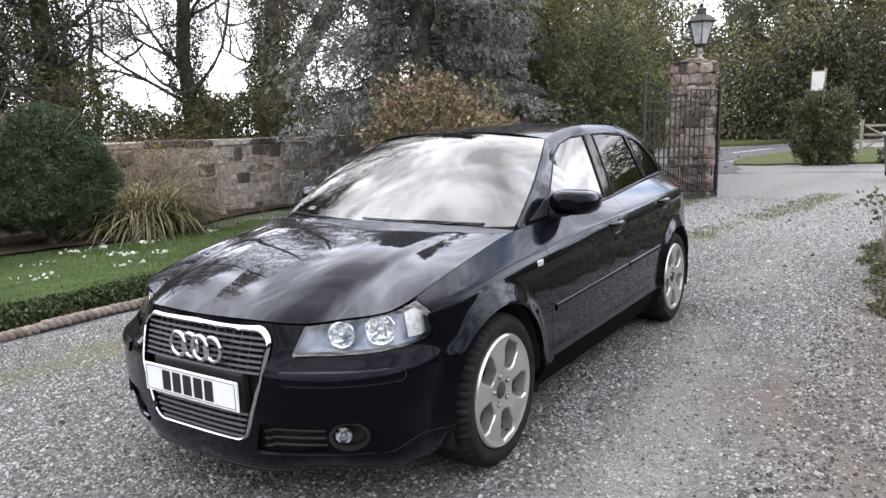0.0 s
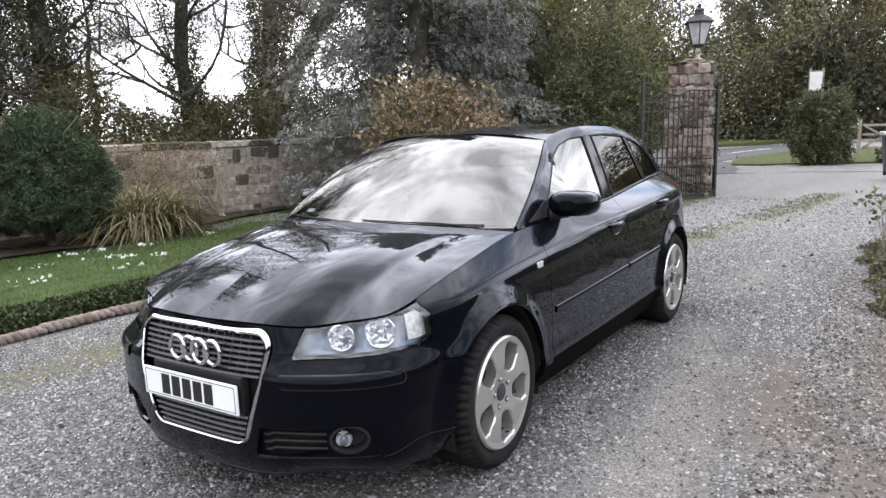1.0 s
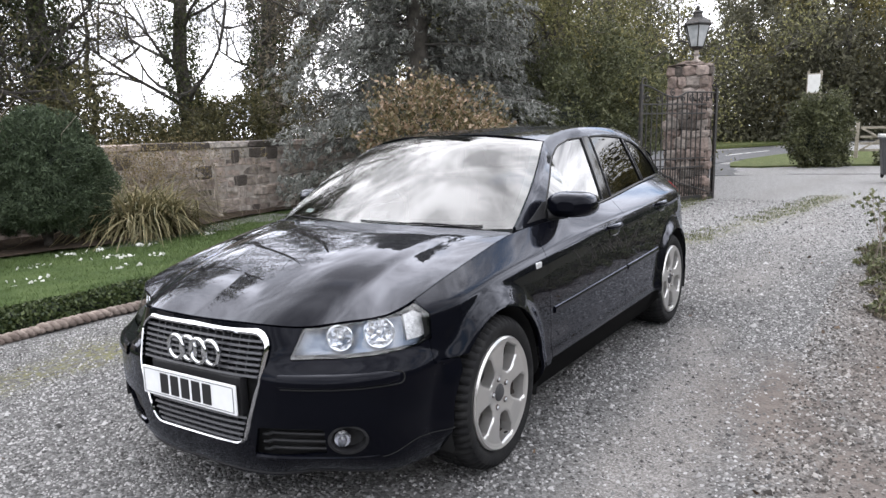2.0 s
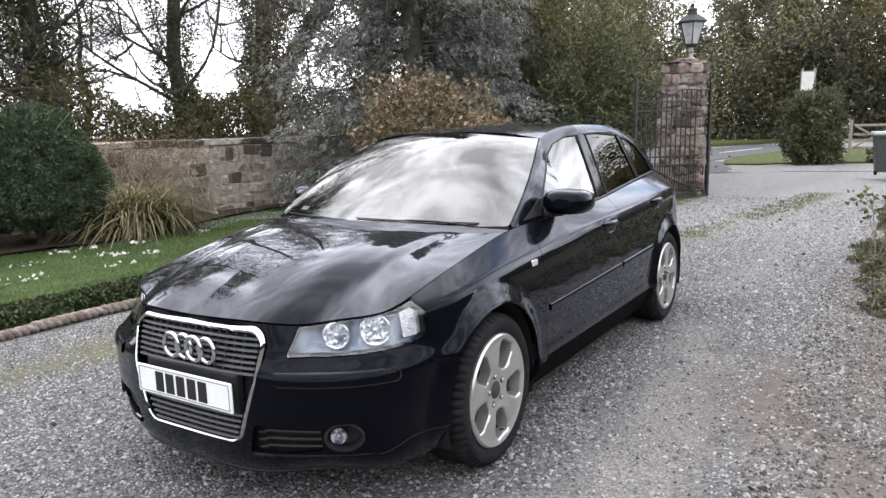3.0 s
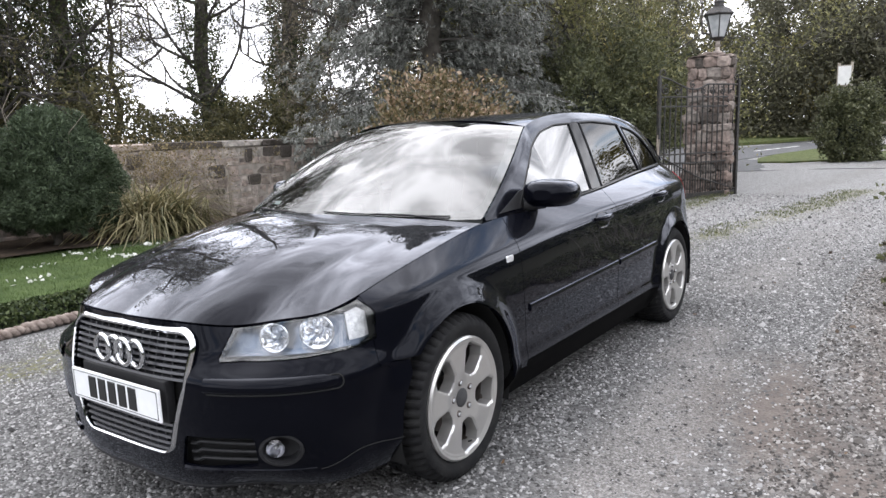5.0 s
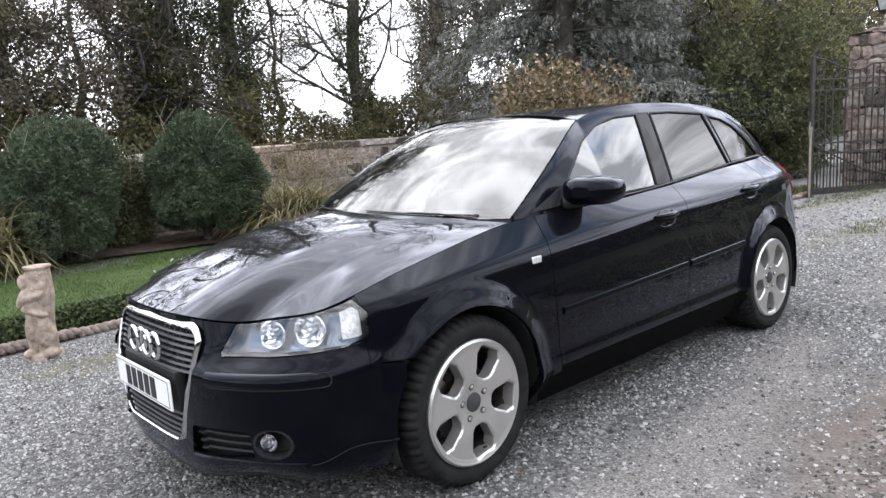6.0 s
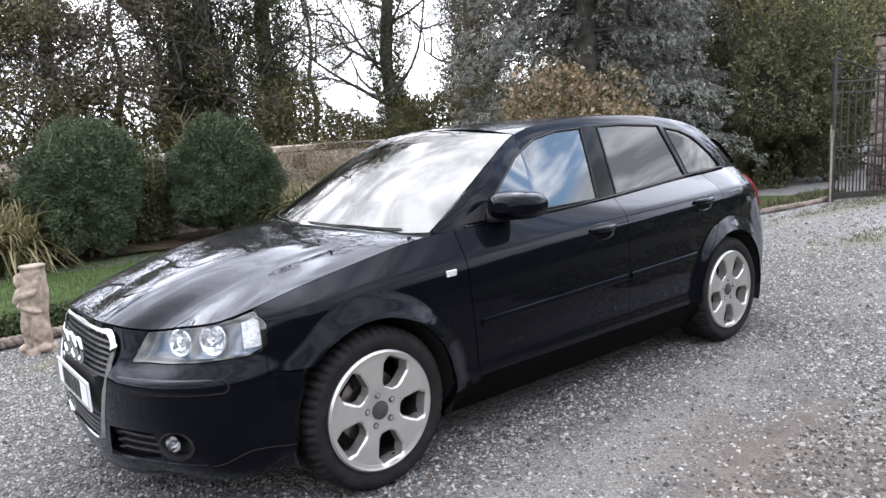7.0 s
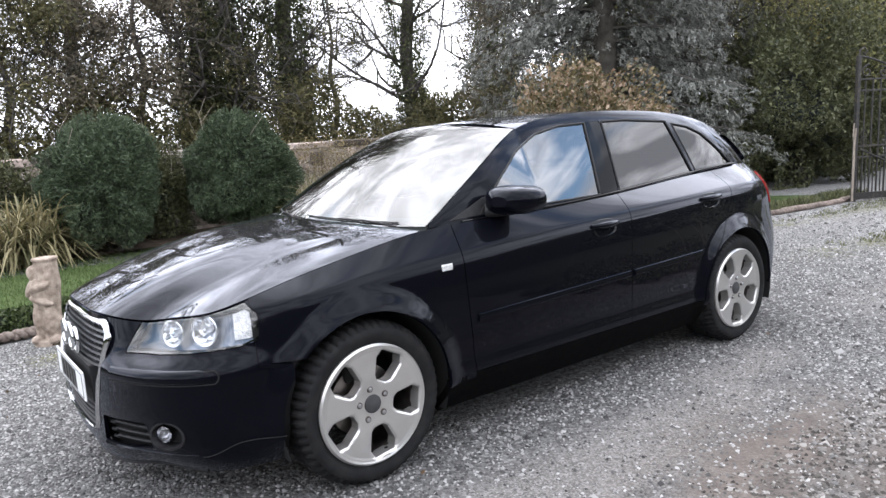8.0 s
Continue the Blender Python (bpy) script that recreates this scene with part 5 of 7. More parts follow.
def lattice(x, y, scale, seed=0):
    """Smooth random values over the plan, between 0 and 1."""
    g = np.random.default_rng(seed).random((64, 64))
    u, v = np.asarray(x) / scale + 1000, np.asarray(y) / scale + 1000
    i, j = np.floor(u).astype(int), np.floor(v).astype(int)
    fu, fv = u - i, v - j
    fu, fv = fu * fu * (3 - 2 * fu), fv * fv * (3 - 2 * fv)
    at = lambda a, b: g[a % 64, b % 64]
    return (at(i, j) * (1 - fu) + at(i + 1, j) * fu) * (1 - fv) + (at(i, j + 1) * (1 - fu) + at(i + 1, j + 1) * fu) * fv


def worn_at(x, y):
    """How far the gravel is trodden down, 0 to 1."""
    rough = 0.45 * lattice(x, y, 0.55, 1) + 0.35 * lattice(x, y, 0.22, 2) + 0.2 * lattice(x, y, 0.09, 3)
    track = 0.8 * np.exp(-(((y + 1.40) / 0.30) ** 2)) * step(-1.4, -0.2, x) * (1 - step(1.6, 2.5, x))
    # smooth patch beside the rear wheel, with fewer loose stones
    rear_patch = 0.95 * np.exp(-(((y + 1.12) / 0.20) ** 2 + ((x - 2.15) / 0.5) ** 2))
    near = 0.35 * np.exp(-(((y + 0.55) / 0.35) ** 2 + ((x + 0.75) / 0.8) ** 2))
    far = 0.4 * np.exp(-(((y + 1.15) / 0.5) ** 2)) * step(2.6, 4.5, x) * (1 - step(10, 13, x))
    lane = 0.3 * np.exp(-(((y - 1.2 + 0.12 * (x - 6)) / 0.6) ** 2)) * step(4.5, 7, x)
    soil = 1.6 * np.exp(-(((y + 1.78 - 0.10 * (x - 1.2)) / 0.24) ** 2 + ((x - 1.2) / 0.85) ** 2))
    margin = 0.6 * (1 - step(-2.05, -1.6, y)) * step(-2.5, -1.0, x) * (1 - step(5, 7, x))
    w = np.maximum.reduce([track, rear_patch, near, far, lane, margin])
    return np.clip(np.maximum(1.25 * w * (0.35 + 1.3 * rough), soil * (0.5 + 0.8 * rough)), 0, 1)


def moss_at(x, y):
    strip = np.exp(-(((y - (0.06 - 0.14 * (x - 6.5))) / 0.28) ** 2)) * step(4.8, 6.4, x) * (1 - step(13.6, 14.6, x))
    side = 0.9 * np.exp(-(((y - (edge_y(x) - 0.85)) / 0.3) ** 2)) * step(6.0, 7.5, x) * (1 - step(12.5, 13.5, x))
    left = 1.15 * np.exp(-(((y - 2.6) / 0.5) ** 2)) * step(-2.6, -0.6, x) * (1 - step(1.6, 2.6, x)) * step(0.2, 0.55, lattice(x, y, 0.5, 9))
    return np.clip(np.maximum.reduce([strip, side, left]) * (0.4 + lattice(x, y, 0.3, 5) + 0.5 * (lattice(x, y, 0.1, 19) - 0.5) + 0.4 * step(8, 11, x)), 0, 1)


def quick_mesh(name, verts, faces, mat, smooth=False):
    """A large mesh from arrays; faces: rows of 3 or 4 corners."""
    me = bpy.data.meshes.new(name)
    n, k = faces.shape
    me.vertices.add(len(verts))
    me.vertices.foreach_set("co", np.ascontiguousarray(verts, np.float32).ravel())
    me.loops.add(n * k)
    me.loops.foreach_set("vertex_index", np.ascontiguousarray(faces, np.int32).ravel())
    me.polygons.add(n)
    me.polygons.foreach_set("loop_start", np.arange(0, n * k, k, dtype=np.int32))
    me.update(calc_edges=True)
    if smooth:
        me.polygons.foreach_set("use_smooth", [True] * n)
    me.materials.append(mat)
    return me


def terrain(name, xs, ys, lift, mat, rough=0.0):
    X, Y = np.meshgrid(xs, ys, indexing="ij")
    Z = ground_z(X, Y) + lift + rough * (lattice(X, Y, 0.5, 11) - 0.5)
    nx, ny = X.shape
    idx = np.arange(nx * ny).reshape(nx, ny)
    f = np.stack([idx[:-1, :-1], idx[1:, :-1], idx[1:, 1:], idx[:-1, 1:]], -1).reshape(-1, 4)
    return quick_mesh(name, np.stack([X, Y, Z], -1).reshape(-1, 3), f, mat, True), X.ravel(), Y.ravel()


gx = np.r_[np.linspace(-160, -6, 12), np.arange(-5.6, 8.0, 0.08), np.arange(8, 24, 0.25), np.linspace(25, 220, 30)]
gy = np.r_[np.linspace(-160, -5.2, 10), np.arange(-5, 6.2, 0.08), np.linspace(6.6, 180, 24)]
ground_me, GX, GY = terrain("ground", gx, gy, 0.0, M_GROUND, 0.012)


def soil_at(x, y):
    """Bare brown earth beside the wheel track."""
    lobes = np.exp(-(((y + 1.76 - 0.10 * (x - 1.2)) / 0.3) ** 2 + ((x - 1.2) / 1.0) ** 2))
    lobes = np.maximum(lobes, 0.75 * (1 - step(-2.1, -1.7, y)) * step(-2.5, -1.0, x) * (1 - step(5, 7, x)))
    return np.clip(1.2 * lobes * (0.25 + 0.8 * lattice(x, y, 0.35, 14) + 0.5 * lattice(x, y, 0.12, 16)), 0, 0.85)


def verge_at(x, y):
    """Rough ground on the drive's far side; unseen stretch added for dark reflections."""
    line = -3.9 + 1.35 * step(0.9, 3.4, x) + 0.5 * (lattice(x, y, 0.8, 15) - 0.5)
    return (1 - step(-0.2, 0.2, y - line)) * (1 - step(20, 22, x))


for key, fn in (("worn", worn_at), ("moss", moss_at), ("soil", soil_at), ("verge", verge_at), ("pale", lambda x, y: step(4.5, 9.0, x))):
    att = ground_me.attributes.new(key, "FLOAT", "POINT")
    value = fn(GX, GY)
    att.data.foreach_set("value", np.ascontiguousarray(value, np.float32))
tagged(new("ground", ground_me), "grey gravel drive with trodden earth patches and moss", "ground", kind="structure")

# loose pebbles, thickest where the gravel is not trodden
def pebbles(n, x0, x1, y0, y1, size, seed, margin=False):
    r = np.random.default_rng(seed)
    x, y = r.uniform(x0, x1, n), r.uniform(y0, y1, n)
    ok = (r.random(n) > worn_at(x, y) * (0.4 if margin else 0.85) + 0.75 * moss_at(x, y) + 0.9 * verge_at(x, y)) & (r.random(n) < step(-4.4, -3.3, y) + 0.15) & (r.random(n) < step(-4.6, -2.6, x) + 0.1) & (y < edge_y(x) - 0.12)
    ok &= ~((x > -0.3) & (x < 2.9) & (np.abs(y) < 0.6) & (r.random(n) < 0.95))
    if not margin:
        ok &= r.random(n) < 0.12 + step(-2.1, -1.65, y + 0.15 * lattice(x, y, 0.2, 26)) + step(4, 5, x)
    x, y = x[ok], y[ok]
    m = len(x)
    s = size * np.exp(r.normal(0, 0.32, m))
    s *= np.where(r.random(m) < 0.03, 1.4, 1.0)
    base = np.array([(1, 0, 0), (-1, 0, 0), (0, 1, 0), (0, -1, 0), (0, 0, 1)], float)
    v = base[None] * r.uniform(0.6, 1.25, (m, 5, 1)) * np.array((1.0, 0.78, 0.75)) + r.uniform(-0.16, 0.16, (m, 5, 3))
    a = r.uniform(0, 2 * math.pi, m)
    c, sn = np.cos(a)[:, None], np.sin(a)[:, None]
    vx, vy = v[..., 0] * c - v[..., 1] * sn, v[..., 0] * sn + v[..., 1] * c
    tilt = r.uniform(-0.4, 0.4, (m, 1))
    vz = v[..., 2] + tilt * vx
    z = ground_z(x, y) + 0.012 * (lattice(x, y, 0.5, 11) - 0.5)
    P = np.stack([vx * s[:, None] + x[:, None], vy * s[:, None] + y[:, None], vz * s[:, None] + (z + 0.06 * s)[:, None]], -1)
    tri = np.array([(0, 2, 4), (2, 1, 4), (1, 3, 4), (3, 0, 4)])
    F = (tri[None] + 5 * np.arange(m)[:, None, None]).reshape(-1, 3)
    return P.reshape(-1, 3), F


pv, pf = zip(pebbles(195000, -4.0, 3.2, -3.6, 3.8, 0.0074, 21), pebbles(64000, 3.2, 8.0, -3.0, 4.0, 0.009, 22), pebbles(16000, 8.0, 13.0, -2.0, 2.6, 0.012, 23))
off = np.cumsum([0] + [len(v) for v in pv[:-1]])
tagged(new("loose_gravel", quick_mesh("loose_gravel", np.concatenate(pv), np.concatenate([f + o for f, o in zip(pf, off)]), M_PEBBLE)), "loose pale and grey gravel stones on the drive", "gravel", kind="stuff")

tagged(new("margin_gravel", quick_mesh("margin_gravel", *pebbles(40000, -1.6, 5.0, -3.3, -1.75, 0.0085, 24, True), M_PEBBLE_DIRTY)), "brown-grey gravel stones half sunk in earth", "gravel", kind="stuff")

# lawn, bed, edging
lx = np.arange(-14, 12.4, 0.2)
lv, lf = [], []
for x in lx:
    e = float(edge_y(x)) + 0.1
    for t in np.linspace(0, 1, 26):
        y = e + (10.62 - e) * t
        lv.append((x, y, float(ground_z(x, y)) + 0.03 + 0.03 * float(lattice(x, y, 1.4, 4))))
for i in range(len(lx) - 1):
    lf += [(26 * i + k, 26 * i + 26 + k, 26 * i + 27 + k, 26 * i + k + 1) for k in range(25)]
tagged(new("lawn", mesh_of("lawn", lv, lf, M_LAWN)), "mown green lawn between the wall and the drive", "lawn", kind="structure")


def blade_field(n, x0, x1, y0, y1, h, seed, mat, name, label, ok):
    r = np.random.default_rng(seed)
    x, y = r.uniform(x0, x1, n), r.uniform(y0, y1, n)
    k = ok(x, y)
    x, y = x[k], y[k]
    m = len(x)
    z = ground_z(x, y) + 0.03 + 0.015
    a, b = r.uniform(0, 6.283, m), r.uniform(0, 6.283, m)
    hh = h * r.uniform(0.6, 1.3, m)
    w = hh * 0.16
    p0 = np.stack([x - np.cos(a) * w, y - np.sin(a) * w, z], -1)
    p1 = np.stack([x + np.cos(a) * w, y + np.sin(a) * w, z], -1)
    p2 = np.stack([x + np.cos(b) * hh * 0.5, y + np.sin(b) * hh * 0.5, z + hh], -1)
    v = np.stack([p0, p1, p2], 1).reshape(-1, 3)
    return tagged(new(name, quick_mesh(name, v, np.arange(3 * m).reshape(-1, 3), mat)), label, "grass", kind="stuff")


blade_field(70000, -3, 10, 4.3, 10.4, 0.035, 31, M_BLADE, "lawn_grass", "short green blades of the mown lawn", lambda x, y: y > edge_y(x) + 0.45)
bed_front = spline((-8, -1, 2.2, 4.0, 6.4, 9.0, 12), (8.6, 8.7, 9.0, 8.55, 9.3, 10.25, 10.4))
bx = np.linspace(-8, 12, 90)
bv = [(x, y, float(ground_z(x, y)) + 0.085 + 0.05 * t + 0.03 * float(lattice(x, y, 0.3, 6))) for x in bx for t, y in zip(np.linspace(0, 1, 9), np.linspace(float(bed_front(x)), 10.63, 9))]
bf = [(9 * i + k, 9 * i + 9 + k, 9 * i + 10 + k, 9 * i + k + 1) for i in range(len(bx) - 1) for k in range(8)]
tagged(new("flower_bed", mesh_of("flower_bed", bv, bf, M_SOIL)), "dark soil bed at the foot of the wall", "flower bed", kind="structure")

# twisted clay edging, piece by piece
edging = tagged(new("edging"), "twisted rope-pattern clay edging along the lawn", "edging", kind="structure")


def rope_piece(length):
    """Two twisted strands lying along x."""
    pieces = []
    for ph in (0.0, math.pi):
        pts = [(x, 0.021 * math.cos(x * 2 * math.pi / 0.13 + ph), 0.045 + 0.021 * math.sin(x * 2 * math.pi / 0.13 + ph)) for x in np.linspace(0, length, 36)]
        pieces.append(tube(pts, 0.03, 7))
    return joined(*pieces)


PIECE = 0.6
ROPE_ME = mesh_of("edging_piece", *rope_piece(PIECE - 0.006), M_TERRACOTTA)
x = -5.0
while x < 12.1:
    dy = float(edge_y(x + PIECE) - edge_y(x))
    ob = new("edging_piece", ROPE_ME)
    ob.parent = edging
    z0, z1 = float(ground_z(x, edge_y(x))), float(ground_z(x + PIECE, edge_y(x + PIECE)))
    way = Vector((PIECE, dy, z1 - z0)).normalized()
    ob.matrix_world = Matrix.Translation((x, float(edge_y(x)), z0 - 0.004 + 0.008 * math.sin(7 * x))) @ Vector((1, 0, 0)).rotation_difference(way).to_matrix().to_4x4()
    x += PIECE * way.x


# ---- planting tools ----
def leaves(points, size, seed, droop=0.0, long=1.6, spread=None, mat=None, name="leaves", single=False):
    """A leaf at each point: two triangles folded on the midrib, turned at random; size: one number or one for each."""
    r = np.random.default_rng(seed)
    p = np.asarray(points, float)
    m = len(p)
    s = (size if hasattr(size, "__len__") else np.full(m, size)) * r.uniform(0.65, 1.35, m)
    d = r.normal(size=(m, 3))
    d[:, 2] -= droop
    if spread is not None:
        d = d * 0.7 + spread
    d /= np.linalg.norm(d, axis=1, keepdims=True) + 1e-9
    e = np.cross(d, r.normal(size=(m, 3)))
    e /= np.linalg.norm(e, axis=1, keepdims=True) + 1e-9
    n = np.cross(d, e)
    L, W = (s * long / 2)[:, None], (s / 2)[:, None]
    if single:
        v = np.stack([p - d * L + e * W * 0.8, p - d * L * 0.6 - e * W * 0.8, p + d * L], 1).reshape(-1, 3)
        return quick_mesh(name, v, np.arange(3 * m).reshape(-1, 3), mat)
    v = np.stack([p - d * L, p + e * W + n * W * 0.3, p + d * L, p - e * W + n * W * 0.3], 1).reshape(-1, 3)
    k = 4 * np.arange(m)[:, None]
    return quick_mesh(name, v, np.concatenate([k + (0, 1, 2), k + (0, 2, 3)], 1).reshape(-1, 3), mat)


def grow(start, way, length, radius, depth, r, tubes, tips, bend=0.25, forks=3, lift=0.05, shrink=0.62):
    """A limb with smaller ones; collects tubes and the points at which leaves sit."""
    p, d, pts = np.array(start, float), np.array(way, float), []
    n = 6 if depth > 1 else 4
    for i in range(n + 1):
        pts.append(p.copy())
        d = d + r.normal(size=3) * bend * 0.35
        d[2] += lift
        d /= np.linalg.norm(d)
        p = p + d * length / n
    tubes.append((pts, [max(radius * (1 - 0.72 * i / n), 0.006) for i in range(n + 1)], 7 if depth > 2 else 5 if depth > 1 else 3))
    if depth <= 1:
        tips += [pts[k] + r.normal(size=3) * 0.05 for k in range(n - 3, n + 1)]
    if depth <= 0:
        return
    for k in range(forks + (depth > 2)):
        i = 2 + int(r.integers(0, n - 1))
        q, side = pts[min(i, n)], r.normal(size=3)
        base = pts[min(i, n)] - pts[max(i - 1, 0)]
        base /= np.linalg.norm(base) + 1e-9
        side -= base * (side @ base)
        side /= np.linalg.norm(side) + 1e-9
        grow(q, base * 0.55 + side * 0.85, length * shrink * r.uniform(0.75, 1.15), max(radius * 0.52, 0.007), depth - 1, r, tubes, tips, bend, forks, lift, shrink)


def tree(name, x, y, height, radius, label, seed, leaf_mat, leaf_size=0.11, per_tip=5, limbs=9, low=2.2, ivy=0.0, lean=(0.0, 0.0), depth=3, reach=4.0, puff=0.28, twig_mat=None, fork=None, bunch=1.0, slim=0.24, crown=0):
    r = np.random.default_rng(seed)
    z0 = float(ground_z(x, y)) - 0.15
    top = thing(name, Matrix.Translation((x, y, z0)), label, "tree")
    n = 12
    stem = [(lean[0] * (i / n) * height + 0.12 * math.sin(i * 1.3 + seed), lean[1] * (i / n) * height + 0.12 * math.cos(i * 1.7 + seed), height * i / n) for i in range(n + 1)]
    part("trunk", tube(stem, [radius * (1.5 if i == 0 else 1.12 if i == 1 else 1 - 0.8 * i / n) for i in range(n + 1)], 10), M_BARK, top)
    tubes, tips = [], []
    for k in range(limbs):
        t = low / height + (0.96 - low / height) * ((k + r.uniform(0, 0.8)) / limbs) ** bunch
        i = min(int(t * n), n - 1)
        p = np.array(stem[i]) + (np.array(stem[i + 1]) - np.array(stem[i])) * (t * n - i)
        a = r.uniform(0, 2 * math.pi)
        grow(p, (math.cos(a), math.sin(a), r.uniform(0.1, 0.7)), reach * (1 - 0.55 * t) * r.uniform(0.7, 1.15), radius * slim * (1 - 0.6 * t), depth, r, tubes, tips)
    for k in range(crown):
        t = 0.42 + 0.52 * (k + r.random()) / crown
        i = int(t * n)
        a = 2.4 * k + r.uniform(-0.4, 0.4)
        grow(stem[i], (math.cos(a), math.sin(a), r.uniform(0.3, 0.9)), reach * 1.15 * (1.2 - 0.7 * t), radius * 0.2, 3, r, tubes, tips)
    if fork:
        a, b, c = fork
        arm = [(stem[0][0] + a * t**1.15, stem[0][1] + b * t**1.15, c + 8.0 * t) for t in np.linspace(0, 1, 9)]
        tubes.append(([np.array(p) for p in arm], [float(radius * (0.62 - 0.4 * t)) for t in np.linspace(0, 1, 9)], 9))
        for k in range(5):
            grow(arm[3 + k], (r.normal(), r.normal(), 0.6), reach * 0.6, radius * 0.16, depth - 1, r, tubes, tips)
    v, f = joined(*[tube(p, q, s) for p, q, s in tubes])
    tagged(part("branchwork", (v, f), twig_mat or M_TWIG, top), kind="stuff")
    tips = np.array(tips)
    if per_tip > 0:
        # leaves gather in clumps along the twigs, with gaps between
        clump = lattice(tips[:, 0] + 0.6 * tips[:, 2], tips[:, 1] - 0.8 * tips[:, 2], 0.9, seed + 5)
        tips = tips[clump > (0.5 if per_tip > 6 else 0.46)]
        per_tip = per_tip * 1.75
        pts = np.repeat(tips, int(round(per_tip)), 0) if per_tip >= 1 else tips[r.random(len(tips)) < per_tip]
        pts = pts + r.normal(size=pts.shape) * puff
        part("crown", leaves(pts, leaf_size, seed + 1, 0.3, mat=leaf_mat, name="crown", single=leaf_size > 0.06), leaf_mat, top)
    if ivy:
        m = int(ivy)
        t = r.beta(1.0, 2.2, m) * 0.8
        i = np.minimum((t * n).astype(int), n - 1)
        s_ = np.array(stem)
        p = s_[i] + (s_[i + 1] - s_[i]) * (t * n - i)[:, None]
        a = r.uniform(0, 2 * math.pi, m)
        rr = radius * (1.1 - 0.5 * t) + np.abs(r.normal(0, 1, m)) * (0.07 + 0.9 * t) + 1.6 * t * lattice(a * 2, t * 22, 1.0, seed) ** 2
        p = p + np.stack([rr * np.cos(a), rr * np.sin(a), 0 * a], -1)
        if fork:
            t2, a2 = r.random(m // 3) * 0.7, r.uniform(0, 2 * math.pi, m // 3)
            on = np.stack([np.interp(t2, np.linspace(0, 1, 9), [q[k] for q in arm]) for k in range(3)], -1)
            p = np.concatenate([p, on + (radius * 0.6 + np.abs(r.normal(0, 0.13, m // 3)))[:, None] * np.stack([np.cos(a2), np.sin(a2), 0 * a2], -1)])
        part("ivy", leaves(p, 0.11, seed + 2, 0.6, 1.1, mat=M_LEAF_IVY, name="ivy", single=True), M_LEAF_IVY, top, "ivy climbing the trunk")
    return top


def bush_points(n, cx, cy, cz, rx, ry, rz, seed, lumps=0.18, inner=0.75, flat_bottom=-0.8):
    """Points in an uneven shell."""
    r = np.random.default_rng(seed)
    d = r.normal(size=(n, 3))
    d /= np.linalg.norm(d, axis=1, keepdims=True)
    d = d[d[:, 2] > flat_bottom]
    k = 1 + lumps * (lattice(np.arctan2(d[:, 1], d[:, 0]) * 2.2, d[:, 2] * 2.5, 1.0, seed) - 0.5) * 2 + 0.5 * lumps * (lattice(np.arctan2(d[:, 1], d[:, 0]) * 6, d[:, 2] * 7, 1.0, seed + 3) - 0.5) * 2
    rad = (inner + (1.03 - inner) * r.random(len(d)) ** 0.5) * k
    return d * rad[:, None] * (rx, ry, rz) + (cx, cy, cz), d


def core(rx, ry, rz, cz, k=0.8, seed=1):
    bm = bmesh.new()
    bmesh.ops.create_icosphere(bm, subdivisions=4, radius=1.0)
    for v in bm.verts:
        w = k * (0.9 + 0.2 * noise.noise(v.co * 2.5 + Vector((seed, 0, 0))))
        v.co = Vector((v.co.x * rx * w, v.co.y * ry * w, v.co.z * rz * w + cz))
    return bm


def bush(name, x, y, rx, ry, rz, cz, label, n, size, mat, seed, lumps=0.18, long=1.6, category="bush", stems=0, inner=0.75, core_mat=None, outward=0.8):
    z0 = float(ground_z(x, y))
    top = thing(name, Matrix.Translation((x, y, z0)), label, category)
    pts, d = bush_points(n, 0, 0, cz, rx, ry, rz, seed, lumps, inner)
    pts[:, 2] = np.maximum(pts[:, 2], 0.03)
    part("foliage", leaves(pts, size, seed, 0.0, long, spread=d * outward, mat=mat, name="foliage", single=n > 40000), mat, top)
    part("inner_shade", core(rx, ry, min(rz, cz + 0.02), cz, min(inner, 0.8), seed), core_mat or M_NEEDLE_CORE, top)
    r = np.random.default_rng(seed)
    pieces = [tube([(r.normal(0, 0.06), r.normal(0, 0.06), -0.05), (r.normal(0, 0.1), r.normal(0, 0.1), cz * 0.5), (r.normal(0, 0.3 * rx), r.normal(0, 0.3 * ry), cz)], [0.05, 0.04, 0.02], 6) for _ in range(4)]
    part("stem_base", joined(*pieces), M_BARK, top)
    for k in range(stems):
        a = r.uniform(0, 6.28)
        q = np.array((math.cos(a) * rx * 0.7, math.sin(a) * ry * 0.7, cz + rz * r.uniform(0.2, 0.8)))
        part("stray_stem", tube([q * 0.7, q, q * 1.1 + np.array((0, 0, 0.15)), q * 1.18 + np.array((0.1 * r.normal(), 0.1 * r.normal(), 0.3))], 0.008, 4, taper=0.4), M_DRYTWIG, top)
    return top

# ---- stone wall ----
WALL_Y, WALL_TOP = 10.62, 1.27
wall = thing("wall_garden", Matrix.Translation((0, 0, 0)), "rubble stone garden wall with flat coping stones", "wall", kind="structure")
part("wall_core", box(-9.0, 17.5, WALL_Y - 0.012, WALL_Y + 0.33, -0.6, WALL_TOP - 0.15), M_MORTAR, wall)


def stone_mesh(seed, mat, knock=0.13, rough=0.07):
    """A hewn stone of unit size with knocked-off corners."""
    r = random.Random(seed)
    bm = bmesh.new()
    bmesh.ops.create_cube(bm, size=1.0)
    bmesh.ops.bevel(bm, geom=bm.edges[:], offset=knock, segments=1, affect="EDGES")
    for v in bm.verts:
        v.co += Vector((r.uniform(-rough, rough), r.uniform(-rough, rough), r.uniform(-rough, rough)))
    me = bpy.data.meshes.new("stone")
    bm.to_mesh(me)
    bm.free()
    me.materials.append(mat)
    return me


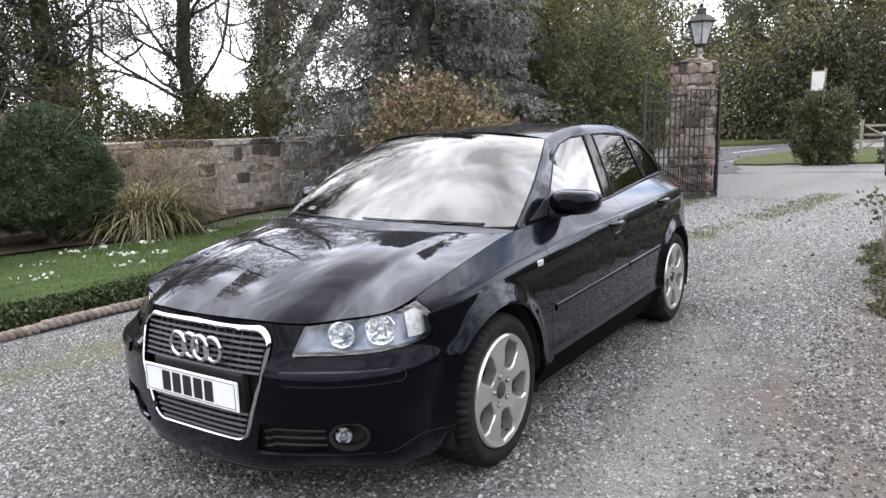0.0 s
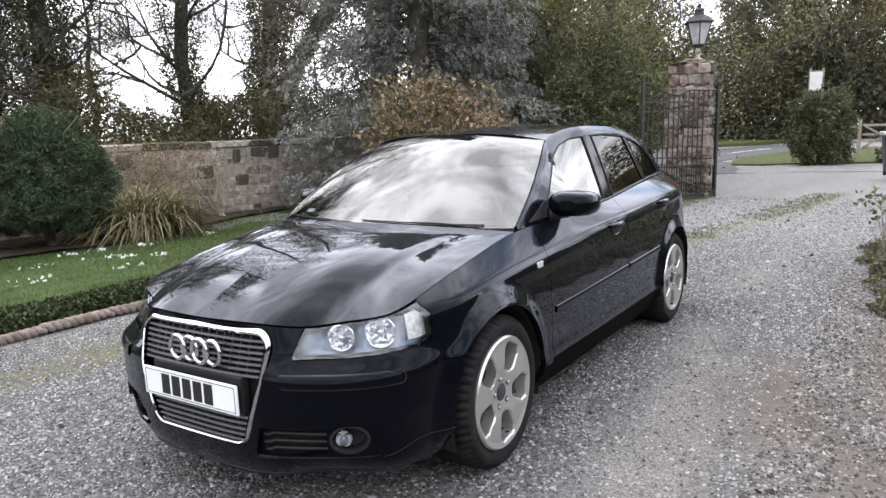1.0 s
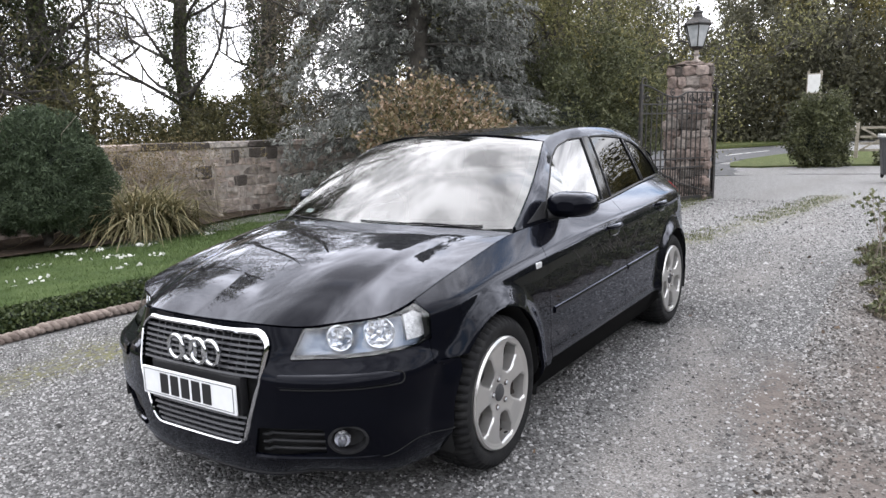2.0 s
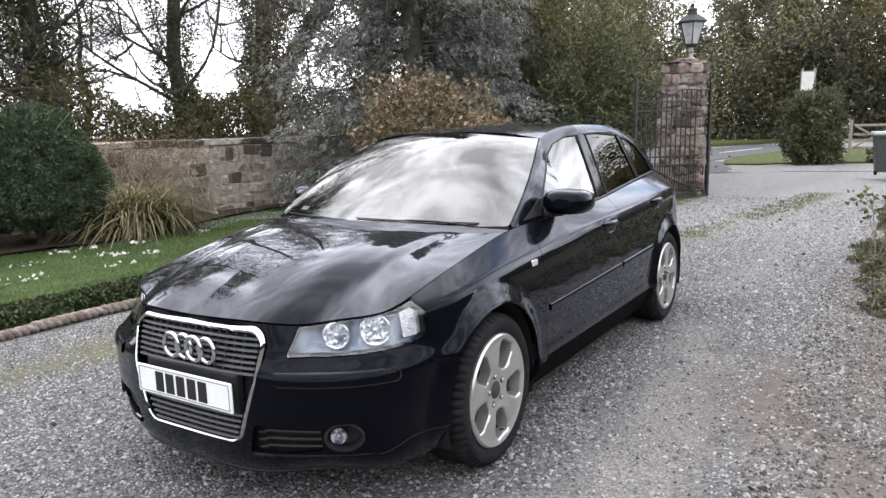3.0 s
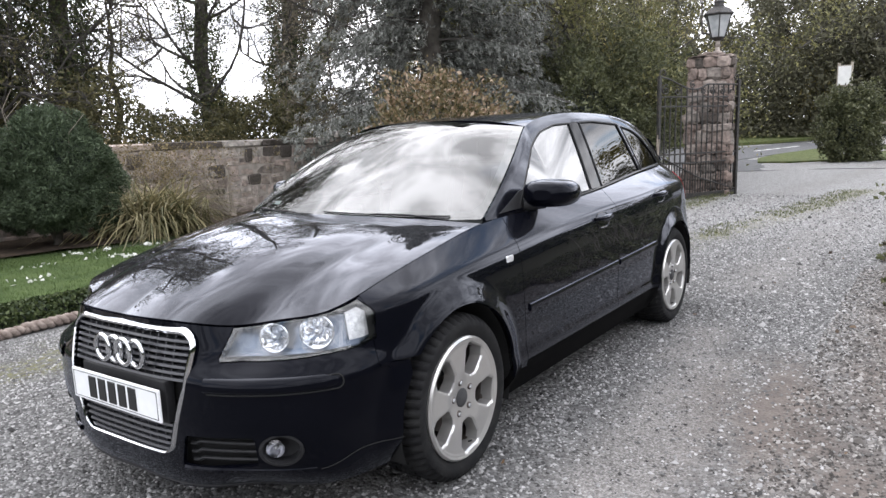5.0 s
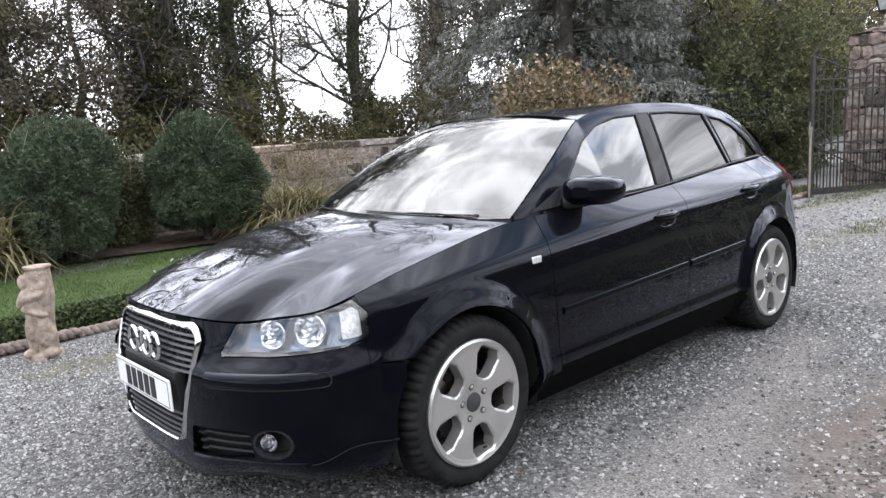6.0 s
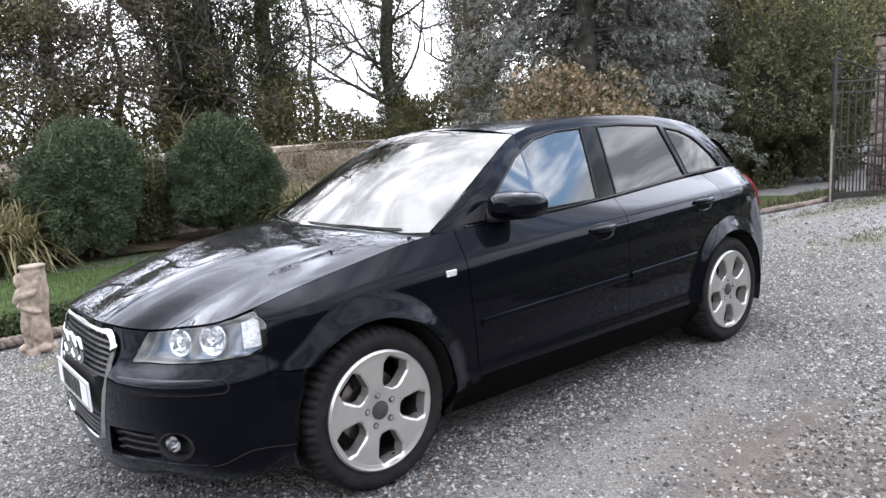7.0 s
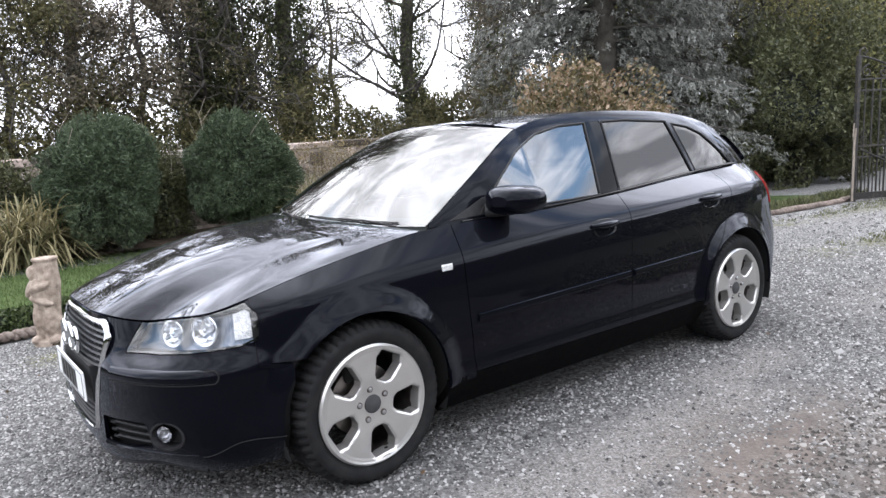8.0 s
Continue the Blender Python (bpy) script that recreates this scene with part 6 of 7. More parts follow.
STONES = [stone_mesh(k, M_STONE) for k in range(9)]
DARK_STONES = [stone_mesh(40 + k, M_DARKSTONE) for k in range(3)]
rs = random.Random(5)
PIER_STONES = [stone_mesh(70 + k, M_PIERSTONE, 0.2, 0.11) for k in range(8)]
z = -0.42
near_count, rest = 0, []
while z < WALL_TOP - 0.2:
    h = rs.uniform(0.13, 0.27)
    if z + h > WALL_TOP - 0.23:
        h = WALL_TOP - 0.155 - z
    x = -9.0 - rs.uniform(0, 0.3)
    while x < 17.4:
        w = rs.uniform(0.14, 0.5)
        split = h > 0.16 and rs.random() < 0.5
        part_at = rs.uniform(0.35, 0.65)
        for zz, hh in (((z, h * part_at), (z + h * part_at, h * (1 - part_at))) if split else ((z, h),)):
            me = rs.choice(STONES) if rs.random() > 0.045 else rs.choice(DARK_STONES)
            m = Matrix.Translation((x + w / 2, WALL_Y + 0.05 + rs.uniform(-0.015, 0.02), zz + hh / 2 + rs.uniform(-0.012, 0.012))) @ Euler((0, rs.uniform(-0.09, 0.09), rs.uniform(-0.04, 0.04))).to_matrix().to_4x4() @ Matrix.Diagonal((w - rs.uniform(-0.004, 0.02), 0.16, hh - rs.uniform(-0.004, 0.02), 1))
            if 4.3 < x < 12.2 and near_count < 292:
                near_count += 1
                ob = new("stone", me)
                ob.parent = wall
                ob.matrix_basis = m
            else:
                rest.append((me, m))
        x += w
    z += h
bm = bmesh.new()
for me, m in rest:
    k = len(bm.verts)
    bm.from_mesh(me)
    bm.verts.ensure_lookup_table()
    for v in bm.verts[k:]:
        v.co = m @ v.co
tagged(part("stonework", bm, M_STONE, wall), kind="stuff")
x, k = -9.0, 0
while x < 17.4:
    w = rs.uniform(0.7, 1.15)
    dark = (7.08 < x + w / 2 < 7.9) or (8.9 < x + w / 2 < 10.2) or rs.random() < 0.12
    ob = new("coping_stone", rs.choice(DARK_STONES if dark else STONES))
    ob.parent = wall
    ob.matrix_basis = Matrix.Translation((x + w / 2, WALL_Y + 0.15, WALL_TOP - 0.075 + rs.uniform(-0.008, 0.008))) @ Matrix.Diagonal((w - 0.012, 0.46, 0.15, 1))
    x += w
# putlog holes: solid dark blocks whose colour stands in for the sockets' shade
for hx, hz, w, h in ((8.5, 0.93, 0.2, 0.28), (9.62, 0.97, 0.34, 0.26), (5.72, 0.93, 0.3, 0.26), (7.62, 0.62, 0.4, 0.26)):
    ob = new("stone", DARK_STONES[0])
    ob.parent = wall
    ob.matrix_basis = Matrix.Translation((hx, WALL_Y + 0.02, hz)) @ Matrix.Diagonal((w, 0.14, h, 1))
part("wall_post", box(11.45, 11.75, WALL_Y + 0.0, WALL_Y + 0.34, WALL_TOP - 0.02, WALL_TOP + 0.16, 0.02), M_STONE, wall)

# ---- clipped yews, reeds, low hedge, golden shrub ----
def yew(x, y, rx, rz, seed, label):
    return bush("clipped_yew", x, y, rx, rx * 0.95, rz * 1.1, 1.13, label, 76000, 0.0235, M_YEW, seed, 0.2, 3.2, "topiary", stems=6, inner=0.82, outward=1.0)


yew(3.50, 9.3, 0.88, 0.94, 51, "dark green yew clipped to a ball before the wall")
yew(1.24, 9.3, 0.87, 0.96, 52, "dark green yew clipped to a ball with stray stems")
yew(-3.4, 9.4, 1.05, 1.0, 53, "dark green yew clipped to a ball on bare soil")


def reed(x, y, n, height, spread, seed, label):
    r = np.random.default_rng(seed)
    V, F, seg = [], [], 6
    a, lean, sag = r.uniform(0, 6.283, n), np.abs(r.normal(0.5, 0.25, n)) * spread, r.uniform(0.9, 2.3, n)
    h, bx_, by_ = height * r.uniform(0.55, 1.15, n), r.normal(0, 0.2, n) * spread, r.normal(0, 0.14, n) * spread
    for k in range(n):
        for i in range(seg + 1):
            t = i / seg
            out, up = lean[k] * t**1.25, max(0.0, h[k] * (2.0 * t - sag[k] * t * t))
            w = 0.015 * (1 - t) ** 0.5 + 0.002
            px, py = bx_[k] + math.cos(a[k]) * out, by_[k] + math.sin(a[k]) * out
            sx, sy = -math.sin(a[k]) * w, math.cos(a[k]) * w
            V += [(px + sx, py + sy, up), (px - sx, py - sy, up + 0.004)]
        b = k * 2 * (seg + 1)
        F += [(b + 2 * i, b + 2 * i + 1, b + 2 * i + 3, b + 2 * i + 2) for i in range(seg)]
    ob = new("tall_grass", quick_mesh("tall_grass", np.array(V), np.array(F), M_REED))
    ob.matrix_world = Matrix.Translation((x, y, float(ground_z(x, y)) + 0.06))
    return tagged(ob, label, "ornamental grass")


reed(5.1, 9.2, 1700, 0.88, 1.6, 61, "clump of tall arching grass turning straw-yellow")
reed(0.0, 9.2, 1000, 0.95, 1.3, 62, "clump of tall arching grass turning straw-yellow")
reed(-1.3, 9.6, 700, 0.9, 0.9, 63, "clump of tall arching grass turning straw-yellow")
# bare plant against the wall and rosy dead stems above the grass
r0 = np.random.default_rng(71)
climber = thing("wall_climber", Matrix.Translation((7.7, 10.2, -0.36)), "bare grey climber trained against the stone wall", "climber")
for k in range(9):
    way = np.array((r0.uniform(-0.9, 1.0), 0.03, r0.uniform(0.5, 1.2)))
    p = np.array((0, 0.0, 0.0))
    pts = [p]
    for i in range(8):
        way = way + np.array((r0.normal(0, 0.25), 0, r0.normal(0, 0.15)))
        p = p + way * 0.12
        p[1] = 0.12 + 0.03 * i / 8
        pts.append(p)
    part("stem", tube(pts, 0.05 if k < 3 else 0.022, 6, taper=0.4), M_DRYTWIG, climber)
dry = thing("dead_stems", Matrix.Translation((5.75, 9.95, -0.36)), "tall dry brown flower stems behind the grass", "plant")
pts = []
pieces = []
for k in range(150):
    x0, h = r0.normal(0, 0.85), r0.uniform(0.9, 1.6)
    s0 = [(x0, r0.normal(0, 0.15), 0), (x0 + r0.normal(0, 0.1), r0.normal(0, 0.15), h * 0.5), (x0 + r0.normal(0, 0.2), r0.normal(0, 0.2), h)]
    pieces.append(tube(s0, 0.005, 3, taper=0.5))
    pts += [np.array(s0[2]) + r0.normal(size=3) * (0.09, 0.09, 0.16) for _ in range(26)]
tagged(part("stalkwork", joined(*pieces), M_DRYTWIG, dry), kind="stuff")
part("seed_plume", leaves(np.array(pts), 0.022, 73, 0, 2.2, mat=M_GOLD, name="seed_heads"), M_GOLD, dry)

# twiggy shrubs; the one between the yews also stands in for wall shade
bush("wall_shrub", 2.36, 10.1, 0.55, 0.3, 0.82, 0.82, "dark twiggy shrub between the yews against the wall", 13000, 0.034, M_LEAF_DARK, 76, 0.5, 1.8, inner=0.5, stems=6)
bush("wall_shrub", 0.1, 10.15, 0.85, 0.3, 0.8, 0.78, "dark twiggy shrub against the stone wall", 14000, 0.034, M_LEAF_DARK, 77, 0.5, 1.8, inner=0.5, stems=4)
# box hedge behind the edging
hx = np.random.default_rng(81)
n = 30000
x = hx.uniform(-5, 4.6, n)
t = hx.uniform(0, math.pi, n)
rad = 0.8 + 0.25 * hx.random(n)
yy = edge_y(x) + 0.27 + 0.19 * np.cos(t) * rad
zz = ground_z(x, yy) + 0.02 + (0.19 + 0.07 * (lattice(x, yy, 0.35, 8) - 0.5)) * np.sin(t) * rad + 0.03
hedge = thing("box_hedge", Matrix.Identity(4), "low clipped box hedge behind the rope edging", "hedge")
part("foliage", leaves(np.stack([x, yy, zz], -1), 0.026, 82, 0, 1.5, mat=M_BOX, name="foliage"), M_BOX, hedge)
cx_ = np.linspace(-5, 4.6, 60)
v = [(a, float(edge_y(a)) + 0.27 + 0.14 * math.cos(b), float(ground_z(a, edge_y(a))) + 0.02 + 0.17 * math.sin(b)) for a in cx_ for b in np.linspace(0, math.pi, 9)]
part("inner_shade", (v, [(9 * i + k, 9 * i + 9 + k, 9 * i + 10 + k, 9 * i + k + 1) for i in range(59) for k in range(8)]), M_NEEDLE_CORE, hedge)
blade_field(16000, 4.4, 12.2, 2.3, 4.3, 0.12, 83, M_WEED, "edge_grass", "rough grass and weeds along the edging", lambda a, b: (b > edge_y(a) + 0.06) & (b < edge_y(a) + 0.5))
blade_field(26000, 6.0, 13.5, -1.3, 2.0, 0.032, 84, M_WEED, "drive_grass", "thin grass growing between the wheel tracks", lambda a, b: (moss_at(a, b) * (0.25 + lattice(a, b, 0.25, 17) + 0.5 * step(8, 11, a)) > 0.45) & (lattice(a, b, 0.07, 18) > 0.42))

bush("golden_shrub", 6.57, 3.92, 1.05, 1.05, 1.04, 1.04, "rounded shrub with mottled green and golden-brown leaves", 24000, 0.04, M_SHRUB, 91, 0.55, 1.7, inner=0.72)

# white blossoms scattered over the lawn
for k, (fx, fy) in enumerate(((3.13, 8.3), (3.57, 8.2), (3.09, 7.3), (2.77, 6.14), (4.24, 7.9), (3.51, 6.7), (5.73, 8.2), (2.3, 7.6), (1.6, 6.3), (3.3, 7.0))):
    r = np.random.default_rng(100 + k)
    z0 = float(ground_z(fx, fy)) + 0.045
    p = np.stack([r.normal(0, 0.10, 11), r.normal(0, 0.09, 11), r.uniform(0.0, 0.03, 11)], -1)
    ob = new("white_flowers", leaves(p, 0.06, 120 + k, -1.0, 1.0, mat=M_PETAL, name="white_flowers"))
    ob.matrix_world = Matrix.Translation((fx, fy, z0))
    tagged(ob, "small patch of white blossoms on the lawn", "flowers", "blossoms on the lawn", "stuff")

# ---- statue: a cast-stone figure clasping a column ----
bm = bmesh.new()
def blob(x, y, z, rx, ry, rz, tilt=0.0):
    m = Matrix.Translation((x, y, z)) @ Euler((0, tilt, 0)).to_matrix().to_4x4() @ Matrix.Diagonal((rx, ry, rz, 1))
    bmesh.ops.create_icosphere(bm, subdivisions=3, radius=1.0, matrix=m)
bmesh.ops.create_cone(bm, cap_ends=True, segments=28, radius1=0.175, radius2=0.16, depth=0.07, matrix=Matrix.Translation((0.02, 0, 0.035)))
for r0_, r1_, z0_, z1_ in ((0.10, 0.09, 0.05, 0.34), (0.09, 0.125, 0.34, 0.62), (0.125, 0.112, 0.62, 0.86), (0.128, 0.128, 0.85, 0.875)):
    bmesh.ops.create_cone(bm, cap_ends=True, segments=24, radius1=r0_, radius2=r1_, depth=z1_ - z0_, matrix=Matrix.Translation((0.06, 0, (z0_ + z1_) / 2)))
for row in ((-0.05, -0.06, 0.735, 0.062, 0.066, 0.075), (0.0, -0.06, 0.56, 0.095, 0.09, 0.14), (0.01, -0.05, 0.43, 0.10, 0.09, 0.10), (-0.04, -0.07, 0.30, 0.062, 0.07, 0.15, 0.1), (0.08, -0.06, 0.30, 0.07, 0.07, 0.16, -0.15),
            (-0.05, -0.06, 0.16, 0.048, 0.05, 0.13), (0.12, -0.05, 0.15, 0.055, 0.055, 0.14, 0.1), (-0.08, -0.08, 0.07, 0.06, 0.09, 0.045), (0.13, -0.09, 0.07, 0.07, 0.09, 0.045),
            (-0.09, -0.07, 0.59, 0.04, 0.045, 0.11, 0.5), (0.03, -0.13, 0.60, 0.12, 0.04, 0.04, -0.3), (0.11, -0.08, 0.66, 0.045, 0.045, 0.11, 0.3), (0.02, -0.1, 0.46, 0.13, 0.06, 0.035, 0.3), (0.07, -0.04, 0.22, 0.11, 0.1, 0.12)):
    blob(*row)
me = bpy.data.meshes.new("garden_statue")
bm.to_mesh(me)
bm.free()
me.materials.append(M_STATUE)
statue = tagged(new("garden_statue", me), "weathered cast-stone garden statue clasping a short column", "statue")
statue.matrix_world = pose(-0.59, 3.17, float(ground_z(0, 3.17)) - 0.005, 0, 0, -38) @ Matrix.Diagonal((0.74, 0.74, 0.80, 1))
rem = statue.modifiers.new("remesh", "REMESH")
rem.mode, rem.voxel_size, rem.use_smooth_shade = "VOXEL", 0.008, True
smo = statue.modifiers.new("smooth", "SMOOTH")
smo.factor, smo.iterations = 0.5, 1

# ---- gate, pillar and lantern ----
GL, GR_ = Vector((11.21, 2.18)), Vector((13.13, 1.23))
gate_len = (GR_ - GL).length
g_turn = math.degrees(math.atan2(GR_.y - GL.y, GR_.x - GL.x))
gate = thing("iron_gate", pose(GL.x, GL.y, -0.13, 0, 0, g_turn), "open black wrought-iron drive gate with scrolled top", "gate")


def bar(name, points, r=0.0145, sides=8, label=""):
    return part(name, tube(points, r, sides), M_IRON, gate, label)


top_z = lambda u: 2.34 - 0.22 * float(step(0.0, 0.42 * gate_len, u)) + 0.10 * float(step(0.45 * gate_len, 0.62 * gate_len, u))
part("gate_post", box(-0.03, 0.03, -0.03, 0.03, -0.02, 2.36, 0.006), M_IRON, gate)
part("gate_post", box(gate_len - 0.03, gate_len + 0.03, -0.03, 0.03, -0.02, 2.3, 0.006), M_IRON, gate)
for zz in (1.98, 1.80, 0.90, 0.72):
    part("rail", box(0.03, gate_len - 0.03, -0.018, 0.018, zz - 0.014, zz + 0.014, 0.003), M_IRON, gate)
part("rail", box(0.03, gate_len - 0.03, -0.02, 0.02, 0.02, 0.13, 0.006), M_IRON, gate)
bar("top_rail", [(u, 0, top_z(u)) for u in np.linspace(0.03, gate_len - 0.02, 30)], 0.016)
nb = 15
for k in range(1, nb):
    u = gate_len * k / nb
    bar("gate_bar", [(u, 0, 0.1), (u, 0, min(1.99, top_z(u)) if u < 0.5 else top_z(u))])
    if k < nb:
        u2 = u - gate_len / nb / 2
        bar("gate_bar", [(u2, 0, 0.1), (u2, 0, 0.74)], 0.009)
bar("gate_bar", [(gate_len - gate_len / nb / 2, 0, 0.1), (gate_len - gate_len / nb / 2, 0, 0.74)], 0.009)
bar("brace", [(0.05, -0.03, 0.86), (gate_len * 0.5, -0.03, 0.42), (gate_len - 0.05, -0.03, 0.15)], 0.014)


def scroll(u, z, size, turn=1):
    pts = [(u + turn * size * (1 - t) * math.cos(3.2 * math.pi * t + 1.2), 0, z + size * (1 - t) * math.sin(3.2 * math.pi * t + 1.2)) for t in np.linspace(0, 0.88, 34)]
    bar("scroll", pts, 0.013, 6)


scroll(0.16, 2.10, 0.105)
scroll(0.46, 2.08, 0.095, -1)
scroll(0.86, 2.20, 0.075)
for u in (1.16, 1.42, 1.68, 1.94):
    scroll(u, 2.09, 0.08, -1 if u > 1.5 else 1)
bar("finial", [(0, 0, 2.34), (0.02, 0, 2.45), (0.09, 0, 2.48), (0.14, 0, 2.43), (0.11, 0, 2.37), (0.07, 0, 2.4)], 0.014)
bar("finial", [(gate_len, 0, 2.28), (gate_len - 0.03, 0, 2.39), (gate_len - 0.09, 0, 2.41), (gate_len - 0.13, 0, 2.36), (gate_len - 0.1, 0, 2.3), (gate_len - 0.06, 0, 2.33)], 0.014)
for u, z in ((0.13, 0.98), (0.13, 1.1)):
    bar("latch_ring", [(u + 0.06 * math.cos(t), -0.02, z + 0.06 * math.sin(t)) for t in np.linspace(0, 6.28, 18)], 0.008, 6)
part("drop_bolt", tube([(-0.06, -0.05, 0.0), (-0.06, -0.05, 0.95), (-0.045, -0.05, 1.2)], 0.018, 8), M_DRYTWIG, gate, "pale drop bolt on the gate's free end")
part("drop_bolt_handle", tube([(-0.06, -0.05, 0.95), (-0.1, -0.06, 1.1), (-0.085, -0.06, 1.28)], 0.012, 6), M_DRYTWIG, gate)

PX, PY, PW = 13.22, 1.80, 0.86
PZ0, PZ1 = -0.15, 2.66
pier = thing("gate_pier", pose(PX, PY, PZ0, 0, 0, 12), "rough stone gate pier with a lantern on top", "gate pier")
part("pier_core", box(-PW / 2 + 0.11, PW / 2 - 0.11, -PW / 2 + 0.11, PW / 2 - 0.11, 0, PZ1 - PZ0 - 0.03), M_MORTAR, pier)
z = 0.0
while z < PZ1 - PZ0 - 0.02:
    h = min(rs.uniform(0.14, 0.26), PZ1 - PZ0 - z)
    shrink = 1.0 - 0.12 * z / (PZ1 - PZ0)
    for face in range(4):
        u = -PW / 2
        while u < PW / 2 - 0.05:
            w = min(rs.uniform(0.15, 0.32), PW / 2 - u)
            if PW / 2 - u - w < 0.1:
                w = PW / 2 - u
            ob = new("stone", rs.choice(PIER_STONES))
            ob.parent = pier
            ob.matrix_basis = Euler((0, 0, face * math.pi / 2)).to_matrix().to_4x4() @ Matrix.Translation(((u + w / 2) * shrink, -(PW / 2 - 0.05) * shrink + rs.uniform(-0.04, 0.035), z + h / 2 + rs.uniform(-0.02, 0.02))) @ Euler((rs.uniform(-0.08, 0.08), rs.uniform(-0.16, 0.16), rs.uniform(-0.09, 0.09))).to_matrix().to_4x4() @ Matrix.Diagonal((w + rs.uniform(-0.03, 0.03), 0.2, h + rs.uniform(-0.025, 0.03), 1))
            u += w
    z += h
part("pier_cap", core(PW / 2 * 0.9, PW / 2 * 0.9, 0.12, PZ1 - PZ0, 0.9, 3), M_PIERSTONE, pier)

lz = PZ1 + 0.03
lantern = thing("lantern", pose(PX - 0.02, PY - 0.12, lz, 0, 0, 20), "large black-framed six-sided pier lantern with pale glass", "lantern")
part("foot", lathe([(0.0, 0.0), (0.09, 0.0), (0.09, 0.07), (0.045, 0.09), (0.04, 0.16), (0.07, 0.18), (0.045, 0.21), (0.045, 0.30), (0.0, 0.30)], 20, "z"), M_STONE, lantern, "weathered stone lantern foot")
def hexring(r, zz, k=0.0):
    return [(r * math.cos(math.pi / 3 * i + k), r * math.sin(math.pi / 3 * i + k), zz) for i in range(6)]
low, high = hexring(0.14, 0.34), hexring(0.265, 0.78)
for i in range(6):
    j = (i + 1) % 6
    part("glass_pane", ([low[i], low[j], high[j], high[i]], [(0, 1, 2, 3)]), M_FROST, lantern, "pale glass pane")
    part("frame_bar", tube([low[i], high[i]], 0.012, 6), M_IRON, lantern)
part("frame_ring", tube(low, 0.016, 6, closed=True), M_IRON, lantern)
part("frame_ring", tube(high, 0.018, 6, closed=True), M_IRON, lantern)
part("lantern_base", lathe([(0.0, 0.27), (0.06, 0.28), (0.15, 0.335), (0.0, 0.345)], 18, "z"), M_IRON, lantern)
part("hood", lathe([(0.31, 0.775), (0.315, 0.80), (0.20, 0.90), (0.11, 0.945), (0.10, 1.02), (0.12, 1.03), (0.10, 1.06), (0.0, 1.10)], 6, "z"), M_IRON, lantern, "black lantern hood")
part("finial", lathe([(0.0, 1.08), (0.03, 1.09), (0.045, 1.13), (0.02, 1.17), (0.0, 1.18)], 14, "z"), M_IRON, lantern)

# ---- beyond the gate: apron, road, verge, sign, field gate, bin ----
def flat(name, pts, lift, mat, label, category):
    v = [(a, b, float(ground_z(a, b)) + lift) for a, b in pts]
    ob = new(name, mesh_of(name, v + [(a, b, c - 0.2) for a, b, c in v], [tuple(range(len(v)))] + [(i, i + len(v), (i + 1) % len(v) + len(v), (i + 1) % len(v)) for i in range(len(v))], mat, False))
    return tagged(ob, label, category, kind="structure")


flat("pavement_apron", [(21.0, -14), (20.9, -3), (20.8, 0.6), (21.0, 2.6), (23, 5.5), (36, 10), (36, -14)], 0.012, M_ASPHALT, "dark worn asphalt apron at the road's edge", "pavement")
flat("verge_near", [(25.0, 1.0), (25.0, 2.2), (26.3, 3.5), (29.5, 4.15), (33.0, 4.1), (37.5, 3.2), (38.5, 1.5), (37, -4), (27, -5), (25.2, -2)], 0.06, M_VERGE, "grassy island beside the road", "verge")
flat("road", [(26, 30), (28.0, 5.2), (33.5, 4.3), (38.2, 3.3), (52, -8), (75, -8), (58, 4.5), (50, 9.5), (46, 30)], 0.03, M_ASPHALT, "grey asphalt country road", "road")
part_line = [(30 + 1.2 * k, 8.6 - 0.3 * k) for k in range(12)]
road_line = thing("road_marking", Matrix.Identity(4), "faded white edge line on the road", "road marking", kind="structure")
for k in range(0, 12):
    a, b = part_line[k]
    part("dash", ([(a, b, float(ground_z(a, b)) + 0.036), (a + 1.0, b - 0.46, float(ground_z(a, b)) + 0.036 + 0.03), (a + 1.06, b - 0.32, float(ground_z(a, b)) + 0.04 + 0.03), (a + 0.06, b + 0.14, float(ground_z(a, b)) + 0.04)], [(0, 1, 2, 3)]), M_ROADPAINT, road_line)
flat("verge_far", [(46.5, 36), (50.6, 9.8), (58.5, 4.8), (75, -7.5), (120, -8), (120, 60), (60, 60)], 0.25, M_VERGE, "grassy bank beyond the road", "verge")

bush("roadside_laurel", 24.9, 0.42, 0.8, 0.85, 1.25, 0.98, "dark evergreen shrub at the roadside", 22000, 0.05, M_LEAF_DARK, 131, 0.5, 1.9, inner=0.62, stems=3)
bush("roadside_laurel", 26.0, -2.2, 1.3, 1.0, 0.35, 0.2, "low evergreen shrub at the roadside", 5000, 0.085, M_LEAF_DARK, 132, 0.3, 1.7, inner=0.65)
sign = thing("notice_board", pose(26.4, 0.84, -0.16, 0, 0, -4), "white notice board on wooden posts", "sign")
part("board", box(-0.02, 0.02, -0.2, 0.2, 2.62, 3.25, 0.006), M_SIGN, sign)
part("board_frame", box(-0.01, 0.035, -0.235, 0.235, 2.58, 3.29, 0.008), M_TIMBER, sign)
for y0 in (-0.2, 0.2):
    part("post", box(0.03, 0.11, y0 - 0.04, y0 + 0.04, 0, 3.38, 0.008), M_TIMBER, sign)
fgate = thing("field_gate", pose(29.5, -0.45, 0.02, 0, 0, -90), "weathered wooden field gate with crossed braces", "gate")
part("gate_post", box(-0.065, 0.065, -0.065, 0.065, 0, 1.4, 0.02), M_TIMBER, fgate)
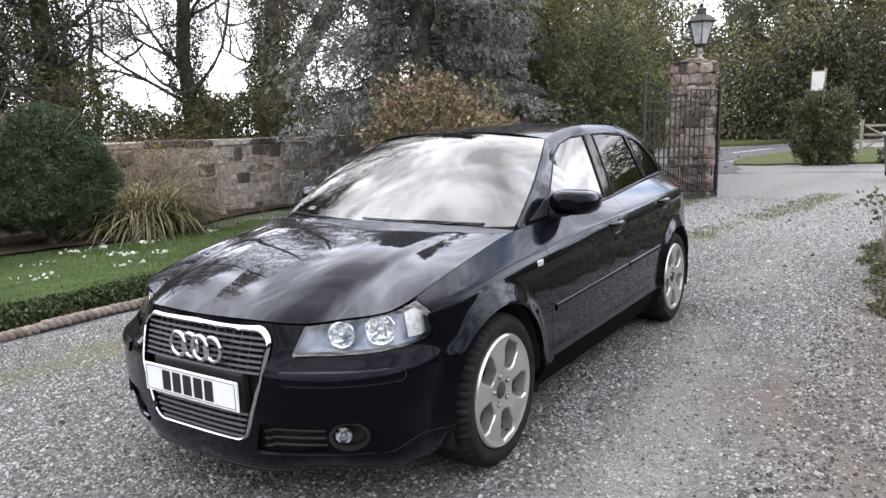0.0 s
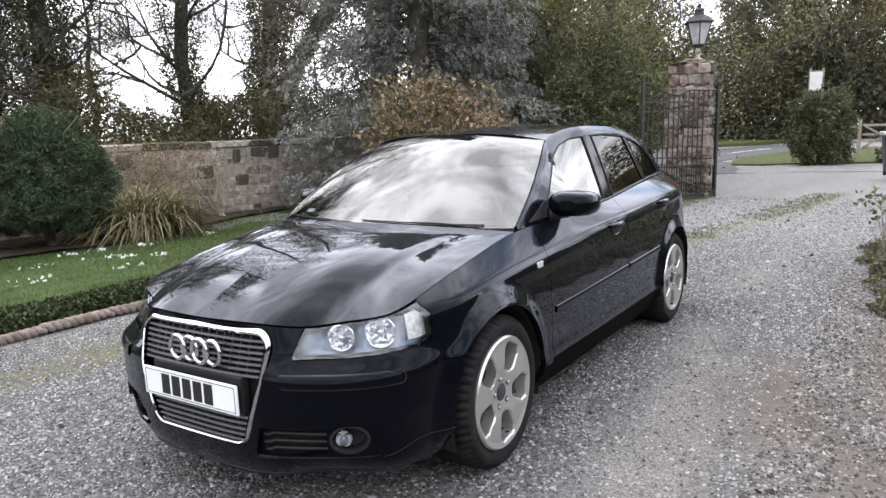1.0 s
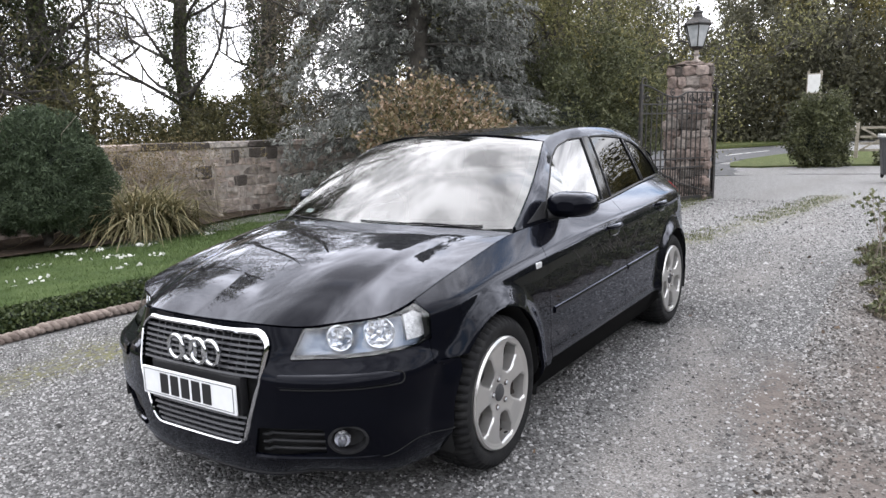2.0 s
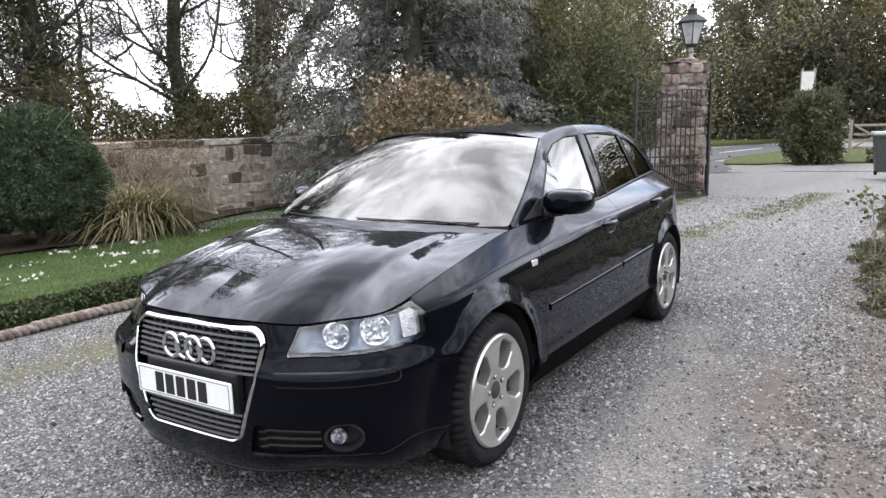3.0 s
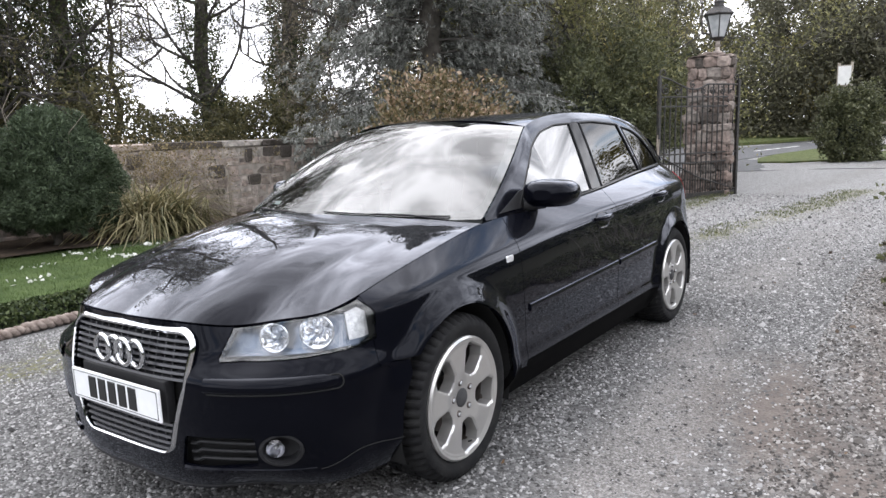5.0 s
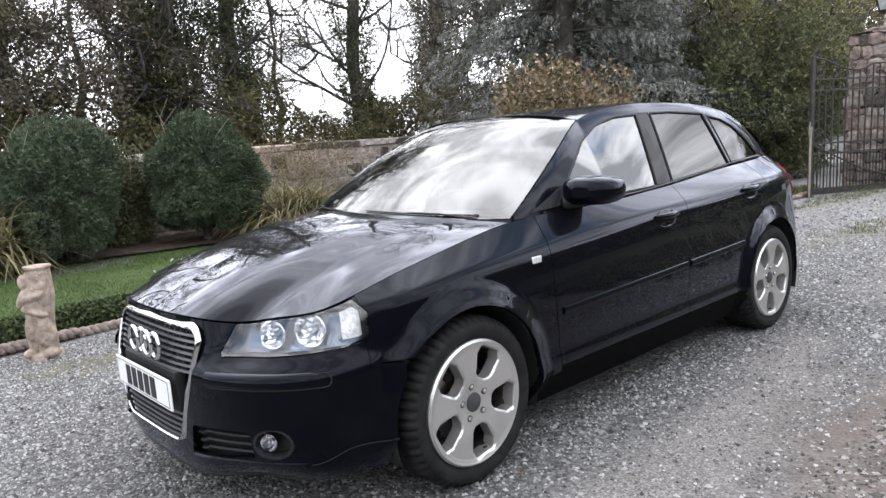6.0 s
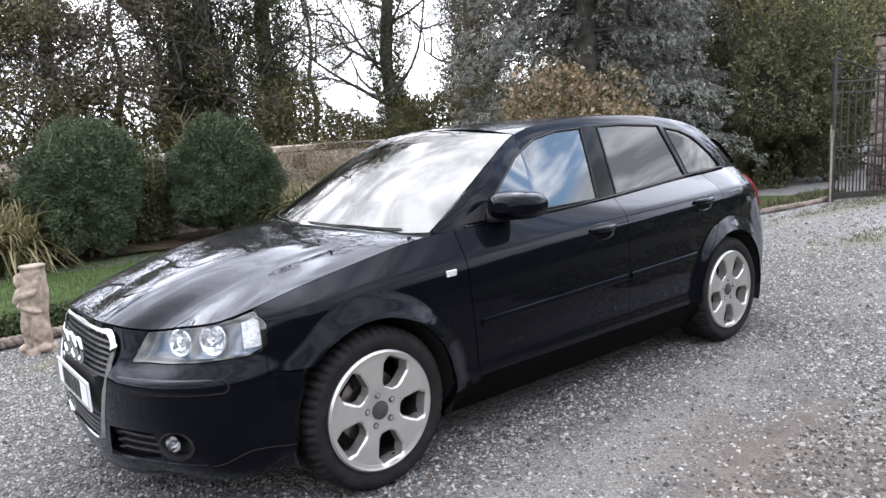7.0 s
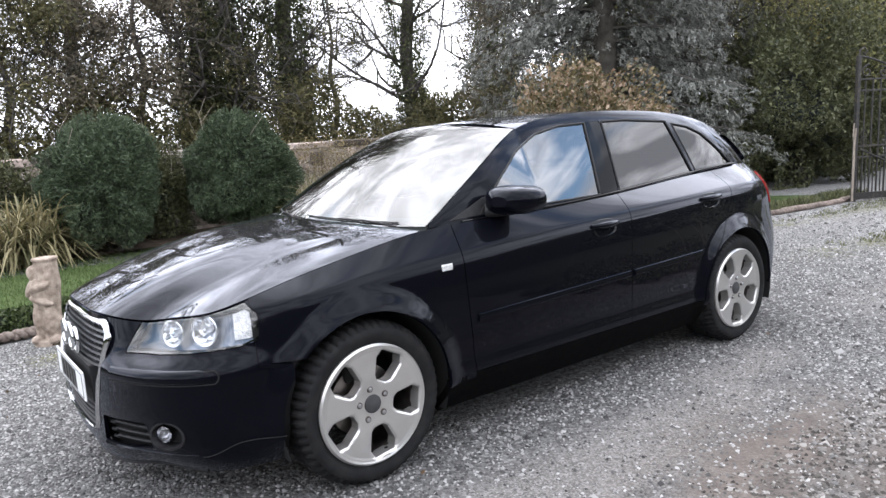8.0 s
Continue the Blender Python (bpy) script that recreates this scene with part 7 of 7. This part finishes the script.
part("gate_post", box(1.55, 1.73, -0.09, 0.09, 0, 1.45, 0.02), M_TIMBER, fgate)
for zz in (0.3, 0.55, 0.8, 1.15):
    part("rail", box(0.1, 3.4, -0.03, 0.03, zz - 0.045, zz + 0.045, 0.008), M_TIMBER, fgate)
for a, b in (((0.12, 0.3), (1.5, 1.15)), ((0.12, 1.15), (1.5, 0.3))):
    part("brace", tube([(a[0], -0.05, a[1]), (b[0], -0.05, b[1])], 0.045, 4), M_TIMBER, fgate)
part("gate_rail_far", box(-2.2, -0.09, -0.03, 0.03, 1.05, 1.15, 0.01), M_TIMBER, fgate)
bin_ = thing("wheelie_bin", pose(17.7, -1.95, float(ground_z(0, -1.95)), 0, 0, 8), "grey wheelie bin with a pale lid", "bin")
bm = box(-0.28, 0.28, -0.36, 0.36, 0.10, 0.98, 0.03)
for v in bm.verts:
    k = 0.78 + 0.22 * (v.co.z - 0.1) / 0.88
    v.co.x, v.co.y = v.co.x * k, v.co.y * k
part("tub", bm, M_BIN, bin_)
part("lid", box(-0.31, 0.31, -0.39, 0.40, 0.98, 1.06, 0.03, 3), M_BINLID, bin_, "pale bin lid")
part("rim", box(-0.305, 0.305, -0.385, 0.385, 0.93, 0.975, 0.01), M_BIN, bin_)
for y0 in (-0.24, 0.24):
    part("bin_wheel", moved(lathe([(0.0, -0.03), (0.09, -0.03), (0.1, -0.02), (0.1, 0.02), (0.09, 0.03), (0.0, 0.03)], 20), Matrix.Translation((0.24, y0, 0.1))), M_TYRE, bin_)

# ---- weeds and brambles on the drive's other side ----
def mound(x, y, rx, ry, h, n, size, mat, seed, label, category="weeds"):
    """Scattered low weeds in clumps, with bare soil between them."""
    r = np.random.default_rng(seed)
    top = thing("weed_patch", Matrix.Translation((x, y, float(ground_z(x, y)))), label, category)
    p = r.uniform(-1, 1, (n * 3, 2))
    clump = 0.6 * lattice(x + p[:, 0] * rx, y + p[:, 1] * ry, 0.22, seed) + 0.4 * lattice(x + p[:, 0] * rx, y + p[:, 1] * ry, 0.08, seed + 1)
    edge = 1 - (p ** 2).sum(1) - 1.1 * (lattice(x + p[:, 0] * rx, y + p[:, 1] * ry, 0.35, seed + 8) - 0.35)
    ok = (edge > 0) & (clump + 0.25 * edge > 0.55)
    p, clump, edge = p[ok][:n], clump[ok][:n], edge[ok][:n]
    z = 0.015 + h * (clump + 0.3 * edge) * np.clip(0.25 + edge * 2.0, 0, 1) * r.random(len(p)) ** 1.2
    pts = np.stack([p[:, 0] * rx, p[:, 1] * ry, z], -1)
    dead = r.random(len(p)) < 0.2 + 0.5 * (lattice(p[:, 0] * rx, p[:, 1] * ry, 0.3, seed + 5) > 0.55)
    part("foliage", leaves(pts[~dead], size, seed, 0.0, 1.9, mat=mat, name="foliage"), mat, top)
    part("dead_leaves", leaves(pts[dead] * (1, 1, 0.7), size * 0.9, seed + 2, 0.0, 2.4, mat=M_LEAF_RUST, name="dead_leaves"), M_LEAF_RUST, top, "dry brown leaves")
    pieces = []
    for k in r.integers(0, len(pts), 40):
        b, lean = pts[k] * (1, 1, 0), r.normal(0, 0.07, 2)
        pieces.append(tube([b, b + np.array((lean[0] * 0.4, lean[1] * 0.4, h * 0.5)), b + np.array((lean[0], lean[1], h * r.uniform(0.8, 1.5)))], 0.003, 4, taper=0.5))
    tagged(part("stalkwork", joined(*pieces), M_DRYTWIG, top), kind="stuff")
    return top


mound(3.9, -2.72, 1.05, 0.78, 0.17, 8000, 0.019, M_WEED, 141, "low straggling weeds and ivy beside the gravel")
mound(5.8, -2.6, 1.5, 0.82, 0.22, 8000, 0.024, M_WEED, 142, "low straggling weeds with reddish dry stems")
mound(8.6, -2.9, 2.2, 0.9, 0.4, 7000, 0.06, M_WEED, 143, "low straggling weeds along the drive")
mound(3.0, -2.86, 0.75, 0.62, 0.14, 6000, 0.018, M_WEED, 144, "fresh green weeds beside the gravel")
mound(12.4, -3.2, 2.5, 0.9, 0.4, 6000, 0.07, M_WEED, 145, "low straggling weeds along the drive")
rose = thing("bramble", Matrix.Translation((5.0, -2.1, float(ground_z(0, -2.1)))), "arching bramble stems with pale green leaves", "bramble")
r = np.random.default_rng(151)
pieces, pts = [], []
for k in range(20):
    a = r.uniform(1.2, 4.4)
    L, h = r.uniform(0.5, 0.95), r.uniform(0.55, 0.95)
    b = np.array((r.normal(0, 0.35), r.normal(-0.1, 0.12), 0.15))
    cpts = [b + np.array((math.cos(a) * L * t * 0.55, math.sin(a + 1.2) * L * t * 0.5, h * (1.6 * t - 0.95 * t * t))) for t in np.linspace(0, 1, 9)]
    pieces.append(tube(cpts, 0.006, 4, taper=0.5))
    for q in cpts[3:]:
        pts += [q + r.normal(size=3) * 0.045 for _ in range(5)]
tagged(part("stalkwork", joined(*pieces), M_DRYTWIG, rose), kind="stuff")
part("foliage", leaves(np.array(pts), 0.034, 152, 0, 1.5, mat=M_WEED, name="leaves"), M_WEED, rose)

# ---- trees ----
tree("ivy_tree", 11.85, 24.2, 20, 0.42, "tall ivy-clad tree behind the wall", 201, M_LEAF_TREE, 0.09, 1.7, 16, 3.6, 20000, reach=3.4, depth=3, bunch=1.5, crown=14)
tree("ivy_tree", 17.8, 24.2, 21, 0.38, "tall ivy-clad tree with thin spreading branches", 202, M_LEAF_TREE, 0.07, 0.5, 18, 3.2, 12000, reach=6.4, depth=4, puff=0.14, bunch=2.0, slim=0.26, crown=12)
bush("ivy_thicket", 18.3, 23.6, 0.95, 0.8, 1.9, 1.9, "olive ivy thicket at the foot of a tree", 6000, 0.09, M_LEAF_GREEN, 216, 0.6, 1.4, inner=0.3)
tree("ivy_tree", 22.5, 24.0, 21, 0.52, "stout ivy-clad tree forking above the wall", 203, M_LEAF_TREE, 0.085, 1.6, 12, 4.8, 26000, bunch=1.3, reach=3.4, depth=3, crown=14, fork=(5.2, -1.5, 3.0))
tree("ivy_tree", 8.2, 24.4, 18, 0.5, "tall ivy-clad tree behind the wall", 204, M_LEAF_TREE, 0.09, 1.7, 17, 2.0, 24000, reach=4.2, bunch=1.6, crown=14)
tree("ivy_tree", 9.9, 25.5, 19, 0.45, "tall ivy-clad tree behind the wall", 205, M_LEAF_TREE, 0.09, 1.7, 17, 2.0, 22000, reach=4.0, bunch=1.6, crown=14)
tree("hedgerow_tree", 4.2, 25.5, 13, 0.35, "tree with rusty autumn leaves behind the wall", 206, M_LEAF_RUST, 0.09, 0.8, 13, 1.8, 3000, reach=5, depth=4, slim=0.24, bunch=1.4)
tree("hedgerow_tree", 0.2, 25.0, 14, 0.35, "leafy tree behind the wall", 207, M_LEAF_TREE, 0.09, 0.9, 13, 1.8, 3000, reach=5, depth=4, slim=0.24, bunch=1.4)
tree("hedgerow_tree", -5.5, 25.0, 14, 0.35, "leafy tree behind the wall", 208, M_LEAF_TREE, 0.12, 4, 13, 1.8, 2500, reach=4.6)
tree("hedgerow_tree", 17.0, 30.0, 9, 0.2, "slim half-bare tree behind the wall", 209, M_LEAF_TREE, 0.08, 0.5, 12, 1.6, 0, reach=4.4, depth=4, bunch=1.4, slim=0.25)
tree("hedgerow_tree", 33.5, 26.5, 16, 0.4, "leafy tree behind the wall", 210, M_LEAF_TREE, 0.1, 1.0, 11, 2.5, 3000, reach=5)
tree("hedgerow_tree", 33.0, 22.0, 16, 0.45, "leafy tree behind the wall", 211, M_LEAF_GREEN, 0.14, 5, 13, 2.0, 3000, reach=5)
tree("hedgerow_tree", 5.6, 22.6, 7.5, 0.2, "low bushy hedgerow tree with dull rusty leaves", 212, M_LEAF_RUST, 0.09, 7, 12, 0.9, 0, reach=3.4, depth=3, puff=0.3)
tree("hedgerow_tree", 1.6, 22.8, 7.0, 0.2, "low bushy hedgerow tree with olive leaves", 213, M_LEAF_TREE, 0.09, 10, 12, 0.9, 0, reach=3.4, depth=3, puff=0.3)
# scrub along the back of the wall
r = np.random.default_rng(221)
n = 115000
x = r.uniform(-14, 32, n)
y = r.uniform(20.5, 23.5, n)
hgt = 1.3 + 2.9 * lattice(x, y, 2.0, 31) ** 1.3 + 1.0 * lattice(x, y, 0.6, 32)
p = np.stack([x, y, -0.4 + hgt * r.random(n) ** 1.0], -1)
tagged(new("hedgerow_scrub", leaves(p, 0.112, 222, 0, 1.4, mat=M_LEAF_TREE, name="hedgerow_scrub", single=True)), "tangled dark hedgerow scrub behind the wall", "hedgerow", kind="stuff")


def conifer(x, y, height, reach, label, seed, n_leaf):
    r = np.random.default_rng(seed)
    z0 = float(ground_z(x, y)) - 0.1
    top = thing("blue_spruce", Matrix.Translation((x, y, z0)), label, "tree")
    part("trunk", tube([(0, 0, 0), (0.05, 0, height * 0.5), (0, 0, height)], [0.3, 0.22, 0.03], 10), M_BARK, top)
    pieces, pts, ways = [], [], []
    whorls = 30
    for k in range(whorls):
        t = k / whorls
        for b in range(7):
            z = 1.5 + (height - 1.7) * (t + r.uniform(-0.03, 0.03))
            a = 6.283 * (b + 0.5 * (k % 2) + r.uniform(-0.45, 0.45)) / 7
            L = reach * (1 - t) ** 0.75 * r.uniform(0.5, 1.15)
            if 1.2 < z < 4.6 and math.cos(a - radians(-145)) > 0.88:
                continue
            line = []
            for s in np.linspace(0, 1, 9):
                line.append(np.array((math.cos(a) * L * s, math.sin(a) * L * s, z + L * (0.10 * s - 0.42 * s * s + 0.18 * s**3) + r.normal(0, 0.03))))
            pieces.append(tube(line, 0.035 * (1 - t) + 0.008, 4, taper=0.3))
            m = int(n_leaf / (whorls * 7) * (0.4 + 1.2 * (1 - t)))
            tuft = max(1, m // 14)
            m = tuft * 14
            s = np.clip(np.repeat(r.uniform(0.12, 1.0, tuft) ** 0.8, 14) + r.normal(0, 0.012, m), 0.05, 1.0)
            i = np.minimum((s * 8).astype(int), 7)
            la = np.array(line)
            q = la[i] + (la[i + 1] - la[i]) * (s * 8 - i)[:, None]
            side = np.repeat(r.normal(0, 0.30, tuft), 14) * (1.15 - 0.5 * s) * (0.4 + L / reach) + r.normal(0, 0.045, m)
            q = q + np.stack([-math.sin(a) * side, math.cos(a) * side, -np.repeat(np.abs(r.normal(0, 0.24, tuft)), 14) - 0.15 * np.abs(side) + r.normal(0, 0.035, m)], -1)
            pts.append(q)
            ways.append(np.stack([math.cos(a) * 0.6 - math.sin(a) * np.sign(side) * 0.5, math.sin(a) * 0.6 + math.cos(a) * np.sign(side) * 0.5, -0.6 + 0 * side], -1))
    tagged(part("branchwork", joined(*pieces), M_TWIG, top), kind="stuff")
    part("needles", leaves(np.concatenate(pts), 0.039, seed + 1, 0.3, 2.6, spread=np.concatenate(ways), mat=M_NEEDLE, name="needles", single=True), M_NEEDLE, top)
    return top


conifer(11.2, 7.4, 13, 3.7, "large blue-grey spruce with drooping boughs", 231, 195000)
conifer(14.6, 7.9, 11, 2.9, "blue-grey spruce with drooping boughs", 233, 90000)
# dark evergreens and broadleaf trees behind the gate
bush("laurel_bank", 15.9, 5.4, 2.6, 1.9, 2.2, 1.6, "dark glossy laurel bank beside the gate", 60000, 0.058, M_LEAF_DARK, 241, 0.55, 1.7, inner=0.62)
bush("laurel_bank", 19.5, 6.5, 2.6, 2.0, 2.4, 1.7, "dark glossy laurel bank beyond the gate", 26000, 0.085, M_LEAF_DARK, 242, 0.55, 1.7, inner=0.62)
tree("garden_tree", 17.2, 6.6, 10, 0.3, "broad leafy green tree behind the gate", 243, M_LEAF_GREEN, 0.062, 18, 16, 1.8, 0, reach=4.6, puff=0.35)
tree("garden_tree", 21.5, 8.5, 12, 0.35, "broad leafy tree with yellowing leaves", 244, M_LEAF_YELLOW, 0.065, 14, 15, 2.2, 0, reach=4.6)
tree("garden_tree", 15.5, 11.5, 12, 0.3, "tree with rusty autumn leaves behind the spruce", 245, M_LEAF_RUST, 0.08, 8, 14, 2.5, 0, reach=4.4)
tree("garden_tree", 24.5, 13.0, 13, 0.35, "leafy green tree behind the drive", 246, M_LEAF_GREEN, 0.085, 12, 15, 2.0, 0, reach=5)
far = [(78, -16, 301), (70, -6, 302), (64, 3.5, 303), (69, 11, 304), (62, 18, 305), (72, 24, 306), (58, 27, 307), (75, -26, 308)]
protos = [tree("roadside_tree", 78, -16, 13, 0.4, "dark leafy tree beyond the road", 301, M_LEAF_FAR, 0.19, 24, 15, 1.6, 0, depth=2, reach=6, puff=0.6),
          tree("roadside_tree", 70, -6, 16, 0.4, "dark leafy tree beyond the road", 302, M_LEAF_FAR, 0.19, 20, 15, 1.6, 0, depth=2, reach=6, puff=0.6),
          tree("roadside_tree", 64, 3.5, 14, 0.35, "tree with yellowing leaves beyond the road", 303, M_LEAF_YELLOW, 0.18, 17, 14, 2.0, 0, depth=2, reach=5.5, puff=0.55)]
for o in protos:
    tagged(o, group="trees beyond the road")
for k, (a, b, s) in enumerate(far[3:]):
    copy_thing(protos[k % 3], pose(a, b, float(ground_z(a, b)) - 0.1, 0, 0, 67 * k + 30))
for k, (a, b) in enumerate(((60, -9), (62, -14), (66, -20), (47, 16), (56, 22), (42, 22), (61, 2.4), (66, -1.5), (62, 6.5), (70, -11))):
    copy_thing(protos[(k + 1) % 3], pose(a, b, float(ground_z(a, b)) - 0.1, 0, 0, 41 * k))
r = np.random.default_rng(251)
n = 105000
x, y = r.uniform(57, 66, n), r.uniform(-40, 34, n)
x = np.where(np.arange(n) % 4 == 0, x + 24, x)
hgt = np.where(x > 70, 9.0 + 6.0 * lattice(x, y, 5.0, 43), 3.8 + 3.4 * lattice(x, y, 3.0, 41))
tagged(new("roadside_scrub", leaves(np.stack([x, y, 0.1 + hgt * r.random(n) ** 1.25], -1), np.where(x > 70, 0.5, 0.25), 252, 0, 1.4, mat=M_LEAF_FAR, name="roadside_scrub", single=True)), "tangled green scrub beyond the road", "scrub", kind="stuff")
# unseen hedge added to close the drive and darken what the car reflects
r = np.random.default_rng(261)
hedge = thing("boundary_hedge", Matrix.Translation((0, 0, 0)), "tall dense dark hedge added out of view round the drive", "hedge")
def hedge_line(t):
    """Along the far side of the drive, then round behind."""
    return np.where(t < 40, -14 + t, -14.0), np.where(t < 40, -7.2, -7.2 + (t - 40))
def hedge_top(t):
    return 1.5 + 0.7 * lattice(t, 0 * t, 2.6, 51) + 0.35 * lattice(t, 0 * t, 0.6, 52)
hv, hf = [], []
ts = np.linspace(0, 64, 220)
for a, b, c in zip(*hedge_line(ts), hedge_top(ts)):
    out = (0, -1) if a > -14 or b <= -7.2 else (-1, 0)
    for k, zz in ((0.0, -0.4), (0.0, c * 0.7), (0.25, c - 0.15), (0.9, c - 0.2), (1.2, -0.4)):
        hv.append((a + out[0] * k, b + out[1] * k, zz))
for i in range(len(ts) - 1):
    hf += [(5 * i + k, 5 * i + k + 1, 5 * i + 6 + k, 5 * i + 5 + k) for k in range(4)]
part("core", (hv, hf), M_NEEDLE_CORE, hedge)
n = 60000
t = r.uniform(0, 64, n)
x, y = hedge_line(t)
u = r.random(n) ** 0.8
x, y = x + r.normal(0, 0.16, n), y + r.normal(0, 0.16, n)
part("foliage", leaves(np.stack([x, y, -0.3 + (hedge_top(t) + 0.35) * u], -1), 0.12, 262, 0, 1.5, mat=M_BOX, name="foliage", single=True), M_BOX, hedge)

# fallen leaves on the gravel
r = np.random.default_rng(271)
n = 130
x, y = r.uniform(-1.5, 7.0, n), r.uniform(-2.2, 3.2, n)
k = (np.abs(y) > 0.9) & (y < edge_y(x) - 0.2)
p = np.stack([x[k], y[k], ground_z(x[k], y[k]) + 0.016], -1)
flat_way = np.stack([r.normal(size=k.sum()), r.normal(size=k.sum()), 0 * x[k]], -1) * 3
tagged(new("fallen_leaves", leaves(p, r.uniform(0.012, 0.03, k.sum()), 272, 0, 1.5, spread=flat_way, mat=M_LITTER, name="fallen_leaves")), "few dry brown leaves lying on the gravel", "leaves", kind="stuff")
